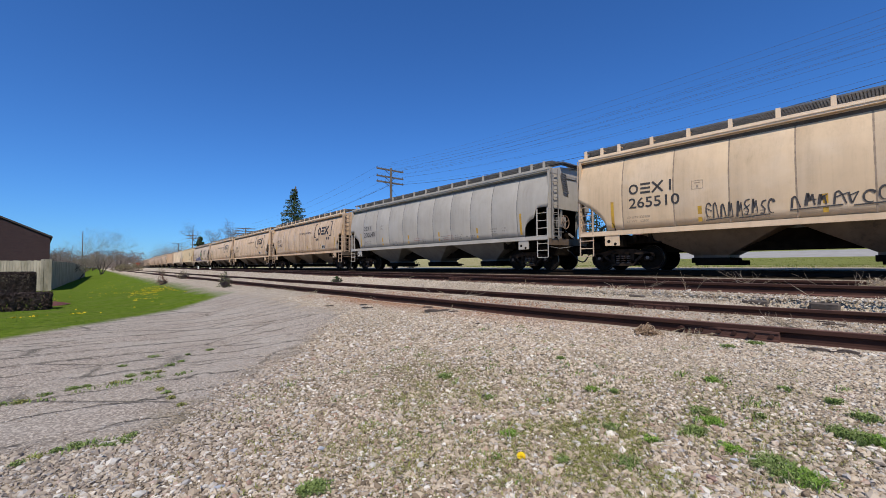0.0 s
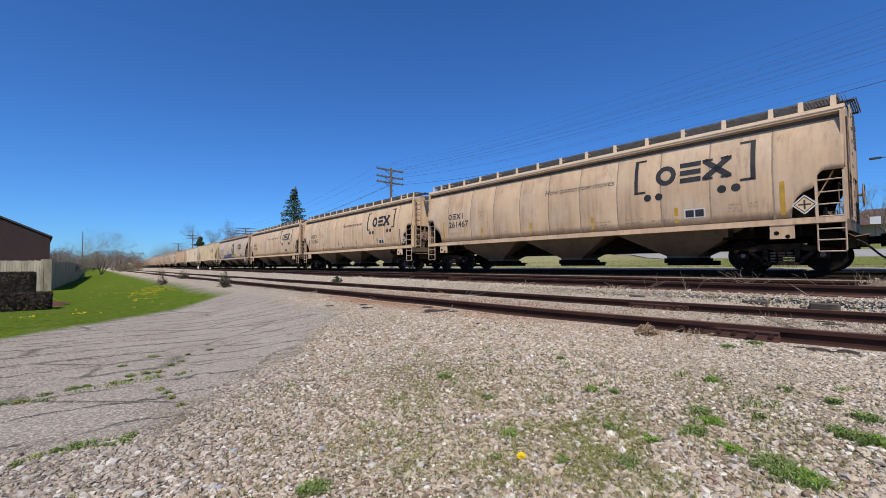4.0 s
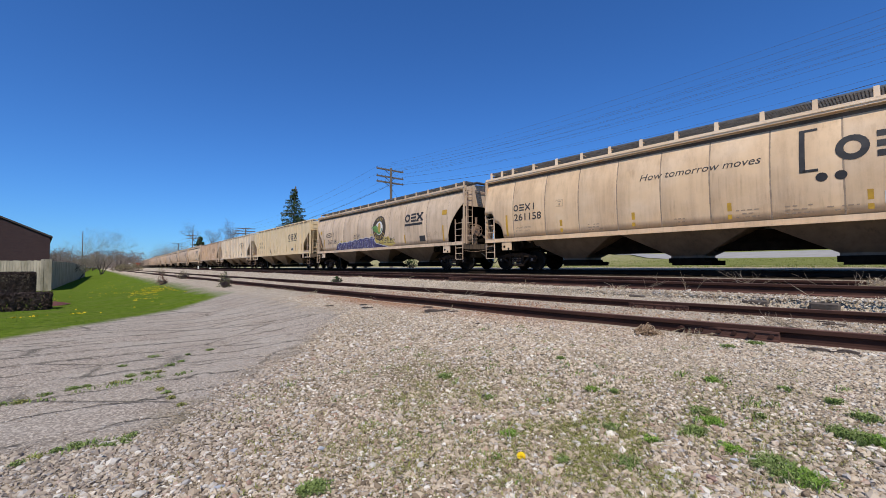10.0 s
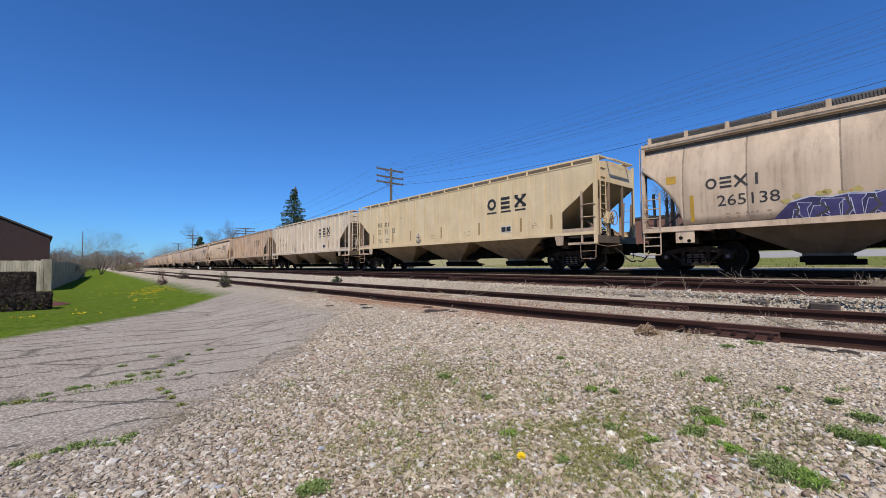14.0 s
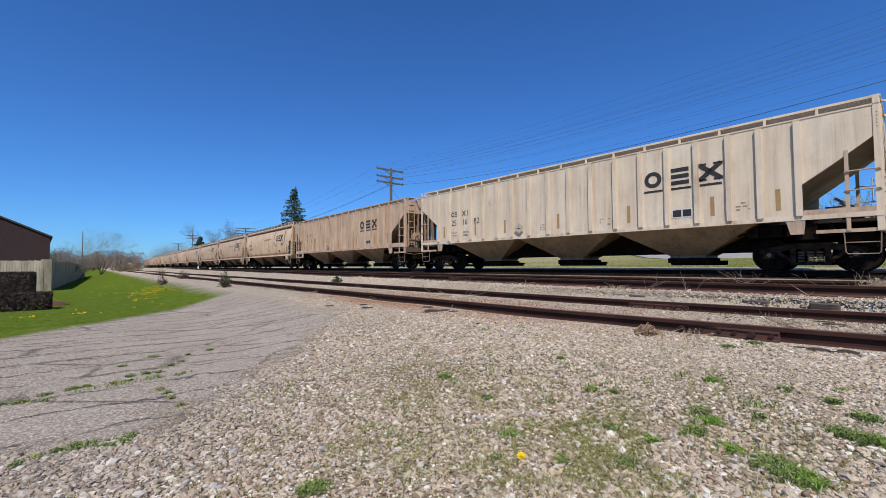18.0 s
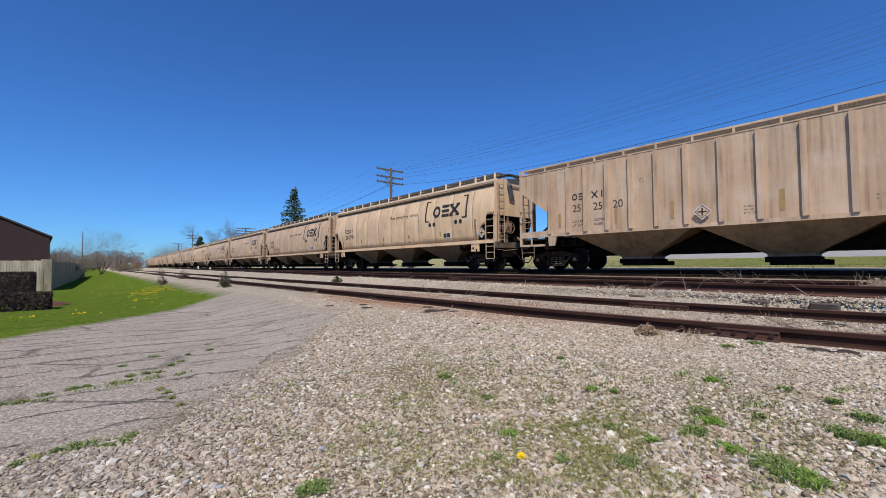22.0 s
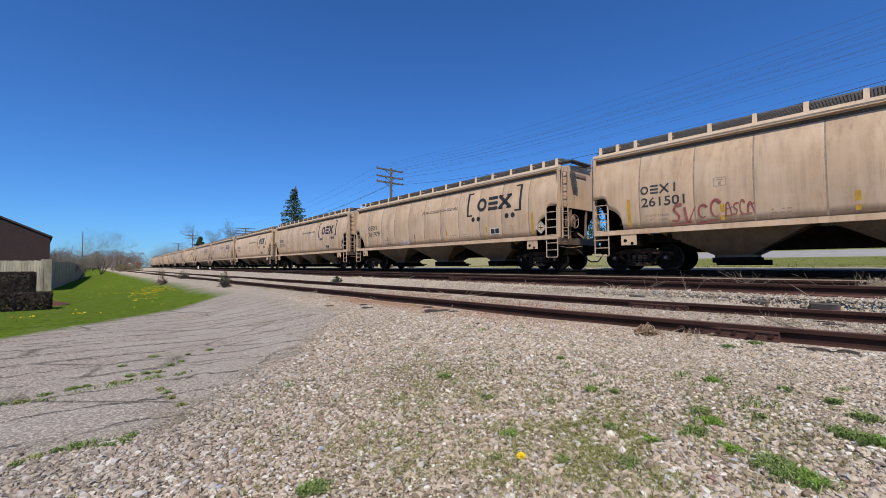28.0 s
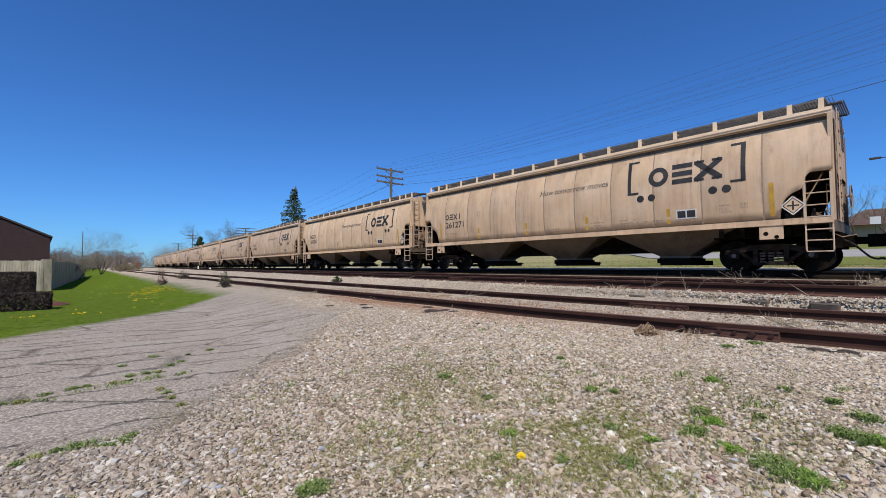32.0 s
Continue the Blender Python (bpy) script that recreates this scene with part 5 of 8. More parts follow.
    dry = n.ramp(n.noise(p, 3.0, 4, 0.7), (0.35, (0.4, 0.34, 0.2)), (0.65, (0.27, 0.26, 0.1)))
    m_back = step(n.math("ADD", back, n.math("MULTIPLY", wobble, 1.5)), 1.0)
    lush = n.math("MULTIPLY", step(n.math("SUBTRACT", n.math("ADD", back, n.math("MULTIPLY", wobble, 2.0)), 2.5), 2.0), step(n.math("ADD", n.math("ADD", x, 13.0), n.math("MULTIPLY", wobble, 8.0)), 9.0))
    mown = n.ramp(gr, (0.3, (0.1, 0.13, 0.025)), (0.5, (0.17, 0.2, 0.045)), (0.72, (0.26, 0.26, 0.08)))
    green_back = n.mix(n.math("MULTIPLY", lush, 0.75), dry, mown)
    # black ballast along the main track: oil plus the train's shade in its colour
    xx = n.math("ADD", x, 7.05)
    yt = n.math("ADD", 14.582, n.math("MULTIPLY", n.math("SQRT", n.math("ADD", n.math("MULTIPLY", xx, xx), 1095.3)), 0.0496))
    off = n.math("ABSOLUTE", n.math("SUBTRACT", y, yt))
    oil_and_shade = step(n.math("ADD", n.math("SUBTRACT", 1.9, off), n.math("MULTIPLY", wobble, 0.5)), 0.5)
    stones = n.mix(n.math("MULTIPLY", oil_and_shade, 0.97), stones, (0.011, 0.007, 0.004))
    col = n.mix(m_asphalt, stones, asphalt)
    col = n.mix(m_lawn, col, lawn)
    col = n.mix(m_back, col, green_back)
    h1 = n.voronoi(p, 66.0, "Distance")
    height = n.math("SUBTRACT", 1.0, h1)
    flat = n.math("MAXIMUM", m_asphalt, m_lawn)
    height = n.math("MULTIPLY", height, n.math("SUBTRACT", 1.0, n.math("MULTIPLY", flat, 0.85)))
    height = n.math("SUBTRACT", height, n.math("MULTIPLY", n.math("MULTIPLY", crack, m_asphalt), 0.8))
    height = n.math("ADD", height, n.math("MULTIPLY", gr, m_lawn))
    n.bump(height, 0.8, 0.025)
    return n.done(col, 1.0, 0.0, 0.0)


GROUND = ground_material()
gx = axis(((-3000, -600, 400), (-600, -120, 30), (-120, -40, 4), (-40, -12, 1.0), (-12, 6, 0.2), (6, 30, 2), (30, 120, 15), (120, 3000, 480)))
gy = axis(((-3000, -300, 540), (-300, -40, 26), (-40, -8, 2.0), (-8, -1, 0.5), (-1, 8, 0.15), (8, 22, 0.4), (22, 60, 2), (60, 300, 24), (300, 3000, 450)))
ny = len(gy)
me = bpy.data.meshes.new("ground")
me.from_pydata([(x, y, ground_z(x, y)) for x in gx for y in gy], [], [(i * ny + j, (i + 1) * ny + j, (i + 1) * ny + j + 1, i * ny + j + 1) for i in range(len(gx) - 1) for j in range(ny - 1)])
ground = link("ground", me, GROUND, None, "gravel, broken asphalt and lawn beside the tracks", True)
tagged(ground, category="ground", kind="structure")

# road behind the line
ROAD = worn("pale_worn_road", (0.36, 0.34, 0.31), (0.29, 0.27, 0.24), 1.5, 0.9, fine=30)
vs, fs = [], []
for k in range(60):
    x = -21 + k * 2.0
    t = y_main(x)
    for y in (t + 14.7 + 0.9 * max(0.0, -12 - x), t + 16.0 + 0.8 * max(0.0, -12 - x), t + 17.4 + 0.7 * max(0.0, -12 - x)):
        vs.append((x, y, ground_z(x, y, False) + 0.06))
for k in range(59):
    for j in range(2):
        fs.append((k * 3 + j, k * 3 + 3 + j, k * 3 + 4 + j, k * 3 + 1 + j))
me = bpy.data.meshes.new("road")
me.from_pydata(vs, [], fs)
tagged(link("road", me, ROAD, None, "pale worn asphalt road behind the tracks"), category="road", kind="structure")

# ------------------------------------------------------------------ tracks
RAIL_RUST = worn("dark_rusty_rail", (0.062, 0.028, 0.02), (0.03, 0.015, 0.012), 3.5, 0.85, fine=40, spec=0.15)
# rail foot and joint bars in a lighter rust than web and head sides
RAIL_FOOT = worn("lighter_rust_rail_foot", (0.125, 0.06, 0.045), (0.075, 0.04, 0.031), 5, 0.9, fine=40, spec=0.15)
# rails of the main track: oil, with shade under the train in their colour
RAIL_MAIN = worn("oil_and_shade_dark_rail", (0.016, 0.012, 0.009), (0.034, 0.023, 0.016), 3, 0.95, spec=0.0)
RAIL_SHINE = worn("dull_worn_rail_head", (0.1, 0.088, 0.075), (0.055, 0.046, 0.04), 3, 0.9, 0.0, spec=0.0)
RAIL_HEAD_RUST = worn("brown_rail_head", (0.2, 0.115, 0.085), (0.12, 0.066, 0.048), 3, 0.75, 0.0, spec=0.2)
TIE = worn("weathered_grey_brown_tie", (0.12, 0.095, 0.075), (0.06, 0.045, 0.036), 4, 0.95, fine=25, bump=0.6)
# main track ties: tar, blackened further for the train's shade
TIE_DARK = worn("tar_and_shade_dark_tie", (0.016, 0.012, 0.009), (0.035, 0.026, 0.019), 4, 0.95, fine=25, bump=0.6, spec=0.0)
RAIL_PROFILE = ((-0.075, -0.165), (0.075, -0.165), (0.075, -0.153), (0.02, -0.132), (0.008, -0.115), (0.008, -0.05), (0.04, -0.04), (0.042, -0.006), (0.034, 0.0),
                (-0.034, 0.0), (-0.042, -0.006), (-0.04, -0.04), (-0.008, -0.05), (-0.008, -0.115), (-0.02, -0.132), (-0.075, -0.153))
RAIL_XS = axis(((-420, -120, 20), (-120, -40, 6), (-40, 16, 1.0), (16, 60, 6)))


def rail_mesh(line, off, z, k):
    vs, fs, head = [], [], []
    n = len(RAIL_PROFILE)
    for x in RAIL_XS:
        dy = line(x + 0.5) - line(x - 0.5)
        l = math.hypot(1, dy)
        for py, pz in RAIL_PROFILE:
            q = off + py * k
            vs.append((x - dy / l * q, line(x) + q / l, z + pz * k))
    for i in range(len(RAIL_XS) - 1):
        for k in range(n):
            fs.append((i * n + k, i * n + (k + 1) % n, (i + 1) * n + (k + 1) % n, (i + 1) * n + k))
            head.append(1 if k == 8 else 2 if k in (1, 2, 14) else 0)
    me = bpy.data.meshes.new("rail")
    me.from_pydata(vs, [], fs)
    me.polygons.foreach_set("material_index", head)
    return me


def tie_mesh(length, seed):
    bm = bmesh.new()
    r = random.Random(seed)
    for v in box(bm, -0.11, 0.11, -length / 2, length / 2, -0.15, 0.0):
        v.co += Vector((r.uniform(-0.012, 0.012), r.uniform(-0.04, 0.04), r.uniform(-0.008, 0.008)))
    bmesh.ops.bevel(bm, geom=bm.edges[:], offset=0.012, segments=1, affect="EDGES")
    me = bpy.data.meshes.new("tie")
    bm.to_mesh(me)
    bm.free()
    return me


def track(name, line, z, rail, head, tie, label, near=(-26, 7), sunk=0.0, seed=1, size=1.0):
    root = empty(name, None, label, "track", "", "structure")
    for off in (-0.7525, 0.7525):
        link("rail", rail_mesh(line, off, z, size), (rail, head, RAIL_FOOT if rail is RAIL_RUST else rail), root)
    kinds = [tie_mesh(2.5, seed * 10 + k) for k in range(4)]
    for me in kinds:
        me.materials.append(tie)
    r = random.Random(seed)
    x = near[0]
    while x < near[1]:
        ob = new("tie", kinds[r.randrange(4)])
        ob.parent = root
        ob.matrix_basis = pose(x, line(x) + r.uniform(-0.06, 0.06), z - 0.166 * size - sunk + r.uniform(-0.012, 0.004), 0, 0, r.uniform(-2.5, 2.5))
        x += r.uniform(0.52, 0.6)
    vs, fs = [], []
    x = near[0] - 0.55
    while x > -110:
        b = len(vs)
        yc = line(x)
        for dx in (-0.11, 0.11):
            for dy in (-1.3, 1.3):
                for dz in (-0.15, 0.0):
                    vs.append((x + dx, yc + dy, z - 0.166 * size - sunk + dz))
        fs += [tuple(b + q for q in f) for f in ((0, 1, 3, 2), (4, 6, 7, 5), (0, 4, 5, 1), (2, 3, 7, 6), (0, 2, 6, 4), (1, 5, 7, 3))]
        x -= 0.56
    me = bpy.data.meshes.new("far_ties")
    me.from_pydata(vs, [], fs)
    tagged(link("far_ties", me, tie, root), kind="stuff")
    return root


main_track = track("main_track", y_main, RAIL_TOP_MAIN, RAIL_MAIN, RAIL_SHINE, TIE_DARK, "main railway track, oil-dark rails and tarred ties blackened for shade", seed=1)
mid_track = track("middle_track", y_mid, RAIL_TOP_MID, RAIL_RUST, RAIL_HEAD_RUST, TIE, "rusty middle siding with weathered ties in ballast", sunk=0.03, seed=2, size=0.7)
near_track = track("near_track", y_near, RAIL_TOP_NEAR, RAIL_RUST, RAIL_HEAD_RUST, TIE, "rusty near siding half buried in gravel and dirt", sunk=0.03, seed=3, size=0.68)


def joint_bar(root, line, off, x, z, side=-1):
    """A fish plate with its bolts on a rail's web."""
    bm = bmesh.new()
    y = line(x) + off + side * 0.006
    for z0, z1, t in ((0.09, 0.08, 0.036), (0.08, 0.03, 0.018), (0.04, 0.028, 0.026)):
        prism(bm, [(x - 0.31, z - z0), (x + 0.31, z - z0), (x + 0.31, z - z1), (x - 0.31, z - z1)], y, y + side * t)
    bmesh.ops.recalc_face_normals(bm, faces=bm.faces)
    plate = part("joint_bar", bm, RAIL_FOOT, root)
    for k, dx in enumerate((-0.25, -0.13, -0.02, 0.07, 0.17, 0.27)):
        bm = bmesh.new()
        big = k in (0, 4)
        bar(bm, (x + dx, y, z - 0.057), (x + dx, y + side * (0.07 if big else 0.04), z - 0.057), 0.019 if big else 0.014, 8)
        part("bolt", bm, RAIL_RUST, plate)


joint_bar(near_track, y_near, -0.7525, -0.87, RAIL_TOP_NEAR)
joint_bar(near_track, y_near, 0.7525, -1.85, RAIL_TOP_NEAR)
joint_bar(mid_track, y_mid, -0.7525, -6.2, RAIL_TOP_MID)

# ------------------------------------------------------------------ loose stones
STONE_MIX = Nodes("mixed_crushed_stone")
isl = STONE_MIX.tree.nodes.new("ShaderNodeNewGeometry").outputs["Random Per Island"]
col = STONE_MIX.ramp(isl, (0.0, (0.09, 0.062, 0.04)), (0.2, (0.3, 0.225, 0.15)), (0.48, (0.57, 0.46, 0.33)), (0.7, (0.46, 0.375, 0.285)), (0.8, (0.4, 0.375, 0.35)), (0.9, (0.84, 0.77, 0.65)), (0.985, (0.34, 0.2, 0.14)))
col = STONE_MIX.mix(STONE_MIX.math("MULTIPLY", STONE_MIX.noise(STONE_MIX.position(), 60, 4), 0.35), col, (0.36, 0.29, 0.2))
sx, sy, sz = STONE_MIX.split(STONE_MIX.position())
grey_side = STONE_MIX.math("SUBTRACT", STONE_MIX.math("SUBTRACT", -0.9, STONE_MIX.math("MULTIPLY", sy, 0.8)), sx)
grey_side = STONE_MIX.math("ADD", STONE_MIX.math("MULTIPLY", grey_side, 0.9), STONE_MIX.math("SUBTRACT", STONE_MIX.noise(STONE_MIX.position(), 2.0, 3), 0.5), True)
grey_side = STONE_MIX.math("MULTIPLY", grey_side, STONE_MIX.math("SUBTRACT", 1.6, sy, True))
col = STONE_MIX.mix(STONE_MIX.math("MULTIPLY", grey_side, 0.42), col, (0.3, 0.262, 0.228))
in_x = STONE_MIX.math("SUBTRACT", 1.0, STONE_MIX.math("DIVIDE", STONE_MIX.math("ABSOLUTE", STONE_MIX.math("ADD", sx, 5.0)), 4.5), True)
in_y = STONE_MIX.math("SUBTRACT", 1.0, STONE_MIX.math("DIVIDE", STONE_MIX.math("ABSOLUTE", STONE_MIX.math("SUBTRACT", sy, 3.7)), 1.1), True)
rust = STONE_MIX.math("MULTIPLY", STONE_MIX.math("MULTIPLY", in_x, in_y), STONE_MIX.ramp(STONE_MIX.noise(STONE_MIX.position(), 1.6, 4), (0.34, 0.0), (0.5, 2.2)))
col = STONE_MIX.mix(STONE_MIX.math("MINIMUM", rust, 0.8), col, (0.36, 0.18, 0.095))
pale_side = STONE_MIX.math("MULTIPLY", STONE_MIX.math("SUBTRACT", sy, 1.5), 0.3, True)
pale_side = STONE_MIX.math("MULTIPLY", pale_side, STONE_MIX.math("MAXIMUM", STONE_MIX.math("SUBTRACT", 4.4, sy, True), STONE_MIX.math("MULTIPLY", STONE_MIX.math("SUBTRACT", -1.5, sx), 0.35, True)))
col = STONE_MIX.mix(STONE_MIX.math("MULTIPLY", pale_side, STONE_MIX.math("SUBTRACT", 0.6, rust, True)), col, (0.68, 0.57, 0.43))
STONE_MIX.bump(STONE_MIX.noise(STONE_MIX.position(), 160, 3), 0.3, 0.004)
STONES = STONE_MIX.done(col, 0.95, 0, 0.12)

CUBE_V = np.array([(x, y, z) for x in (-1, 1) for y in (-1, 1) for z in (-1, 1)], float) * 0.75
CUBE_F = np.array(((0, 1, 3, 2), (4, 6, 7, 5), (0, 4, 5, 1), (2, 3, 7, 6), (1, 5, 7, 3)))  # the buried face is left out
bm = bmesh.new()
bmesh.ops.create_icosphere(bm, subdivisions=1, radius=1.0)
bm.verts.ensure_lookup_table()
PEBBLE_V = np.array([v.co[:] for v in bm.verts])
PEBBLE_F = np.array([[v.index for v in f.verts] for f in bm.faces if min(v.co.z for v in f.verts) > -0.9])
bm.free()


def stone_field(name, spots, label, sink=(-0.1, 0.55), pebbles=False):
    """Crushed stones, each (x, y, size): rounded pebbles close by, plain angular ones further off."""
    base, faces, jitter = (PEBBLE_V, PEBBLE_F, (-0.3, 0.26)) if pebbles else (CUBE_V, CUBE_F, (-0.5, 0.35))
    rng = np.random.default_rng(len(spots))
    n, nv, nf, nc = len(spots), len(base), len(faces), faces.shape[1]
    xy = np.array(spots)
    z = np.array([ground_z(x, y) for x, y, s in spots])
    scale = xy[:, 2:3] * (rng.uniform([0.95, 0.75, 0.6], [1.4, 1.1, 0.9], (n, 3)) if pebbles else rng.uniform([0.95, 0.65, 0.5], [1.4, 1.05, 0.8], (n, 3)))
    v = base[None] * (1 + rng.uniform(*jitter, (n, nv, 3 if not pebbles else 1)))
    if pebbles:
        v += rng.uniform(-0.2, 0.2, (n, nv, 3))
    v = v * scale[:, None, :]
    a = rng.uniform(0, 6.28, n)
    t = rng.uniform(-0.45, 0.45, n)
    v[:, :, 2] += v[:, :, 0] * t[:, None]
    c, s = np.cos(a)[:, None], np.sin(a)[:, None]
    x = v[:, :, 0] * c - v[:, :, 1] * s + xy[:, 0:1]
    y = v[:, :, 0] * s + v[:, :, 1] * c + xy[:, 1:2]
    zz = v[:, :, 2] + (z + scale[:, 2] * rng.uniform(sink[0], sink[1], n))[:, None]
    verts = np.stack([x, y, zz], -1).reshape(-1, 3)
    loops = (faces[None] + (np.arange(n) * nv)[:, None, None]).reshape(-1)
    me = bpy.data.meshes.new(name)
    me.vertices.add(n * nv)
    me.vertices.foreach_set("co", verts.ravel())
    me.loops.add(n * nf * nc)
    me.loops.foreach_set("vertex_index", loops.astype(np.int32))
    me.polygons.add(n * nf)
    me.polygons.foreach_set("loop_start", np.arange(0, n * nf * nc, nc, dtype=np.int32))
    me.polygons.foreach_set("use_smooth", [False] * (n * nf))
    me.update(calc_edges=True)
    return tagged(link(name, me, STONES, None, label), category="gravel", kind="stuff")


def asphalt_depth(x, y):
    """How far inside the old asphalt's ragged edge a spot lies, in metres."""
    w = 0.3 * noise.noise(Vector((x * 1.3, y * 1.3, 7))) + 0.25 * noise.noise(Vector((x * 5, y * 5, 1)))
    return min(-2.2 - 0.95 * max(y - 0.1, 0) - x - w, 2.45 - y + w)


def in_asphalt(x, y):
    return asphalt_depth(x, y) > 0


def in_lawn(x, y):
    w = 0.3 * noise.noise(Vector((x * 1.1, y * 1.1, 5)))
    return x + w < -6.95 - 1.22 * y and y + w < 2.1 - 0.014 * x


def spread(r, count, d0, d1, power, sizes, paved_share, turn=0.88):
    """Spots on the gravel between two distances from the path's foot, thinner on the asphalt."""
    out = []
    while len(out) < count:
        d = d0 + (d1 - d0) * r.random() ** power
        a = YAW + r.uniform(-turn, turn)
        x, y = -d * math.sin(a), d * math.cos(a)
        if y > y_near(x) - 0.86 or in_lawn(x, y):
            continue
        depth = asphalt_depth(x, y)
        paved = depth > 0
        if paved and r.random() > max(paved_share, 0.7 - depth / 0.25):
            continue
        coarse = 1.0 + 0.5 * noise.noise(Vector((x * 0.9, y * 0.9, 2)))
        out.append((x, y, r.choice(sizes) * r.uniform(0.85, 1.2) * ((0.72 - 0.3 * min(1.0, depth / 0.4)) if paved else coarse)))
    return out


r = random.Random(5)
SMALL = (0.0036, 0.0042, 0.0048, 0.0054, 0.006)
MIDDLE = (0.005, 0.0055, 0.006, 0.0067, 0.0075, 0.0085, 0.01)
LARGE = (0.0085, 0.0095, 0.0105, 0.012, 0.0145)
stone_field("gravel_grit", spread(r, 39000, 0.95, 3.8, 1.0, SMALL, 0.12), "small tan and brown grit between the stones", (0.0, 0.6))
stone_field("gravel_pebbles", spread(r, 30000, 0.95, 2.9, 0.9, MIDDLE, 0.06) + spread(r, 1500, 0.95, 2.9, 0.9, LARGE, 0.0), "loose tan, grey and white crushed stones", (0.0, 0.5), True)
stone_field("gravel_stones", spread(r, 60000, 2.8, 7.6, 1.15, MIDDLE, 0.2) + spread(r, 5000, 2.8, 6.0, 1.0, LARGE, 0.0), "loose tan and pale crushed stones towards the siding", (0.0, 0.55))
spots = []
for k in range(11000):
    d, a = 0.3 + 4.6 * r.random() ** 0.7, r.uniform(YAW + 0.86, YAW + 5.42)
    x, y = -d * math.sin(a), d * math.cos(a)
    if not in_asphalt(x, y) and y < y_near(x) - 0.9:
        spots.append((x, y, r.choice(LARGE)))
stone_field("gravel_behind", spots, "loose crushed stones round the viewpoint")
spots = []
while len(spots) < 17000:
    x = -16 + 20 * r.random() ** 0.6
    y = r.uniform(y_near(x) - 0.8, y_near(x) + 2.2)
    if min(abs(y - y_near(x) - o) for o in (-0.7525, 0.7525)) < 0.09:
        continue
    spots.append((x, y, r.uniform(0.006, 0.014)))
stone_field("siding_stones", spots, "pale crushed stones between the siding rails")
spots = []
while len(spots) < 19000:
    x = -14 + 17 * r.random() ** 0.6
    y = r.uniform(y_near(x) + 0.95, y_mid(x) - 0.85)
    spots.append((x, y, r.uniform(0.005, 0.012)))
stone_field("slope_stones", spots, "pale crushed stones on the slope between the sidings", (-0.4, 0.15))
spots = []
while len(spots) < 19000:
    x = -30 + 36 * r.random() ** 0.7
    y = r.uniform(y_mid(x) - 0.9, y_main(x) - 2.1)
    if min(abs(y - y_mid(x) - o) for o in (-0.7525, 0.7525)) < 0.09:
        continue
    spots.append((x, y, r.uniform(0.012, 0.028)))
stone_field("ballast_stones", spots, "coarse pale ballast stones beside the main track")

# ------------------------------------------------------------------ plants
def leaf_mat(name, a, b, rough=0.8):
    n = Nodes(name)
    rnd = n.tree.nodes.new("ShaderNodeNewGeometry").outputs["Random Per Island"]
    col = n.mix(rnd, a, b)
    col = n.mix(n.math("MULTIPLY", n.noise(n.position(), 3.0, 3), 0.4), col, tuple(c * 0.55 for c in a))
    return n.done(col, rough, 0, 0.2)


BARK = worn("grey_brown_bark", (0.16, 0.125, 0.1), (0.085, 0.065, 0.05), 5, 0.95, fine=30, bump=0.5)
TWIG = worn("dark_bare_twigs", (0.095, 0.07, 0.06), (0.06, 0.043, 0.04), 5, 0.95)
PINE = leaf_mat("pine_needles", (0.02, 0.05, 0.012), (0.06, 0.1, 0.03))
BUD = leaf_mat("pale_spring_buds", (0.3, 0.28, 0.14), (0.46, 0.42, 0.25))
HEDGE_LEAF = leaf_mat("dark_purple_brown_hedge_leaves", (0.03, 0.02, 0.017), (0.1, 0.066, 0.052))
WEED_GREEN = leaf_mat("fresh_green_weeds", (0.13, 0.185, 0.045), (0.3, 0.36, 0.12))
WEED_BRIGHT = leaf_mat("bright_young_weeds", (0.13, 0.24, 0.03), (0.28, 0.42, 0.07))
WEED_MOSS = leaf_mat("yellow_green_moss", (0.19, 0.195, 0.045), (0.38, 0.36, 0.13))
STRAW = leaf_mat("pale_dry_straw", (0.34, 0.265, 0.165), (0.52, 0.42, 0.28))
THATCH = leaf_mat("dull_flattened_straw", (0.22, 0.165, 0.11), (0.44, 0.35, 0.24))
BUSH_BROWN = leaf_mat("brown_dead_twiglets", (0.26, 0.17, 0.1), (0.4, 0.28, 0.18))
DANDELION = leaf_mat("dandelion_yellow", (0.75, 0.5, 0.01), (0.85, 0.62, 0.03))
GRASS = leaf_mat("lawn_grass_blades", (0.085, 0.142, 0.017), (0.16, 0.208, 0.034))
BANK_GRASS = leaf_mat("rough_bank_grass", (0.12, 0.17, 0.026), (0.27, 0.29, 0.08))
SHRUB_LEAF = leaf_mat("dull_green_brown_leaves", (0.07, 0.085, 0.035), (0.17, 0.165, 0.075))
RED_SCRUB = leaf_mat("russet_scrub", (0.16, 0.075, 0.05), (0.24, 0.13, 0.08))
FAR_WOOD = leaf_mat("grey_brown_leafless_twigs", (0.19, 0.15, 0.122), (0.31, 0.255, 0.205))
SCRUB = leaf_mat("grey_brown_scrub", (0.19, 0.15, 0.09), (0.27, 0.24, 0.13))


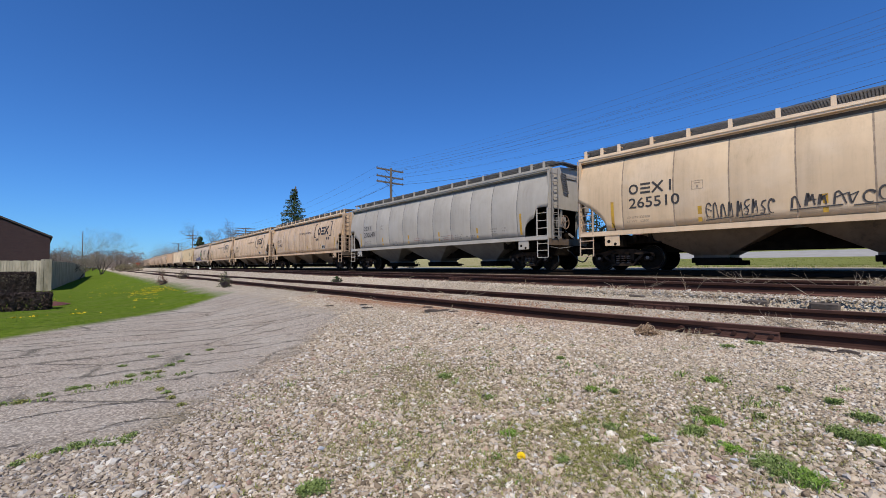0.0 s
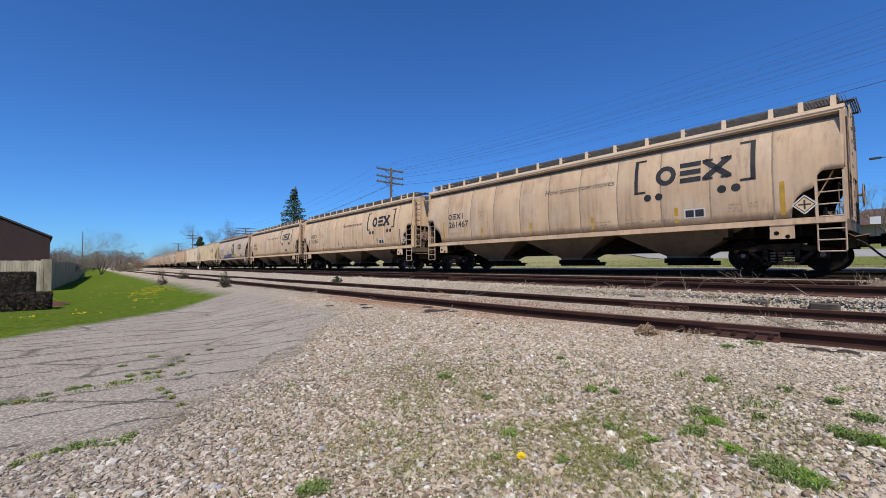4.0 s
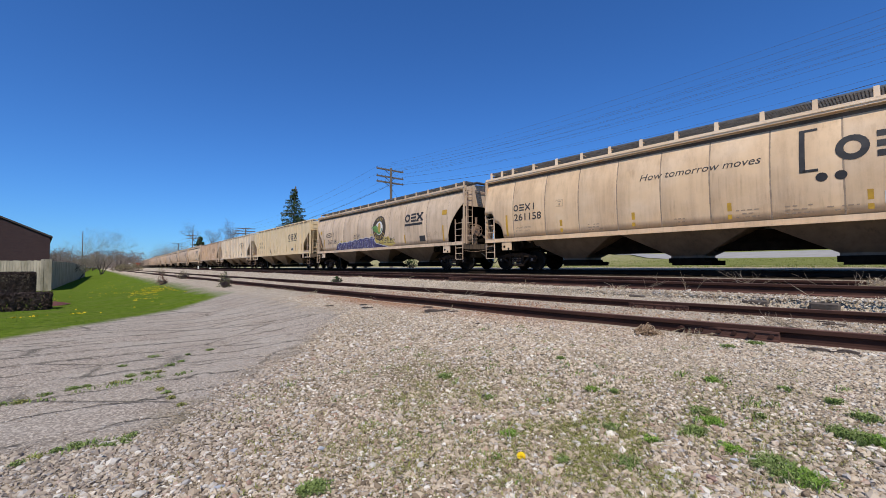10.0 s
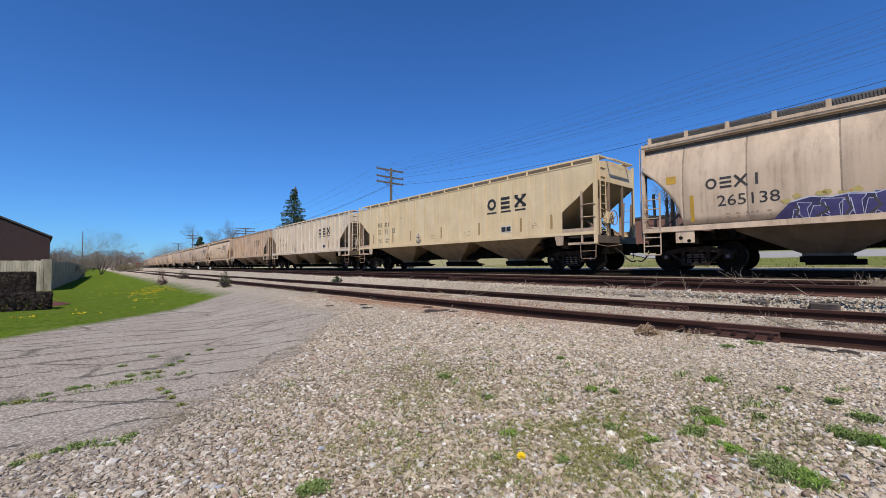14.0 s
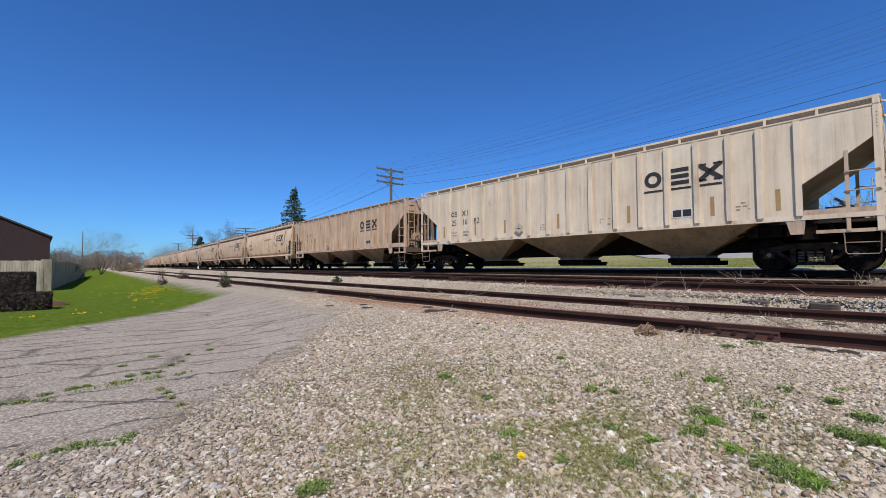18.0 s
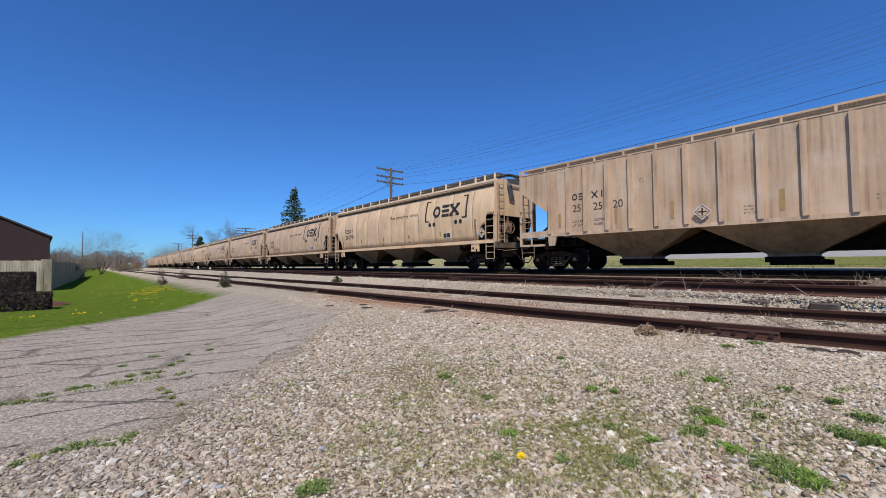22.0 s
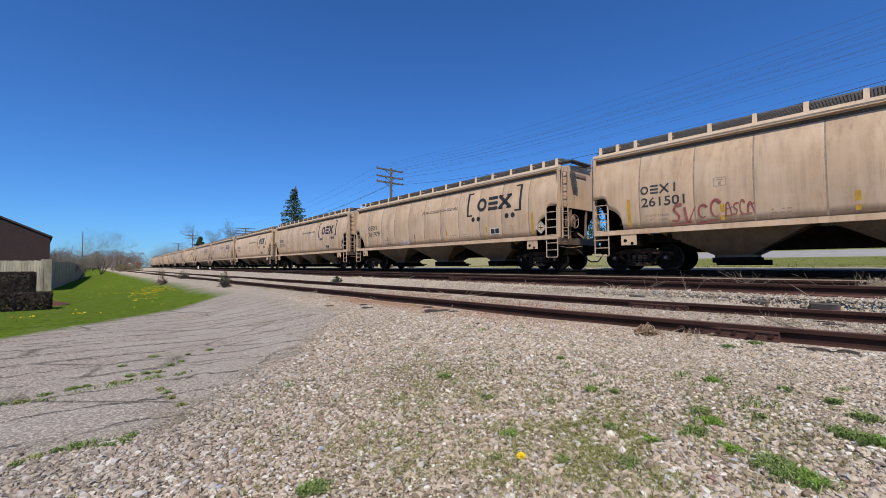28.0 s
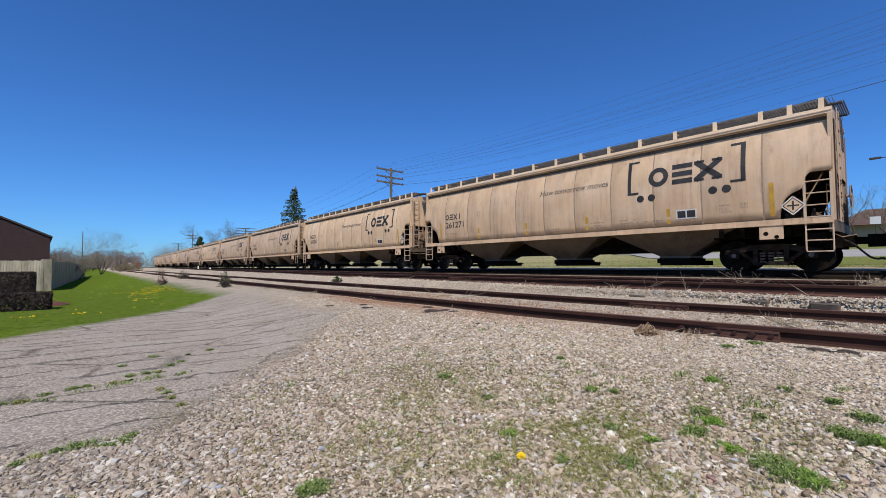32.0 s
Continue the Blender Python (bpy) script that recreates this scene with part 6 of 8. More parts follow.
def quads(name, centers, sizes, material, parent=None, seed=1, flat=0.0, tall=1.0, label=""):
    """Many small leaves: one bent quad at each centre."""
    rng = np.random.default_rng(seed)
    c = np.array(centers, float).reshape(-1, 3)
    n = len(c)
    s = np.broadcast_to(np.array(sizes, float), (n,))
    u = rng.normal(size=(n, 3))
    u[:, 2] *= 1 - flat
    u /= np.linalg.norm(u, axis=1)[:, None]
    w = rng.normal(size=(n, 3))
    w -= (w * u).sum(1)[:, None] * u
    w /= np.linalg.norm(w, axis=1)[:, None]
    a = u * s[:, None]
    b = w * (s * tall * 0.5)[:, None]
    v = np.stack([c - a, c + b, c + a, c - b], 1).reshape(-1, 3)
    f = np.arange(n * 4).reshape(-1, 4)
    me = bpy.data.meshes.new(name)
    me.from_pydata(v.tolist(), [], f.tolist())
    return link(name, me, material, parent, label)


def blades(name, roots, heights, material, seed=1, parent=None, wide=0.006, lean=0.5, label=""):
    """Grass blades: a thin tapering triangle pair from each root."""
    rng = np.random.default_rng(seed)
    c = np.array(roots, float).reshape(-1, 3)
    n = len(c)
    h = np.broadcast_to(np.array(heights, float), (n,)) * rng.uniform(0.6, 1.2, n)
    a = rng.uniform(0, 6.28, n)
    d = np.stack([np.cos(a), np.sin(a), np.zeros(n)], 1)
    s = np.stack([-np.sin(a), np.cos(a), np.zeros(n)], 1) * (wide * rng.uniform(0.6, 1.3, n))[:, None]
    k = rng.uniform(0.1, 1.0, n)[:, None] * lean
    up = np.array([0, 0, 1.0])
    mid = c + up * (h * 0.6)[:, None] + d * k * (h * 0.4)[:, None]
    tip = c + up * (h * (1 - 0.25 * k[:, 0]))[:, None] + d * k * h[:, None]
    v = np.stack([c - s, c + s, mid + s * 0.8, mid - s * 0.8, tip], 1).reshape(-1, 3)
    b = (np.arange(n) * 5)[:, None]
    quad = (b + np.array([[0, 1, 2, 3]])).tolist()
    tri = (b + np.array([[3, 2, 4]])).tolist()
    me = bpy.data.meshes.new(name)
    me.from_pydata(v.tolist(), [], quad + tri)
    return link(name, me, material, parent, label)


def grow(bm, base, direction, length, radius, depth, r, tips, spread=0.6, up=0.25):
    """A limb and, from its end and side, smaller limbs."""
    p, d = Vector(base), Vector(direction).normalized()
    n = 3
    for k in range(n):
        q = p + d * (length / n)
        ra, rb = radius * (1 - 0.45 * k / n), radius * (1 - 0.45 * (k + 1) / n)
        bar(bm, p, q, ra, 6 if depth > 2 else 4 if depth > 0 else 3, rb)
        p = q
        d = (d + Vector((r.uniform(-1, 1), r.uniform(-1, 1), r.uniform(-0.6, 1) * up)) * 0.22).normalized()
        if depth and k:
            side = (d + Vector((r.uniform(-1, 1), r.uniform(-1, 1), r.uniform(-0.3, 0.8))) * spread * 1.4).normalized()
            grow(bm, p, side, length * r.uniform(0.5, 0.75), rb * 0.55, depth - 1, r, tips, spread, up)
    if depth:
        for _ in range(2):
            side = (d + Vector((r.uniform(-1, 1), r.uniform(-1, 1), r.uniform(-0.3, 0.6))) * spread).normalized()
            grow(bm, p, side, length * r.uniform(0.6, 0.85), radius * 0.5, depth - 1, r, tips, spread, up)
    tips.append(p)


def bare_tree(name, x, y, z, height, seed, label, spread=0.6, stems=1, buds=0.05, depth=4, material=None, leaf=None, count=3):
    tree = empty(name, pose(x, y, z), label, "tree" if "tree" in name else "shrub")
    r = random.Random(seed)
    bm, tips = bmesh.new(), []
    for k in range(stems):
        a = r.uniform(0, 6.28)
        lean = 0.1 if stems == 1 else 0.55
        grow(bm, (0.12 * math.cos(a) * (stems > 1), 0.12 * math.sin(a) * (stems > 1), -0.1), (lean * math.cos(a), lean * math.sin(a), 1), height * 0.36, height * 0.02 / math.sqrt(stems), depth, r, tips, spread)
    part("trunk", bm, material or BARK, tree)
    if buds:
        c = [t + Vector((r.gauss(0, 0.12), r.gauss(0, 0.12), r.gauss(0, 0.12))) * height * 0.12 for t in tips for _ in range(count)]
        quads("bud_haze", c, buds, leaf or BUD, tree, seed)
    return tree


def conifer(name, x, y, z, height, radius, seed, label, material, lean_top=0.0, clump=0.16, start=0.12, gaps=0.0):
    tree = empty(name, pose(x, y, z), label, "tree")
    r = random.Random(seed)
    bm = bmesh.new()
    bar(bm, (0, 0, -0.2), (0, 0, height * 0.96), height * 0.018, 8, 0.02)
    cs = []
    levels = int(height * 2.6)
    for k in range(levels):
        f = k / levels
        zc = height * (start + (1 - start) * f)
        rad = radius * (1 - f) ** 0.8 * r.uniform(0.75, 1.15) + 0.12
        for _ in range(7):
            if r.random() < gaps:
                continue
            a = r.uniform(0, 6.28)
            rr = rad * r.uniform(0.6, 1.1)
            tip = Vector((rr * math.cos(a), rr * math.sin(a), zc - 0.18 * rr + r.uniform(-0.1, 0.1)))
            bar(bm, (0, 0, zc), tip, 0.018, 3, 0.006)
            for q in range(int(5 + rr * 7)):
                s = r.uniform(0.25, 1.05)
                cs.append((tip.x * s + r.gauss(0, 0.1), tip.y * s + r.gauss(0, 0.1), zc + (tip.z - zc) * s + r.gauss(0, 0.09) - 0.05))
    part("trunk", bm, BARK, tree)
    quads("crown", cs, clump, material, tree, seed, tall=0.7)
    return tree


def bush(name, x, y, z, rx, ry, h, seed, label, material, leaves=900, size=0.035, twigs=40, boxy=False, category="shrub"):
    ob = empty(name, pose(x, y, z), label, category)
    r = random.Random(seed)
    bm = bmesh.new()
    for _ in range(twigs):
        a, k = r.uniform(0, 6.28), math.sqrt(r.random())
        px, py = (r.uniform(-rx, rx), r.uniform(-ry, ry)) if boxy else (rx * k * math.cos(a), ry * k * math.sin(a))
        top = h * (r.uniform(0.75, 1.0) if boxy else r.uniform(0.4, 1.0) * math.sqrt(max(0.05, 1 - k * k * 0.8)))
        bx, by = (px * 0.9, py * 0.9) if boxy else (px * 0.25, py * 0.25)
        m = Vector(((px + bx) / 2 + r.uniform(-0.05, 0.05), (py + by) / 2 + r.uniform(-0.05, 0.05), top * 0.5))
        bar(bm, (bx, by, -0.03), m, 0.012, 4, 0.008)
        bar(bm, m, (px, py, top), 0.008, 4, 0.003)
        for _ in range(2):
            e = m + Vector((r.uniform(-0.15, 0.15), r.uniform(-0.15, 0.15), r.uniform(0.05, 0.25))) * max(rx, h) * 1.2
            bar(bm, m, (max(-rx, min(rx, e.x)), max(-ry, min(ry, e.y)), min(e.z, h)), 0.006, 3, 0.002)
    part("brushwood", bm, material if material in (STRAW, BUSH_BROWN) else TWIG, ob)
    cs = []
    for _ in range(leaves):
        if boxy:
            p = [r.uniform(-rx, rx), r.uniform(-ry, ry), h * r.uniform(0.05, 1)]
            k = r.randrange(3)
            if r.random() < 0.75:
                if k == 2:
                    p[2] = h * r.uniform(0.93, 1.02)
                else:
                    p[k] = (rx, ry)[k] * r.choice((-1, 1)) * r.uniform(0.93, 1.03)
        else:
            a, e, k = r.uniform(0, 6.28), r.uniform(-0.1, 1.5), r.uniform(0.5, 1.05)
            p = [rx * k * math.cos(a) * math.cos(e), ry * k * math.sin(a) * math.cos(e), h * (0.12 + 0.88 * k * max(0, math.sin(e)))]
        cs.append(p)
    quads("leaves", cs, size, material, ob, seed)
    return ob


# lawn edge hedges, mulch
def gz(x, y):
    return ground_z(x, y)


bush("tall_hedge", -24.75, -3.1, gz(-24.7, -3) - 0.02, 0.55, 1.55, 1.1, 3, "tall clipped hedge with bare brown twigs on the lawn", HEDGE_LEAF, 21000, 0.035, 420, True, "hedge")
bush("low_hedge", -11.8, -1.48, gz(-11.8, -1.48) - 0.02, 0.4, 0.98, 0.36, 4, "low dark clipped hedge on the lawn", HEDGE_LEAF, 9000, 0.026, 160, True, "hedge")
MULCH = worn("red_brown_mulch", (0.17, 0.05, 0.032), (0.07, 0.028, 0.02), 12, 0.95, fine=80, bump=0.8)
bm = bmesh.new()
ring = [bm.verts.new((-13.9 + 0.6 * math.cos(a) * (1 + 0.1 * math.sin(3 * a)), -0.5 + 0.27 * math.sin(a) * (1 + 0.15 * math.sin(5 * a)), gz(-13.9, -0.5) + 0.03)) for a in [2 * math.pi * k / 18 for k in range(18)]]
mid = bm.verts.new((-13.9, -0.5, gz(-13.9, -0.5) + 0.1))
for k in range(18):
    bm.faces.new((mid, ring[k], ring[(k + 1) % 18]))
tagged(part("mulch_bed", bm, MULCH, None, "red-brown bark mulch bed at the hedge's foot"), category="mulch")

for x, y, rx, h, s, lab in ((-11.68, 2.77, 0.19, 0.42, 11, "small ragged evergreen shrub in the trackside gravel"), (-18.1, 2.2, 0.2, 0.38, 12, "small brownish shrub at the lawn's edge"),
                            (-20.87, 3.3, 0.3, 0.42, 13, "small dry shrub beside the siding"), (-33.6, 4.0, 0.35, 0.45, 14, "low dark scrub beside the siding"),
                            (-10.4, 5.25, 0.16, 0.2, 15, "tiny green bush between the siding tracks"), (-62.0, 3.6, 1.1, 0.9, 16, "dark scrub at the far lawn's edge"), (-70.0, 5.2, 1.2, 1.0, 17, "dark scrub at the far lawn's edge")):
    bush("shrub", x, y, gz(x, y) - 0.02, rx, rx, h, s, lab, PINE if s == 15 else SHRUB_LEAF if s == 11 else RED_SCRUB if s == 12 else SCRUB, 420 if s > 15 else 150, 0.026 if s < 16 else 0.09, 40)

# bare shrubs and trees at the end of the lawn and behind the building
PALE_TWIG = worn("pale_grey_brown_twigs", (0.17, 0.135, 0.1), (0.1, 0.08, 0.06), 3, 0.95)
bare_tree("shrub_tree", -77.5, 2.0, gz(-77.5, 2.0), 6.6, 21, "broad spreading bare shrub tree with pale spring buds", 0.95, 3, 0.03, 5, PALE_TWIG, BUD, 1)
for x, y, h, s in ((-57.0, -1.2, 4.3, 24), (-60.0, -0.4, 3.2, 25)):
    bare_tree("shrub_tree", x, y, gz(x, y), h, s, "thin bare shrub tree beside the brick building", 0.8, 3, 0.02, 4, PALE_TWIG, BUD, 1)
for x, y, h, s in ((-129.0, 27.0, 12.5, 26), (-113.0, 27.5, 11.0, 27)):
    bare_tree("bare_tree", x, y, 0.2, h, s, "tall bare tree behind the railway line", 0.6, 1, 0.06, 5, TWIG, FAR_WOOD, 2)

# far wood at the end of the line: many thin crowns
r = random.Random(77)
bm, cs = bmesh.new(), []
for k in range(250):
    x = -r.uniform(165, 330)
    lim = y_main(x) - 7
    y = r.uniform(-60, lim) if k < 170 else y_main(x) + r.uniform(10, 60)
    h = r.uniform(3.0, 5.6) * (1 + abs(x) / 420) if k < 170 else r.uniform(6.5, 10.0)
    for j in range(4):
        a = r.uniform(0, 6.28)
        top = Vector((x + h * 0.25 * math.cos(a), y + h * 0.25 * math.sin(a), h * r.uniform(0.7, 1)))
        bar(bm, (x, y, -0.6), top, 0.07, 3, 0.02)
    for j in range(440):
        a, q = r.uniform(0, 6.28), math.sqrt(r.random())
        cs.append((x + h * 0.42 * q * math.cos(a), y + h * 0.42 * q * math.sin(a), h * (0.12 + 0.9 * r.random() * math.sqrt(1.02 - q * q))))
for k in range(90):
    x = -r.uniform(250, 460)
    y = y_main(x) + r.uniform(5, 45)
    h = r.uniform(11.0, 18.0)
    for j in range(420):
        a, q = r.uniform(0, 6.28), math.sqrt(r.random())
        cs.append((x + h * 0.4 * q * math.cos(a), y + h * 0.4 * q * math.sin(a), h * (0.05 + 0.95 * r.random() * math.sqrt(1.02 - q * q))))
tagged(part("far_wood_stems", bm, TWIG, None, "thin bare stems of the far wood"), category="trees", kind="stuff")
tagged(quads("far_wood", cs, 0.24, FAR_WOOD, None, 8, label="grey-brown leafless wood along the far horizon"), category="trees", kind="stuff")

def spruce(x, y, z, height, radius, seed, label):
    """A tall spruce: whorls of drooping limbs hung with needle sprays, thin near the crooked top."""
    tree = empty("spruce", pose(x, y, z), label, "tree")
    r = random.Random(seed)
    bm, cs = bmesh.new(), []
    tube(bm, [(0, 0, -0.3), (0, 0, height * 0.5), (0.1, 0, height * 0.86), (0.3, 0.2, height * 0.93), (0.1, 0.3, height)], 0.16, 6)
    level = height * 0.1
    while level < height * 0.97:
        f = level / height
        reach = radius * (1 - f) ** 0.85 + 0.35
        for _ in range(7):
            a, l = r.uniform(0, 6.28), reach * r.uniform(0.6, 1.12)
            pts = [Vector((l * q * math.cos(a), l * q * math.sin(a), level - l * (0.34 * q - 0.2 * q * q) + r.uniform(-0.05, 0.05))) for q in (0, 0.35, 0.7, 1.0)]
            tube(bm, pts, 0.035, 3)
            for k in range(int(14 + 20 * l)):
                q = r.uniform(0.12, 1.03) ** 0.8
                side = r.gauss(0, 0.16) * l * (1.1 - q)
                cs.append((l * q * math.cos(a) - side * math.sin(a), l * q * math.sin(a) + side * math.cos(a), level - l * (0.34 * q - 0.2 * q * q) - abs(r.gauss(0, 0.32))))
        level += height * 0.026 * r.uniform(0.75, 1.35)
    part("trunk", bm, BARK, tree)
    quads("crown", cs, 0.21, SPRUCE, tree, seed, tall=0.55)
    tip = [(r.gauss(0.2, 0.35), r.gauss(0.2, 0.35), height * r.uniform(0.88, 0.98)) for _ in range(130)]
    quads("cones", tip, 0.14, CONE, tree, seed + 1, tall=0.6, label="brown cones hanging in the top")
    return tree


SPRUCE = leaf_mat("grey_green_spruce_needles", (0.03, 0.058, 0.028), (0.1, 0.145, 0.07))
CONE = leaf_mat("brown_cones", (0.1, 0.06, 0.035), (0.17, 0.11, 0.065))
spruce(-104.0, 40.5, 0.3, 21.0, 7.8, 31, "tall dark spruce with a crooked brown top behind the train")
conifer("pine", -168.0, 31.5, 0.2, 11.5, 4.2, 44, "round dark green pine far behind the line", PINE, clump=0.5)
conifer("pine", -9.4, 42.0, 1.9, 6.3, 2.7, 32, "bushy dark green pine on the grassy bank", PINE, clump=0.13)
conifer("pine", -22.4, 42.0, 1.9, 6.6, 1.6, 33, "slim dark green pine on the grassy bank", PINE, clump=0.13)
conifer("pine", -26.0, 47.0, 2.4, 4.2, 1.7, 36, "low dark green pine on the grassy bank", PINE, clump=0.13)
for x, y, h, s in ((-15.3, 45.0, 9.0, 34), (-17.2, 47.0, 8.0, 35), (-2.6, 49.0, 5.2, 37), (-0.9, 50.0, 5.0, 38), (-4.6, 52.0, 4.6, 39)):
    bare_tree("bare_tree", x, y, gz(x, y) - 0.1, h, s, "young bare tree with a few buds on the bank", 0.6, 1 if h > 7 else 3, 0.05, 4 if h > 7 else 3, BARK, BUD, 2)
for x, y, rx, h, s in ((-38.0, 19.6, 0.7, 0.9, 41), (-33.5, 19.8, 0.5, 0.7, 42), (-27.0, 20.2, 0.8, 0.8, 43)):
    bush("shrub", x, y, gz(x, y), rx, rx, h, s, "dark green shrub behind the main track", PINE, 500, 0.05, 40)

# ------------------------------------------------------------------ grass, weeds, dandelions
r = random.Random(9)
roots = []
while len(roots) < 40000:
    x = -7.2 - 24 * r.random() ** 1.8
    y = r.uniform(-4.5, 3.4)
    if in_lawn(x, y):
        roots.append((x, y, gz(x, y) - 0.005))
tagged(blades("lawn_grass", roots, 0.012, GRASS, 3, wide=0.006, label="short bright green lawn grass"), category="grass", kind="stuff")
cs = []
CLUSTERS = ((-14.9, 1.4, 0.7, 0.22, 6), (-15.8, 1.75, 0.9, 0.2, 6), (-14.6, 1.95, 0.8, 0.16, 5), (-17.8, 1.1, 1.2, 0.3, 3), (-12.6, 1.1, 0.6, 0.2, 2), (-8.75, 0.06, 0.09, 0.1, 1), (-8.0, 0.12, 0.08, 0.1, 0.5), (-8.85, -0.69, 0.08, 0.12, 0.7), (-30.0, 1.2, 4.0, 0.6, 3))
while len(cs) < 780:
    if r.random() < 0.86:
        k = r.choices(CLUSTERS, [c[4] for c in CLUSTERS])[0]
        x, y = r.gauss(k[0], k[2]), r.gauss(k[1], k[3])
    else:
        x, y = -8.2 - 14 * r.random(), r.uniform(-1.5, 2.3)
    if in_lawn(x - 0.3, y + 0.2):
        for _ in range(3):
            cs.append((x + r.gauss(0, 0.02), y + r.gauss(0, 0.02), gz(x, y) + 0.035))
tagged(quads("dandelion_flowers", cs, 0.013, DANDELION, None, 5, 0.9, 1.6, "yellow dandelions scattered on the lawn"), category="flowers", kind="stuff")
roots = []
for k in range(3000):
    x = -1.25 + r.gauss(0, 0.85)
    y = 1.5 + r.gauss(0, 0.55)
    if k % 3 == 0:
        x, y = -0.78 + r.gauss(0, 0.22), 1.5 + r.gauss(0, 0.2)
    if noise.noise(Vector((x * 1.6, y * 1.6, 4))) + 0.8 * noise.noise(Vector((x * 6, y * 6, 2))) < 0.02:
        continue
    if in_asphalt(x, y) or y > 2.9 or math.hypot(x, y) < 1.0:
        continue
    for _ in range(16):
        px, py = x + r.gauss(0, 0.03), y + r.gauss(0, 0.03)
        roots.append((px, py, gz(px, py)))
tagged(blades("moss_tufts", roots, 0.017, WEED_MOSS, 6, wide=0.0016, lean=2.2, label="thin yellow-green moss and grass among stones"), category="weeds", kind="stuff")
roots = []
for k in range(420):
    x, y = -1.1 + r.gauss(0, 0.8), 1.6 + r.gauss(0, 0.5)
    if in_asphalt(x, y) or y > 3.0 or math.hypot(x, y) < 1.0:
        continue
    a0 = r.uniform(0, 6.28)
    for _ in range(7):
        s = r.uniform(0, 0.12)
        roots.append((x + s * math.cos(a0) + r.gauss(0, 0.02), y + s * math.sin(a0) + r.gauss(0, 0.02), gz(x, y) + 0.012))
tagged(blades("dry_grass_litter", roots, 0.035, STRAW, 7, wide=0.0012, lean=2.6, label="dry straw litter lying on the stones"), category="dry grass", kind="stuff")


def weed_clump(x, y, size, seed, label, material, n=130, h=0.05):
    ob = empty("weed_clump", pose(x, y, gz(x, y)), label, "weed", "weeds in the gravel")
    q = random.Random(seed)
    pts = []
    for _ in range(n):
        a, k = q.uniform(0, 6.28), q.random() ** 0.9 * (0.75 + 0.5 * noise.noise(Vector((seed * 3.1, q.uniform(0, 3), 0))))
        k *= 1 + 0.45 * math.sin(3 * a + seed) * math.sin(2 * a + 2 * seed)
        pts.append((size * k * math.cos(a), size * k * math.sin(a), -0.004))
    blades("foliage", pts + [(px * 0.9 + 0.004, py * 0.9, pz) for px, py, pz in pts], h * 0.8, material, seed, ob, wide=0.0019, lean=1.4)
    quads("leaves", [(px, py, q.uniform(0.008, h * 0.6)) for px, py, _ in pts[: n // 2]], 0.0052, material, ob, seed, 0.5, 1.3)
    return ob


FRESH = "fresh green weed clump growing in the gravel"
CRACK = "green weeds growing in an asphalt crack"
for k, (x, y, s) in enumerate(((-0.67, 2.35, 0.032), (-0.4, 2.4, 0.029), (-0.23, 2.37, 0.037), (-0.61, 2.0, 0.05), (-0.55, 1.93, 0.054), (-0.58, 1.83, 0.052), (-0.84, 1.67, 0.038), (-0.68, 1.46, 0.058), (-0.45, 1.76, 0.044), (-0.42, 2.08, 0.025), (-0.32, 1.76, 0.07), (-0.27, 1.71, 0.085), (-0.24, 1.72, 0.075), (-0.36, 1.71, 0.029), (-0.19, 2.1, 0.061), (-0.13, 2.09, 0.07), (-0.09, 2.1, 0.056), (-0.13, 2.28, 0.054), (-0.75, 2.96, 0.039), (-0.66, 3.15, 0.05), (-1.09, 1.95, 0.041), (-0.99, 1.99, 0.026), (-1.86, 1.65, 0.052), (-1.45, 1.58, 0.029), (-1.13, 1.36, 0.039), (-1.45, 2.24, 0.028), (-1.29, 0.58, 0.056), (-1.29, 0.54, 0.032), (-0.68, 1.66, 0.034), (-0.85, 1.32, 0.031))):
    weed_clump(x, y, s * 1.1, 100 + k, FRESH, WEED_GREEN if k % 4 else WEED_BRIGHT, int(60 + 2600 * s), 0.024 + 0.18 * s)
for k, (x, y, s) in enumerate(((-3.18, -0.33, 0.07), (-3.17, -0.24, 0.05), (-3.25, -0.14, 0.045), (-3.3, -0.03, 0.055), (-3.31, 0.03, 0.04), (-3.29, 0.16, 0.035), (-3.42, 0.25, 0.05), (-3.43, 0.34, 0.05), (-3.41, 0.41, 0.04), (-3.59, 0.5, 0.05), (-3.68, 0.58, 0.03), (-3.79, 0.23, 0.035), (-4.04, 0.44, 0.055), (-4.03, 0.84, 0.04), (-3.93, 0.66, 0.03),
                               (-2.93, 0.36, 0.04), (-2.83, 0.38, 0.035), (-2.7, 0.38, 0.025), (-2.52, 0.4, 0.03), (-2.16, 0.09, 0.055), (-2.15, 0.14, 0.065), (-2.2, 0.17, 0.045), (-2.24, 0.0, 0.04), (-2.23, -0.06, 0.035), (-2.2, -0.12, 0.035), (-2.18, -0.17, 0.03))):
    weed_clump(x, y, s, 140 + k, CRACK, WEED_MOSS if k in (1, 5, 8, 15, 17, 18, 24) else WEED_GREEN, int(30 + 900 * s), 0.024)

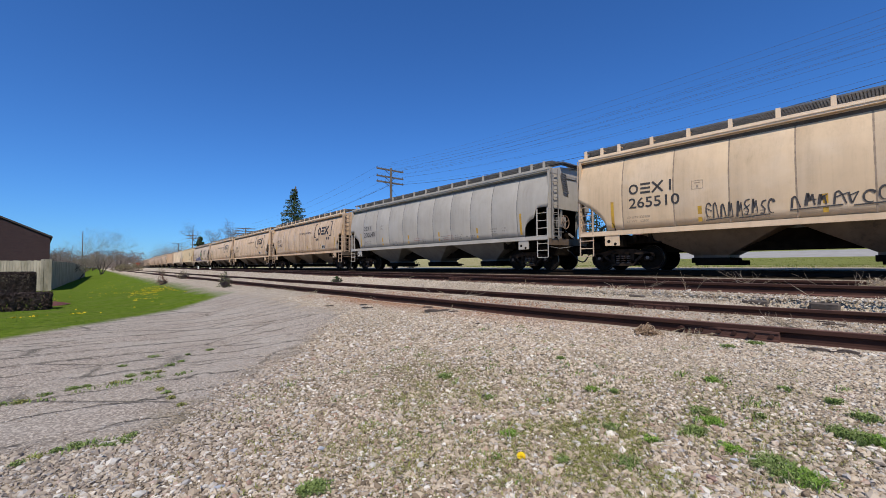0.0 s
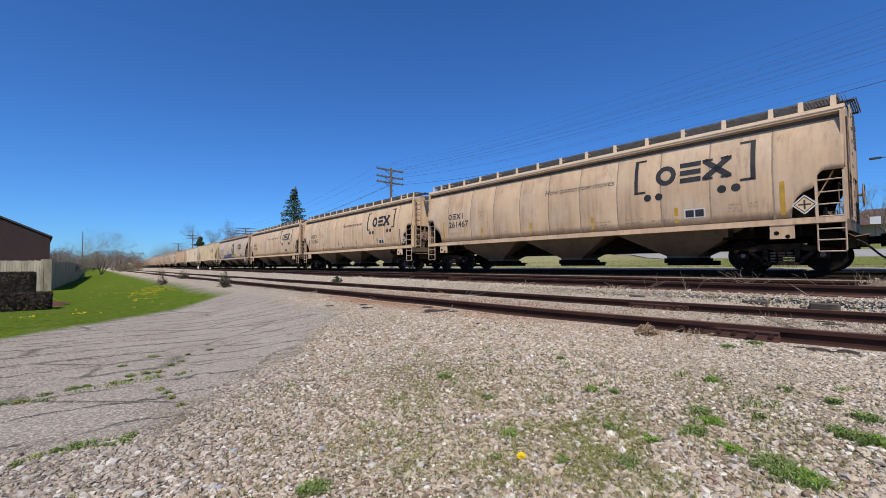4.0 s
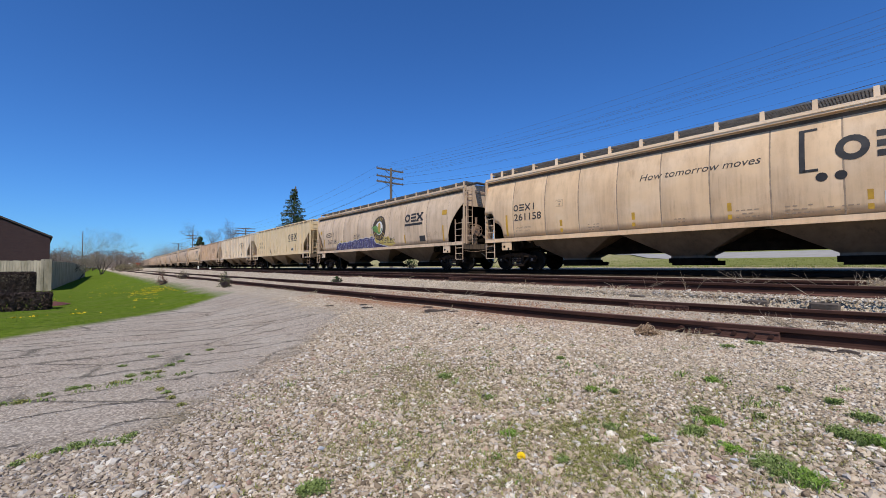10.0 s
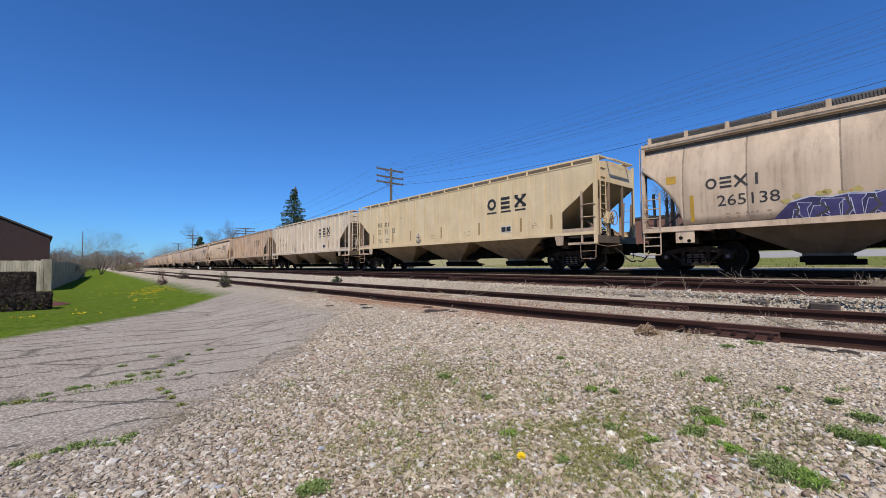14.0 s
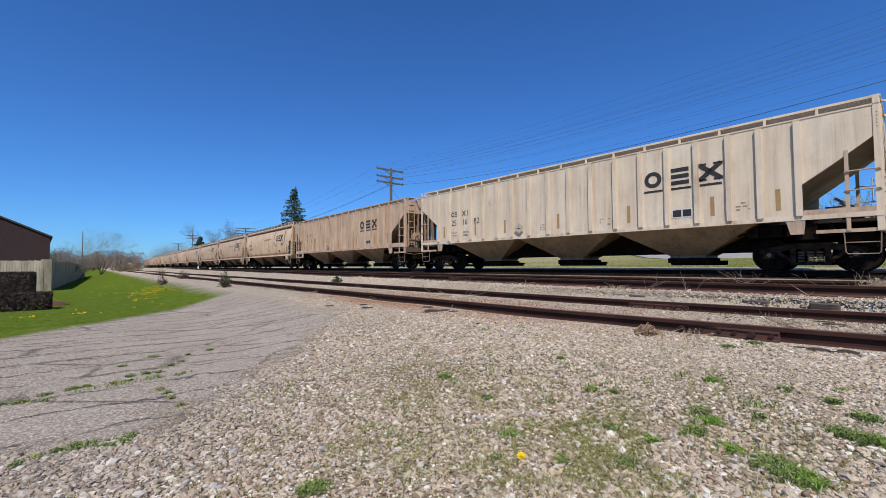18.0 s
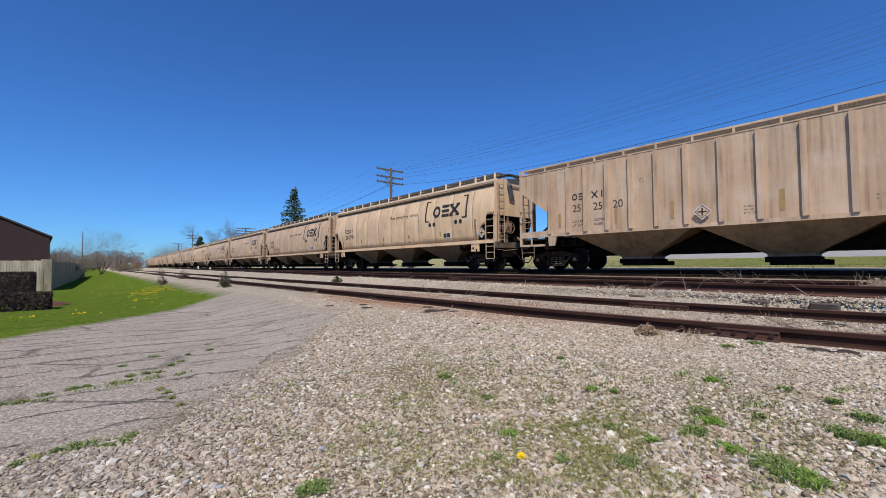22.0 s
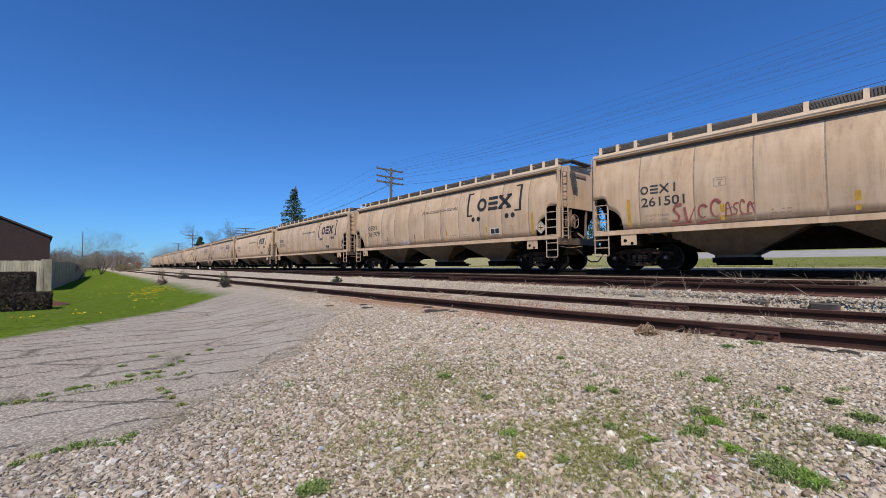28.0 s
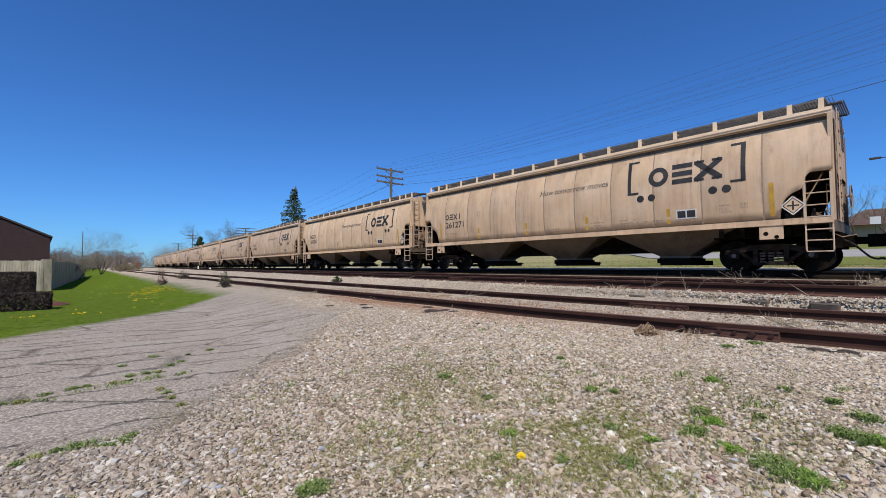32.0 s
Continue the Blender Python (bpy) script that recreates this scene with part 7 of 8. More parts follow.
roots = []
for k in range(70):
    x, y = r.uniform(-2.6, -0.2), r.uniform(0.95, 2.75)
    if in_asphalt(x, y) or math.hypot(x, y) < 1.1:
        continue
    s = r.uniform(0.012, 0.035)
    for _ in range(int(s * 900)):
        px, py = x + r.gauss(0, s), y + r.gauss(0, s)
        roots.append((px, py, gz(px, py)))
for k in range(24):
    y = r.uniform(-0.42, 0.55)
    x = -3.2 - 0.08 * math.sin(4 * y) + r.gauss(0, 0.025)
    if k > 18:
        x, y = -2.25 + 0.1 * r.random(), r.uniform(-0.3, 0.1)
    for _ in range(14):
        px, py = x + r.gauss(0, 0.015), y + r.gauss(0, 0.03)
        roots.append((px, py, gz(px, py)))
tagged(blades("small_weeds", roots, 0.02, WEED_GREEN, 16, wide=0.0032, lean=1.5, label="tiny green weeds sprouting between the stones"), category="weeds", kind="stuff")

# the dandelion in the foreground and a few marked stones
dand = empty("dandelion", pose(-0.98, 1.24, gz(-0.98, 1.24) - 0.012, 28, 0, 40), "single yellow dandelion flower in the gravel", "flower")
bm = bmesh.new()
bar(bm, (0, 0, 0), (0.002, 0, 0.028), 0.0016, 5)
part("stem", bm, WEED_GREEN, dand)
bm = bmesh.new()
for ringk in range(6):
    for k in range(22):
        a = 2 * math.pi * (k + 0.5 * ringk) / 22
        rr, lift = 0.0185 - 0.0027 * ringk, 0.12 + 0.28 * ringk
        d = Vector((math.cos(a), math.sin(a), lift)).normalized()
        side = Vector((-math.sin(a), math.cos(a), 0)) * 0.0021
        o = Vector((0.002, 0, 0.028))
        bm.faces.new([bm.verts.new(q) for q in (o - side * 0.4, o + d * rr * 0.75 - side, o + d * rr, o + d * rr * 0.75 + side, o + side * 0.4)])
part("petals", bm, DANDELION, dand)


def rock(x, y, size, material, seed, label):
    bm = bmesh.new()
    q = random.Random(seed)
    bmesh.ops.create_icosphere(bm, subdivisions=1, radius=size * 0.72)
    for v in bm.verts:
        v.co = Vector((v.co.x * 1.2, v.co.y * 0.85, v.co.z * 0.5)) * (1 + 0.3 * noise.noise(v.co * (1.6 / size) + Vector((seed, 0, 0))))
    ob = part("stone", bm, material, None, label)
    ob.matrix_basis = pose(x, y, gz(x, y) + size * 0.12, q.uniform(-12, 12), q.uniform(-12, 12), q.uniform(0, 180))
    tagged(ob, category="stone", group="larger stones")


BLUE_STONE = worn("blue_grey_stone", (0.4, 0.41, 0.44), (0.28, 0.29, 0.32), 30, 0.85, fine=200)
PALE_STONE = worn("pale_limestone", (0.62, 0.58, 0.5), (0.48, 0.43, 0.36), 30, 0.85, fine=200)
RED_STONE = worn("reddish_stone", (0.36, 0.22, 0.17), (0.27, 0.16, 0.12), 30, 0.85, fine=200)
for k, (x, y, s) in enumerate(((-0.69, 1.7, 0.026), (-0.62, 1.72, 0.02), (-0.42, 1.7, 0.024), (-1.55, 0.72, 0.026), (-1.75, 0.45, 0.024), (-1.5, 0.35, 0.022))):
    rock(x, y, s, BLUE_STONE, 200 + k, "blue-grey crushed stone lying in the gravel")
for k, (x, y, s) in enumerate(((-2.2, 0.62, 0.022), (-2.45, 0.7, 0.018), (-1.9, 0.95, 0.022), (-1.35, 0.95, 0.024), (-0.95, 1.55, 0.022), (-0.9, 2.55, 0.022), (-1.62, 0.15, 0.03), (-1.3, 0.8, 0.028), (-0.55, 1.5, 0.024))):
    rock(x, y, s, PALE_STONE, 220 + k, "pale limestone piece lying in the gravel")
rock(-0.44, 1.54, 0.032, RED_STONE, 240, "reddish stone lying in the gravel")

# dry stalks on the sidings
q = random.Random(55)
for k in range(36):
    x = 1.2 - 13 * q.random() ** 1.2
    base = q.choice((y_near(x) + q.uniform(-1.0, -0.8), y_near(x) + q.uniform(-0.5, 0.6), y_mid(x) + q.uniform(-1.3, -0.85), y_mid(x) + q.uniform(-1.0, -0.85)))
    ob = empty("dry_weed", pose(x, base, gz(x, base)), "dry pale weed stalks standing by the rusty rail", "dry weed", "dry weeds on the sidings")
    bm = bmesh.new()
    for _ in range(q.randrange(2, 5)):
        a, l = q.uniform(0, 6.28), q.uniform(0.08, 0.3)
        d = Vector((math.cos(a), math.sin(a), q.uniform(0.05, 0.7))).normalized()
        p0 = Vector((q.gauss(0, 0.03), q.gauss(0, 0.03), 0))
        p1 = p0 + d * l * 0.6
        p2 = p1 + (d + Vector((q.uniform(-0.5, 0.5), q.uniform(-0.5, 0.5), -0.2))).normalized() * l * 0.4
        bar(bm, p0, p1, 0.003, 4, 0.0024)
        bar(bm, p1, p2, 0.0024, 4, 0.001)
    part("stalk", bm, STRAW, ob)
    if q.random() < 0.6:
        tuft = blades("dry_tuft", [(q.gauss(0, 0.06), q.gauss(0, 0.06), 0) for _ in range(46)], 0.06, STRAW, k, ob, wide=0.0018, lean=1.3)
        tagged(tuft, kind="stuff")
roots = []
for k in range(1500):
    x = 1.5 - 9.0 * q.random() ** 1.3
    y = q.choice((y_near(x) + q.uniform(-0.6, 0.6), q.uniform(y_near(x) + 0.85, y_mid(x) - 0.85), q.uniform(y_near(x) + 0.85, y_mid(x) - 0.85), y_mid(x) + q.uniform(-0.6, 0.6)))
    if noise.noise(Vector((x * 1.1, y * 1.4, 6))) < -0.05:
        continue
    for _ in range(9):
        px, py = x + q.gauss(0, 0.07), y + q.gauss(0, 0.05)
        roots.append((px, py, gz(px, py) + 0.012))
tagged(blades("dead_grass_thatch", roots, 0.032, THATCH, 71, wide=0.0018, lean=3.4, label="flattened straw of dead grass between the sidings"), category="dry grass", kind="stuff")
bush("dry_bush", -1.25, 3.02, gz(-1.25, 3.02) - 0.01, 0.08, 0.08, 0.1, 61, "small brown dry bush against the near rail", BUSH_BROWN, 60, 0.008, 60)
bush("dry_bush", -0.25, 6.9, gz(-0.25, 6.9), 0.22, 0.22, 0.15, 62, "pale dry brush between the sidings", STRAW, 160, 0.02, 90)


CHIP = worn("dark_rotten_tie_wood", (0.05, 0.036, 0.028), (0.1, 0.075, 0.058), 14, 0.95, fine=60, bump=0.6)


def tie_fragment(x, y, length, turn, seed):
    """A split splinter of an old tie, tapering at both ends."""
    q = random.Random(seed)
    bm = bmesh.new()
    w, n = length * q.uniform(0.12, 0.2), 5
    rings = []
    for k in range(n):
        f = k / (n - 1)
        e = w * (0.35 + 0.65 * math.sin(math.pi * (0.15 + 0.7 * f))) * q.uniform(0.8, 1.2)
        px, py = (f - 0.5) * length, q.uniform(-0.15, 0.15) * w
        rings.append([bm.verts.new((px, py + sy * e, max(0.0, sz) * e * 0.7 + 0.004)) for sy, sz in ((-1, 0), (-0.8, 1), (0.7, 1), (1, 0))])
    for a, b in zip(rings, rings[1:]):
        for k in range(4):
            bm.faces.new((a[k], b[k], b[(k + 1) % 4], a[(k + 1) % 4]))
    bm.faces.new(rings[0])
    bm.faces.new(rings[-1][::-1])
    bmesh.ops.recalc_face_normals(bm, faces=bm.faces)
    ob = part("tie_fragment", bm, CHIP, None, "dark splinter of a rotten tie on the gravel")
    ob.matrix_basis = pose(x, y, gz(x, y) + 0.006, 0, 0, turn)
    tagged(ob, category="wood debris", group="tie fragments")


for k, (x, y, l, a) in enumerate(((-3.7, 3.01, 0.12, 40), (-3.4, 2.85, 0.2, 55), (-3.35, 2.97, 0.11, 30), (-3.21, 2.97, 0.1, 60), (-2.56, 2.66, 0.06, 80), (-4.42, 2.64, 0.14, 45), (-5.14, 2.49, 0.12, 50), (-0.36, 3.14, 0.1, 10), (-0.28, 3.13, 0.07, 40), (-0.24, 3.17, 0.09, -10), (-0.44, 3.16, 0.06, 15), (-0.48, 4.6, 0.12, 5), (-0.41, 4.44, 0.14, 20), (-1.48, 1.57, 0.045, 120), (-1.57, 2.22, 0.03, 60), (-4.7, 2.75, 0.1, 35))):
    tie_fragment(x, y, l, a, 400 + k)

DEAD_WOOD = worn("grey_tan_dead_wood", (0.3, 0.23, 0.16), (0.2, 0.15, 0.105), 8, 0.95)


def fallen_branch(x, y, length, turn, seed):
    """A dead forked branch lying on the ballast."""
    q = random.Random(seed)
    bm = bmesh.new()

    def limb(p, d, l, rad, depth):
        pts = [p]
        for _ in range(4):
            d = (d + Vector((q.uniform(-0.3, 0.3), q.uniform(-0.3, 0.3), q.uniform(-0.12, 0.16)))).normalized()
            pts.append(pts[-1] + d * l / 4)
            pts[-1].z = max(pts[-1].z, 0.006)
            if depth and q.random() < 0.75:
                limb(pts[-1].copy(), (d + Vector((q.uniform(-0.9, 0.9), q.uniform(-0.9, 0.9), q.uniform(0, 0.6)))).normalized(), l * 0.5, rad * 0.6, depth - 1)
        tube(bm, pts, rad, 4)

    limb(Vector((0, 0, 0.02)), Vector((math.cos(turn), math.sin(turn), 0.12)), length, 0.0038, 2)
    ob = part("fallen_branch", bm, DEAD_WOOD, None, "pale dead branch lying on the siding's ballast")
    ob.matrix_basis = pose(x, y, gz(x, y) + 0.015)
    tagged(ob, category="branch", group="fallen branches")


for k, (x, y, l, a) in enumerate(((-1.3, 6.25, 0.5, 2.6), (-1.5, 6.1, 0.4, 0.4), (-1.15, 6.4, 0.4, 3.3), (-1.9, 5.1, 0.45, 1.2), (-1.7, 5.0, 0.5, 2.2), (-0.5, 6.4, 0.4, 0.3), (-0.4, 6.1, 0.45, 3.0), (-0.3, 5.9, 0.4, 1.2), (-0.15, 3.7, 0.3, 0.8), (-0.3, 3.6, 0.35, 2.4), (-2.3, 5.3, 0.4, 0.1), (-4.6, 4.4, 0.35, 0.5), (-0.3, 6.6, 0.4, 2.0), (-5.6, 4.6, 0.4, 2.8))):
    fallen_branch(x, y, l, a, 300 + k)
bush("dry_bush", -0.02, 3.9, gz(-0.02, 3.9), 0.16, 0.16, 0.16, 63, "tangle of pale dry brush beside the near rail", STRAW, 90, 0.012, 70)

# ------------------------------------------------------------------ fence and building
fn = Nodes("weathered_tan_fence_board")
fp = fn.position()
fcol = fn.mix(fn.ramp(fn.noise(fn.scaled(fp, 1.0, 1.0, 0.35), 1.6, 5, 0.65), (0.38, 0.0), (0.66, 1.0)), (0.44, 0.37, 0.27), (0.18, 0.155, 0.1))
fcol = fn.mix(fn.math("MULTIPLY", fn.tree.nodes.new("ShaderNodeObjectInfo").outputs["Random"], 0.35), fcol, (0.27, 0.24, 0.18))
fn.bump(fn.noise(fn.scaled(fp, 1.0, 1.0, 0.08), 60, 4), 0.3, 0.004)
FENCE = fn.done(fcol, 0.9, 0, 0.25)
fence = empty("fence", None, "weathered tan vertical-board fence round a yard", "fence")
board_meshes = []
for w in (0.17, 0.22):
    for k in range(3):
        bm = bmesh.new()
        top = 1.78 + 0.012 * k
        prism(bm, [(-w / 2 + 0.003, 0.0), (w / 2 - 0.003, 0.0), (w / 2 - 0.003, top - 0.02), (w / 2 - 0.02, top), (-w / 2 + 0.02, top), (-w / 2 + 0.003, top - 0.02)], -0.012, 0.012)
        bmesh.ops.recalc_face_normals(bm, faces=bm.faces)
        me = bpy.data.meshes.new("board")
        bm.to_mesh(me)
        bm.free()
        me.materials.append(FENCE)
        board_meshes.append(me)


def fence_run(a, b, w, seed, inner=-1):
    a, b = Vector(a), Vector(b)
    d = b - a
    n = int(d.length / w)
    ang = math.degrees(math.atan2(d.y, d.x))
    q = random.Random(seed)
    for k in range(n):
        p = a + d * ((k + 0.5) / n)
        ob = new("board", board_meshes[(0 if w < 0.2 else 3) + q.randrange(3)])
        ob.parent = fence
        ob.matrix_basis = pose(p.x, p.y, gz(p.x, p.y) - 0.02 + q.uniform(-0.008, 0.008), 0, 0, ang + q.uniform(-0.6, 0.6))
    for k in range(int(d.length / 2.4) + 1):
        p = a + d.normalized() * (k * 2.4)
        bm = bmesh.new()
        z = gz(p.x, p.y)
        side = d.normalized().cross(Vector((0, 0, 1))) * 0.07 * inner
        box(bm, p.x + side.x - 0.05, p.x + side.x + 0.05, p.y + side.y - 0.05, p.y + side.y + 0.05, z - 0.1, z + 1.72)
        part("post", bm, FENCE, fence)
        if k < int(d.length / 2.4):
            p2 = a + d.normalized() * min(d.length, (k + 1) * 2.4)
            for h in (0.4, 1.4):
                bm = bmesh.new()
                beam(bm, (p.x + side.x * 0.6, p.y + side.y * 0.6, gz(p.x, p.y) + h), (p2.x + side.x * 0.6, p2.y + side.y * 0.6, gz(p2.x, p2.y) + h), 0.04, 0.09)
                part("rail", bm, FENCE, fence)


fence_run((-33.4, -1.75, 0), (-40.0, -9.5, 0), 0.17, 1, 1)
fence_run((-33.4, -1.45, 0), (-79.8, 0.25, 0), 0.22, 2)
bm = bmesh.new()
for y, e in ((-1.43, 0.07), (-1.6, 0.09), (-1.77, 0.06)):
    box(bm, -33.46, -33.36 + 0.4 * (e == 0.07) * 0.2, y - e, y + e, gz(-33.4, -1.5) - 0.1, gz(-33.4, -1.5) + 1.83)
part("corner_post", bm, FENCE, fence)

BRICK_DARK = Nodes("dark_brown_brick")
v = BRICK_DARK.coords()
bt = BRICK_DARK.add("ShaderNodeTexBrick", Vector=BRICK_DARK.tree.nodes.new("ShaderNodeVectorRotate").outputs[0], Scale=4.0)
BRICK_DARK.tree.nodes.remove(BRICK_DARK.tree.nodes["Vector Rotate"])
sx, sy, sz = BRICK_DARK.split(v)
comb = BRICK_DARK.add("ShaderNodeCombineXYZ", X=BRICK_DARK.math("ADD", sx, sy), Y=sz, Z=0.0)
BRICK_DARK.set(bt, "Vector", comb.outputs[0])
for key, c in (("Color1", (0.045, 0.026, 0.025, 1)), ("Color2", (0.07, 0.038, 0.034, 1)), ("Mortar", (0.075, 0.056, 0.052, 1))):
    bt.inputs[key].default_value = c
DARK_BRICK = BRICK_DARK.done(BRICK_DARK.mix(BRICK_DARK.math("MULTIPLY", BRICK_DARK.noise(v, 0.8, 4), 0.5), bt.outputs["Color"], (0.03, 0.018, 0.019)), 0.9, 0, 0.2)
TRIM = worn("dark_brown_trim", (0.05, 0.04, 0.035), (0.08, 0.06, 0.05), 3)
GLASS_DARK = Nodes("dark_window_glass").done((0.02, 0.025, 0.03), 0.08, 0, 0.6)

hall = empty("brick_building", None, "dark brown brick building with a low gable roof", "building")
X0, X1 = -62.0, -47.6
G0 = -0.7
bm = bmesh.new()
outline = [(-2.1, G0), (-2.1, 3.3), (-5.0, 4.68), (-13.0, 4.76), (-16.0, 3.3), (-16.0, G0)]
a = [bm.verts.new((X1, y, z)) for y, z in outline]
b = [bm.verts.new((X0, y - (0.85 if y > -5 else 0.0), z)) for y, z in outline]
bm.faces.new(a)
bm.faces.new(b[::-1])
for k in range(6):
    bm.faces.new((a[k], b[k], b[(k + 1) % 6], a[(k + 1) % 6]))
bmesh.ops.recalc_face_normals(bm, faces=bm.faces)
part("wall", bm, DARK_BRICK, hall)
bm = bmesh.new()
ro = [(-1.95, 3.2), (-5.0, 4.72), (-13.0, 4.8), (-16.35, 3.2)]
for (ya, za), (yb, zb) in zip(ro, ro[1:]):
    q = [bm.verts.new((x, y - (0.85 if x < X1 and y > -5 else 0.0), z + dz)) for x in (X1 + 0.12, X0 - 0.3) for y, z in ((ya, za), (yb, zb)) for dz in (0.02, 0.16)]
    for f in ((0, 1, 3, 2), (4, 6, 7, 5), (0, 4, 5, 1), (2, 3, 7, 6), (0, 2, 6, 4), (1, 5, 7, 3)):
        bm.faces.new([q[i] for i in f])
bmesh.ops.recalc_face_normals(bm, faces=bm.faces)
part("roof", bm, TRIM, hall)
for y in (-7.2, -9.2):
    bm = bmesh.new()
    box(bm, X1 + 0.005, X1 + 0.03, y - 0.45, y + 0.45, 1.7, 2.9)
    win = part("window", bm, TRIM, hall)
    bm = bmesh.new()
    box(bm, X1 + 0.03, X1 + 0.04, y - 0.38, y + 0.38, 1.77, 2.83)
    part("pane", bm, GLASS_DARK, win)

# ------------------------------------------------------------------ poles and wires
POLE = worn("weathered_grey_pole_wood", (0.17, 0.14, 0.115), (0.1, 0.08, 0.065), 3, 0.95, fine=25)
INSUL = worn("dark_glass_insulator", (0.05, 0.06, 0.06), (0.1, 0.1, 0.09), 6, 0.3)
WIRE = worn("dark_wire", (0.06, 0.06, 0.065), (0.09, 0.09, 0.09), 3, 0.6)
ARMS = (9.38, 8.72, 8.22)


def utility_pole(x, y, top, label, arms=ARMS, half=1.45, lift=0.0):
    ob = empty("utility_pole", pose(x, y, 0.1), label, "utility pole", "poles along the line")
    bm = bmesh.new()
    bar(bm, (0, 0, -0.3), (0, 0, top), 0.16, 10, 0.105)
    part("pole", bm, POLE, ob)
    for z in arms:
        bm = bmesh.new()
        beam(bm, (-0.12, -half, z + lift), (-0.12, half, z + lift), 0.1, 0.13)
        for s in (-1, 1):
            beam(bm, (-0.16, s * 0.6, z + lift), (-0.16, 0, z + lift - 0.4), 0.02, 0.04)
        arm = part("crossarm", bm, POLE, ob)
        for k in (-0.95, -0.66, -0.36, 0.36, 0.66, 0.95):
            bm = bmesh.new()
            bar(bm, (-0.12, k * half, z + lift + 0.06), (-0.12, k * half, z + lift + 0.15), 0.026, 7, 0.02)
            part("insulator", bm, INSUL, arm)
    return ob


PX, PY = -31.05, 21.0
utility_pole(PX, PY, 9.55, "weathered wooden utility pole with three crossarms")
utility_pole(9.5, PY, 9.55, "weathered wooden utility pole with three crossarms")
utility_pole(-75.5, PY, 7.35, "shorter wooden utility pole with crossarms behind the train", (7.2, 6.75, 6.3), 1.6)
utility_pole(-123.7, 21.5, 10.4, "tall thin wooden utility pole with two crossarms", (8.8, 8.1), 1.6)
utility_pole(-145.3, 21.5, 7.8, "far wooden utility pole with crossarms", (7.6, 6.9), 1.6)


def wire(a, b, sag, rad, label="thin dark overhead wire", n=22):
    bm = bmesh.new()
    a, b = Vector(a), Vector(b)
    pts = []
    for k in range(n + 1):
        f = k / n
        p = a.lerp(b, f)
        p.z -= sag * 4 * f * (1 - f)
        pts.append(p)
    tube(bm, pts, rad, 4)
    ob = part("overhead_wire", bm, WIRE, None, label)
    tagged(ob, category="wire", group="overhead wires")


for i, z in enumerate(ARMS):
    for j, k in enumerate((-0.95, -0.66, -0.36, 0.36, 0.66, 0.95)):
        if (i, j) in ((1, 2), (2, 1), (2, 3), (2, 4), (1, 4)):
            continue
        y = PY + k * 1.45
        wire((PX, y, z + 0.3), (9.5, y, z + 0.3), 0.8 + 0.12 * ((i * 6 + j) % 3), 0.004)
        if j in (0, 5) and i < 2:
            wire((-75.5, PY + k * 1.7, 7.45 - 0.45 * i), (PX, y, z + 0.3), 0.9, 0.006)
wire((PX, PY - 0.2, 8.05), (9.5, PY - 0.2, 7.95), 1.25, 0.012, "thick dark overhead cable")
wire((-75.5, PY - 0.2, 6.5), (PX, PY - 0.2, 8.05), 0.9, 0.016, "thick dark overhead cable")
wire((PX, PY + 0.1, 7.7), (PX + 4.0, PY + 3.0, 0.6), 0.0, 0.012, "taut guy wire of the utility pole")

thin = empty("lamp_pole", pose(-93.2, -0.1, -0.4), "thin grey wooden pole behind the shrubs", "pole")
bm = bmesh.new()
bar(bm, (0, 0, -0.2), (0, 0, 7.3), 0.08, 8, 0.055)
part("pole", bm, POLE, thin)

# trackside markers and far crossing gear
WHITE_PAINT = worn("white_marker_paint", (0.75, 0.74, 0.7), (0.6, 0.58, 0.53), 5)
ORANGE = worn("faded_orange_red_paint", (0.5, 0.1, 0.035), (0.35, 0.08, 0.04), 5)
for x, y, h in ((-66.0, 12.2, 0.45), (-54.0, 11.2, 0.25)):
    bm = bmesh.new()
    box(bm, -0.08, 0.08, -0.08, 0.08, -0.1, h)
    bmesh.ops.bevel(bm, geom=bm.edges[:], offset=0.02, segments=1, affect="EDGES")
    ob = part("marker_post", bm, WHITE_PAINT, None, "short white marker post beside the track")
    ob.matrix_basis = pose(x, y, gz(x, y))
    tagged(ob, category="marker")
for x, y, m, lab in ((-186.5, 15.2, ORANGE, "orange-red equipment cabinet at the far crossing"), (-188.0, 13.2, WHITE_PAINT, "white equipment cabinet at the far crossing")):
    cab = empty("equipment_cabinet", pose(x, y, gz(x, y)), lab, "cabinet")
    bm = bmesh.new()
    box(bm, -0.6, 0.6, -0.6, 0.6, 0.35, 2.0)
    bmesh.ops.bevel(bm, geom=bm.edges[:], offset=0.05, segments=1, affect="EDGES")
    part("body", bm, m, cab)
    bm = bmesh.new()
    box(bm, -0.5, 0.5, -0.5, 0.5, -0.2, 0.36)
    part("plinth", bm, DIRTY_SHADED, cab)

# ------------------------------------------------------------------ behind the main line
TAN_WALL = worn("tan_block_wall", (0.42, 0.34, 0.24), (0.36, 0.29, 0.2), 1.0, 0.9)
RED_BRICK = worn("red_brown_brick_wall", (0.24, 0.115, 0.08), (0.17, 0.08, 0.06), 0.8, 0.9, fine=12)
DARK_ROOF = worn("brown_shingle_roof", (0.13, 0.075, 0.055), (0.09, 0.055, 0.045), 1.0, 0.95)


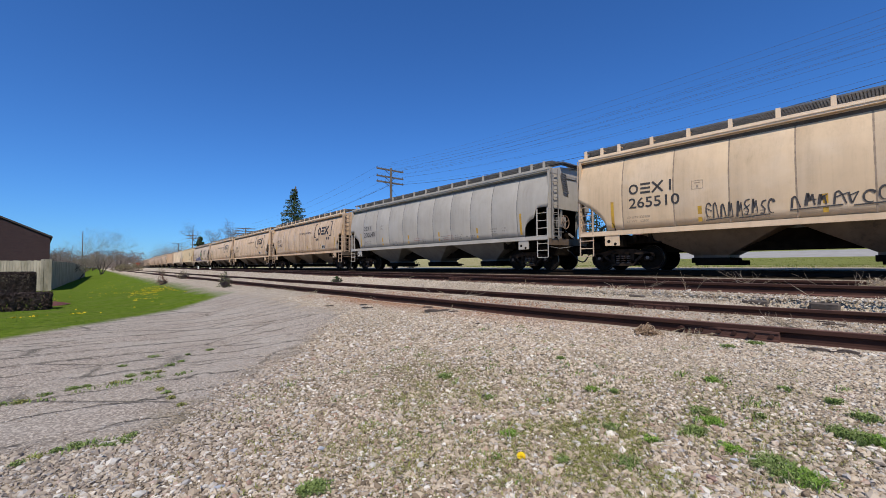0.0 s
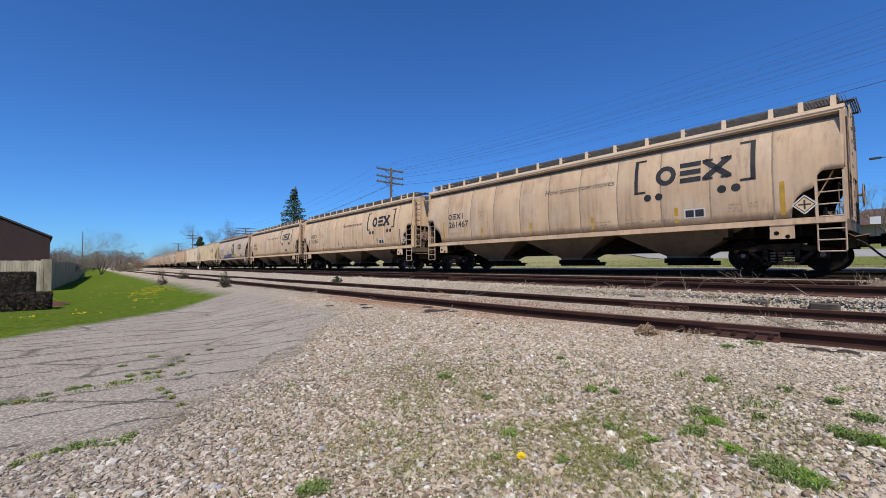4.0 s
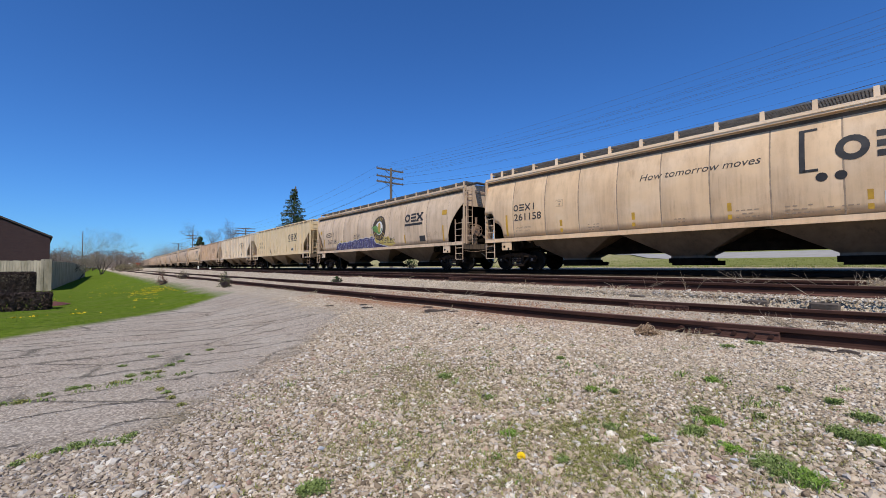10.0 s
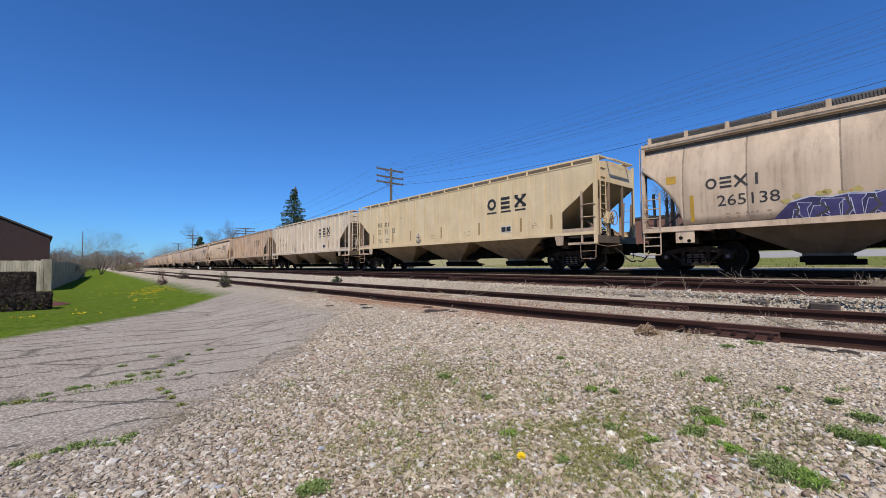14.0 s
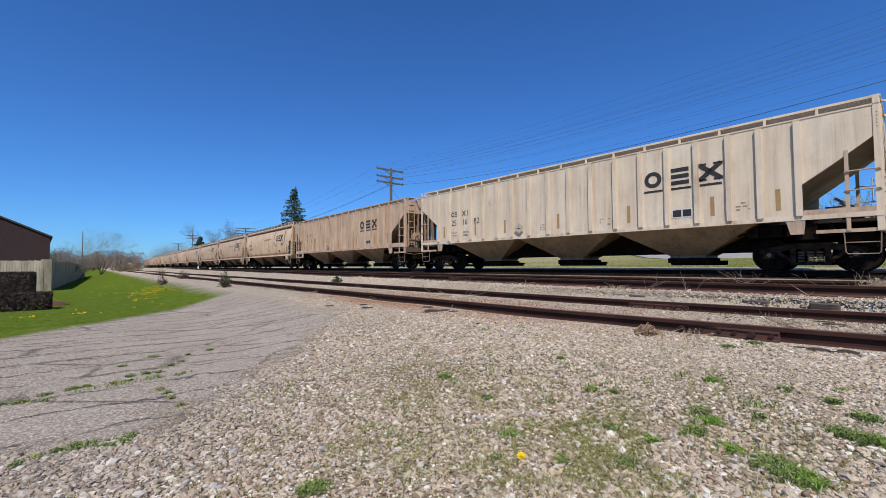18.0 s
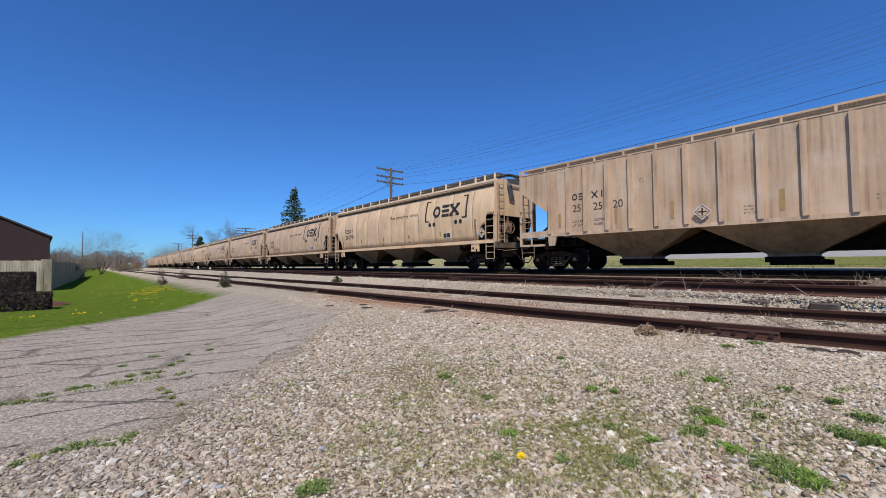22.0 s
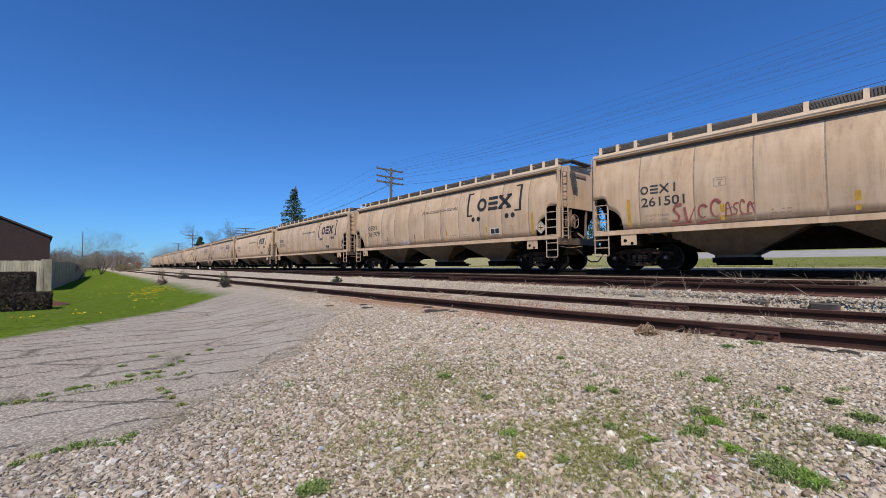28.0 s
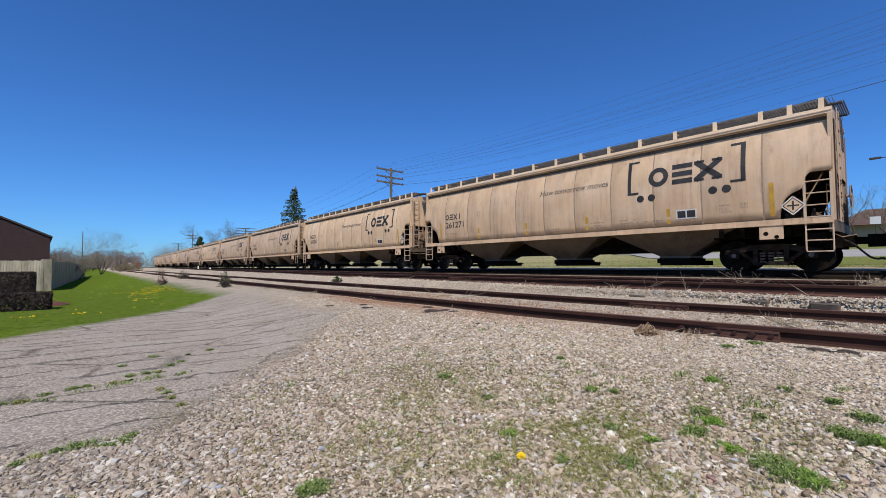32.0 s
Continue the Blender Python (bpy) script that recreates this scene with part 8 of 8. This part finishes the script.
def block_building(name, x0, x1, y, z0, z1, depth, wall, label, cap=0.3, windows=()):
    ob = empty(name, pose(0, 0, 0), label, "building")
    bm = bmesh.new()
    box(bm, x0, x1, y, y + depth, z0 - 0.6, z1)
    part("wall", bm, wall, ob)
    bm = bmesh.new()
    box(bm, x0 - 0.15, x1 + 0.15, y - 0.15, y + depth + 0.15, z1 + 0.002, z1 + cap)
    part("roof", bm, TRIM, ob)
    for xa, xb, za, zb in windows:
        bm = bmesh.new()
        box(bm, xa, xb, y - 0.03, y - 0.004, za, zb)
        part("window", bm, GLASS_DARK, ob)
    return ob


block_building("low_building", -13.0, -4.6, 60.0, 3.4, 5.3, 12, TAN_WALL, "long low tan block building with a flat roof", 0.12)
block_building("brick_hall", -26.5, -14.5, 60.0, 3.6, 7.2, 10, RED_BRICK, "red-brown brick building with a dark flat roof", 0.3, ((-24, -22.6, 4.6, 5.8), (-20, -18.6, 4.6, 5.8)))
block_building("far_hall", -14.0, -12.6, 78.0, 4.5, 7.4, 6, RED_BRICK, "far red-brown hall with a pale roof edge", 0.25)
house = empty("house", None, "low house with a broad brown shingle roof", "house")
bm = bmesh.new()
box(bm, -4.6, 8.0, 56.0, 64.0, 3.0, 4.5)
part("wall", bm, TAN_WALL, house)
bm = bmesh.new()
q = [bm.verts.new(p) for p in ((-5.2, 55.3, 4.35), (8.6, 55.3, 4.35), (8.6, 64.7, 4.35), (-5.2, 64.7, 4.35), (-2.8, 60, 6.2), (6.0, 60, 6.2))]
for f in ((0, 1, 5, 4), (1, 2, 5), (2, 3, 4, 5), (3, 0, 4), (3, 2, 1, 0)):
    bm.faces.new([q[i] for i in f])
part("roof", bm, DARK_ROOF, house)


def lamp_post(x, y, z, h, label, arm=0.6):
    ob = empty("street_lamp", pose(x, y, z), label, "street lamp")
    bm = bmesh.new()
    bar(bm, (0, 0, -0.3), (0, 0, h), 0.07, 8, 0.045)
    part("pole", bm, TRIM, ob)
    bm = bmesh.new()
    beam(bm, (0, 0, h), (-arm, 0, h + 0.05), 0.05, 0.05)
    box(bm, -arm - 0.3, -arm + 0.25, -0.12, 0.12, h - 0.02, h + 0.1)
    part("lamp_head", bm, TRIM, ob)


lamp_post(-8.6, 52.0, gz(-8.6, 52), 3.3, "dark parking lot lamp with a box head", 0.1)
lamp_post(-9.1, 58.0, gz(-9.1, 58), 2.6, "short dark parking lot lamp", 0.1)
lamp_post(-7.4, 56.0, gz(-7.4, 56), 4.6, "slim dark pole beside the low building", 0.05)
lamp_post(-0.2, 40.0, gz(-0.2, 40), 5.6, "tall street lamp with an arm above the road", 1.1)
utility_pole(-14.5, 70.0, 13.5, "far utility pole with a wide crossarm", (13.2, 12.4), 1.2)
SIGN = worn("white_sign_plate", (0.7, 0.7, 0.68), (0.6, 0.6, 0.58), 3)
for x, y, z in ((-11.9, 44.0, 3.65), (-1.55, 43.0, 3.9)):
    ob = empty("road_sign", pose(x, y, gz(x, y)), "small white road sign on a thin post", "sign")
    h = z - gz(x, y)
    bm = bmesh.new()
    bar(bm, (0, 0, -0.2), (0, 0, h), 0.03, 6)
    part("post", bm, TRIM, ob)
    bm = bmesh.new()
    box(bm, -0.28, 0.28, -0.05, -0.035, h - 0.35, h + 0.2)
    part("plate", bm, SIGN, ob)
# bank of grass blades behind the line
r = random.Random(19)
roots = []
while len(roots) < 12000:
    x, y = r.uniform(-24, 4.0), 21.6 + 9 * r.random() ** 1.6
    roots.append((x, y, gz(x, y) - 0.01))
tagged(blades("bank_grass", roots, 0.055, BANK_GRASS, 13, wide=0.012, label="rough green grass on the bank behind the line"), category="grass", kind="stuff")


def motions():
    """The train rolls by; every wheelset turns with it."""
    for car, (kind, paint, at) in zip(train, TRAIN):
        walk(car, [(float(t), on_main(at + travel(t))) for t in range(33)])
        for truck in car.children:
            if truck.name.startswith("truck"):
                for w in truck.children:
                    if w.name.startswith("wheelset"):
                        x, y, z = w.matrix_basis.translation
                        walk(w, [(k / 10, Matrix.Translation((x, y, z)) @ Matrix.Rotation((travel(k / 10) / 0.457) % (2 * math.pi), 4, "Y")) for k in range(321)])


motions()
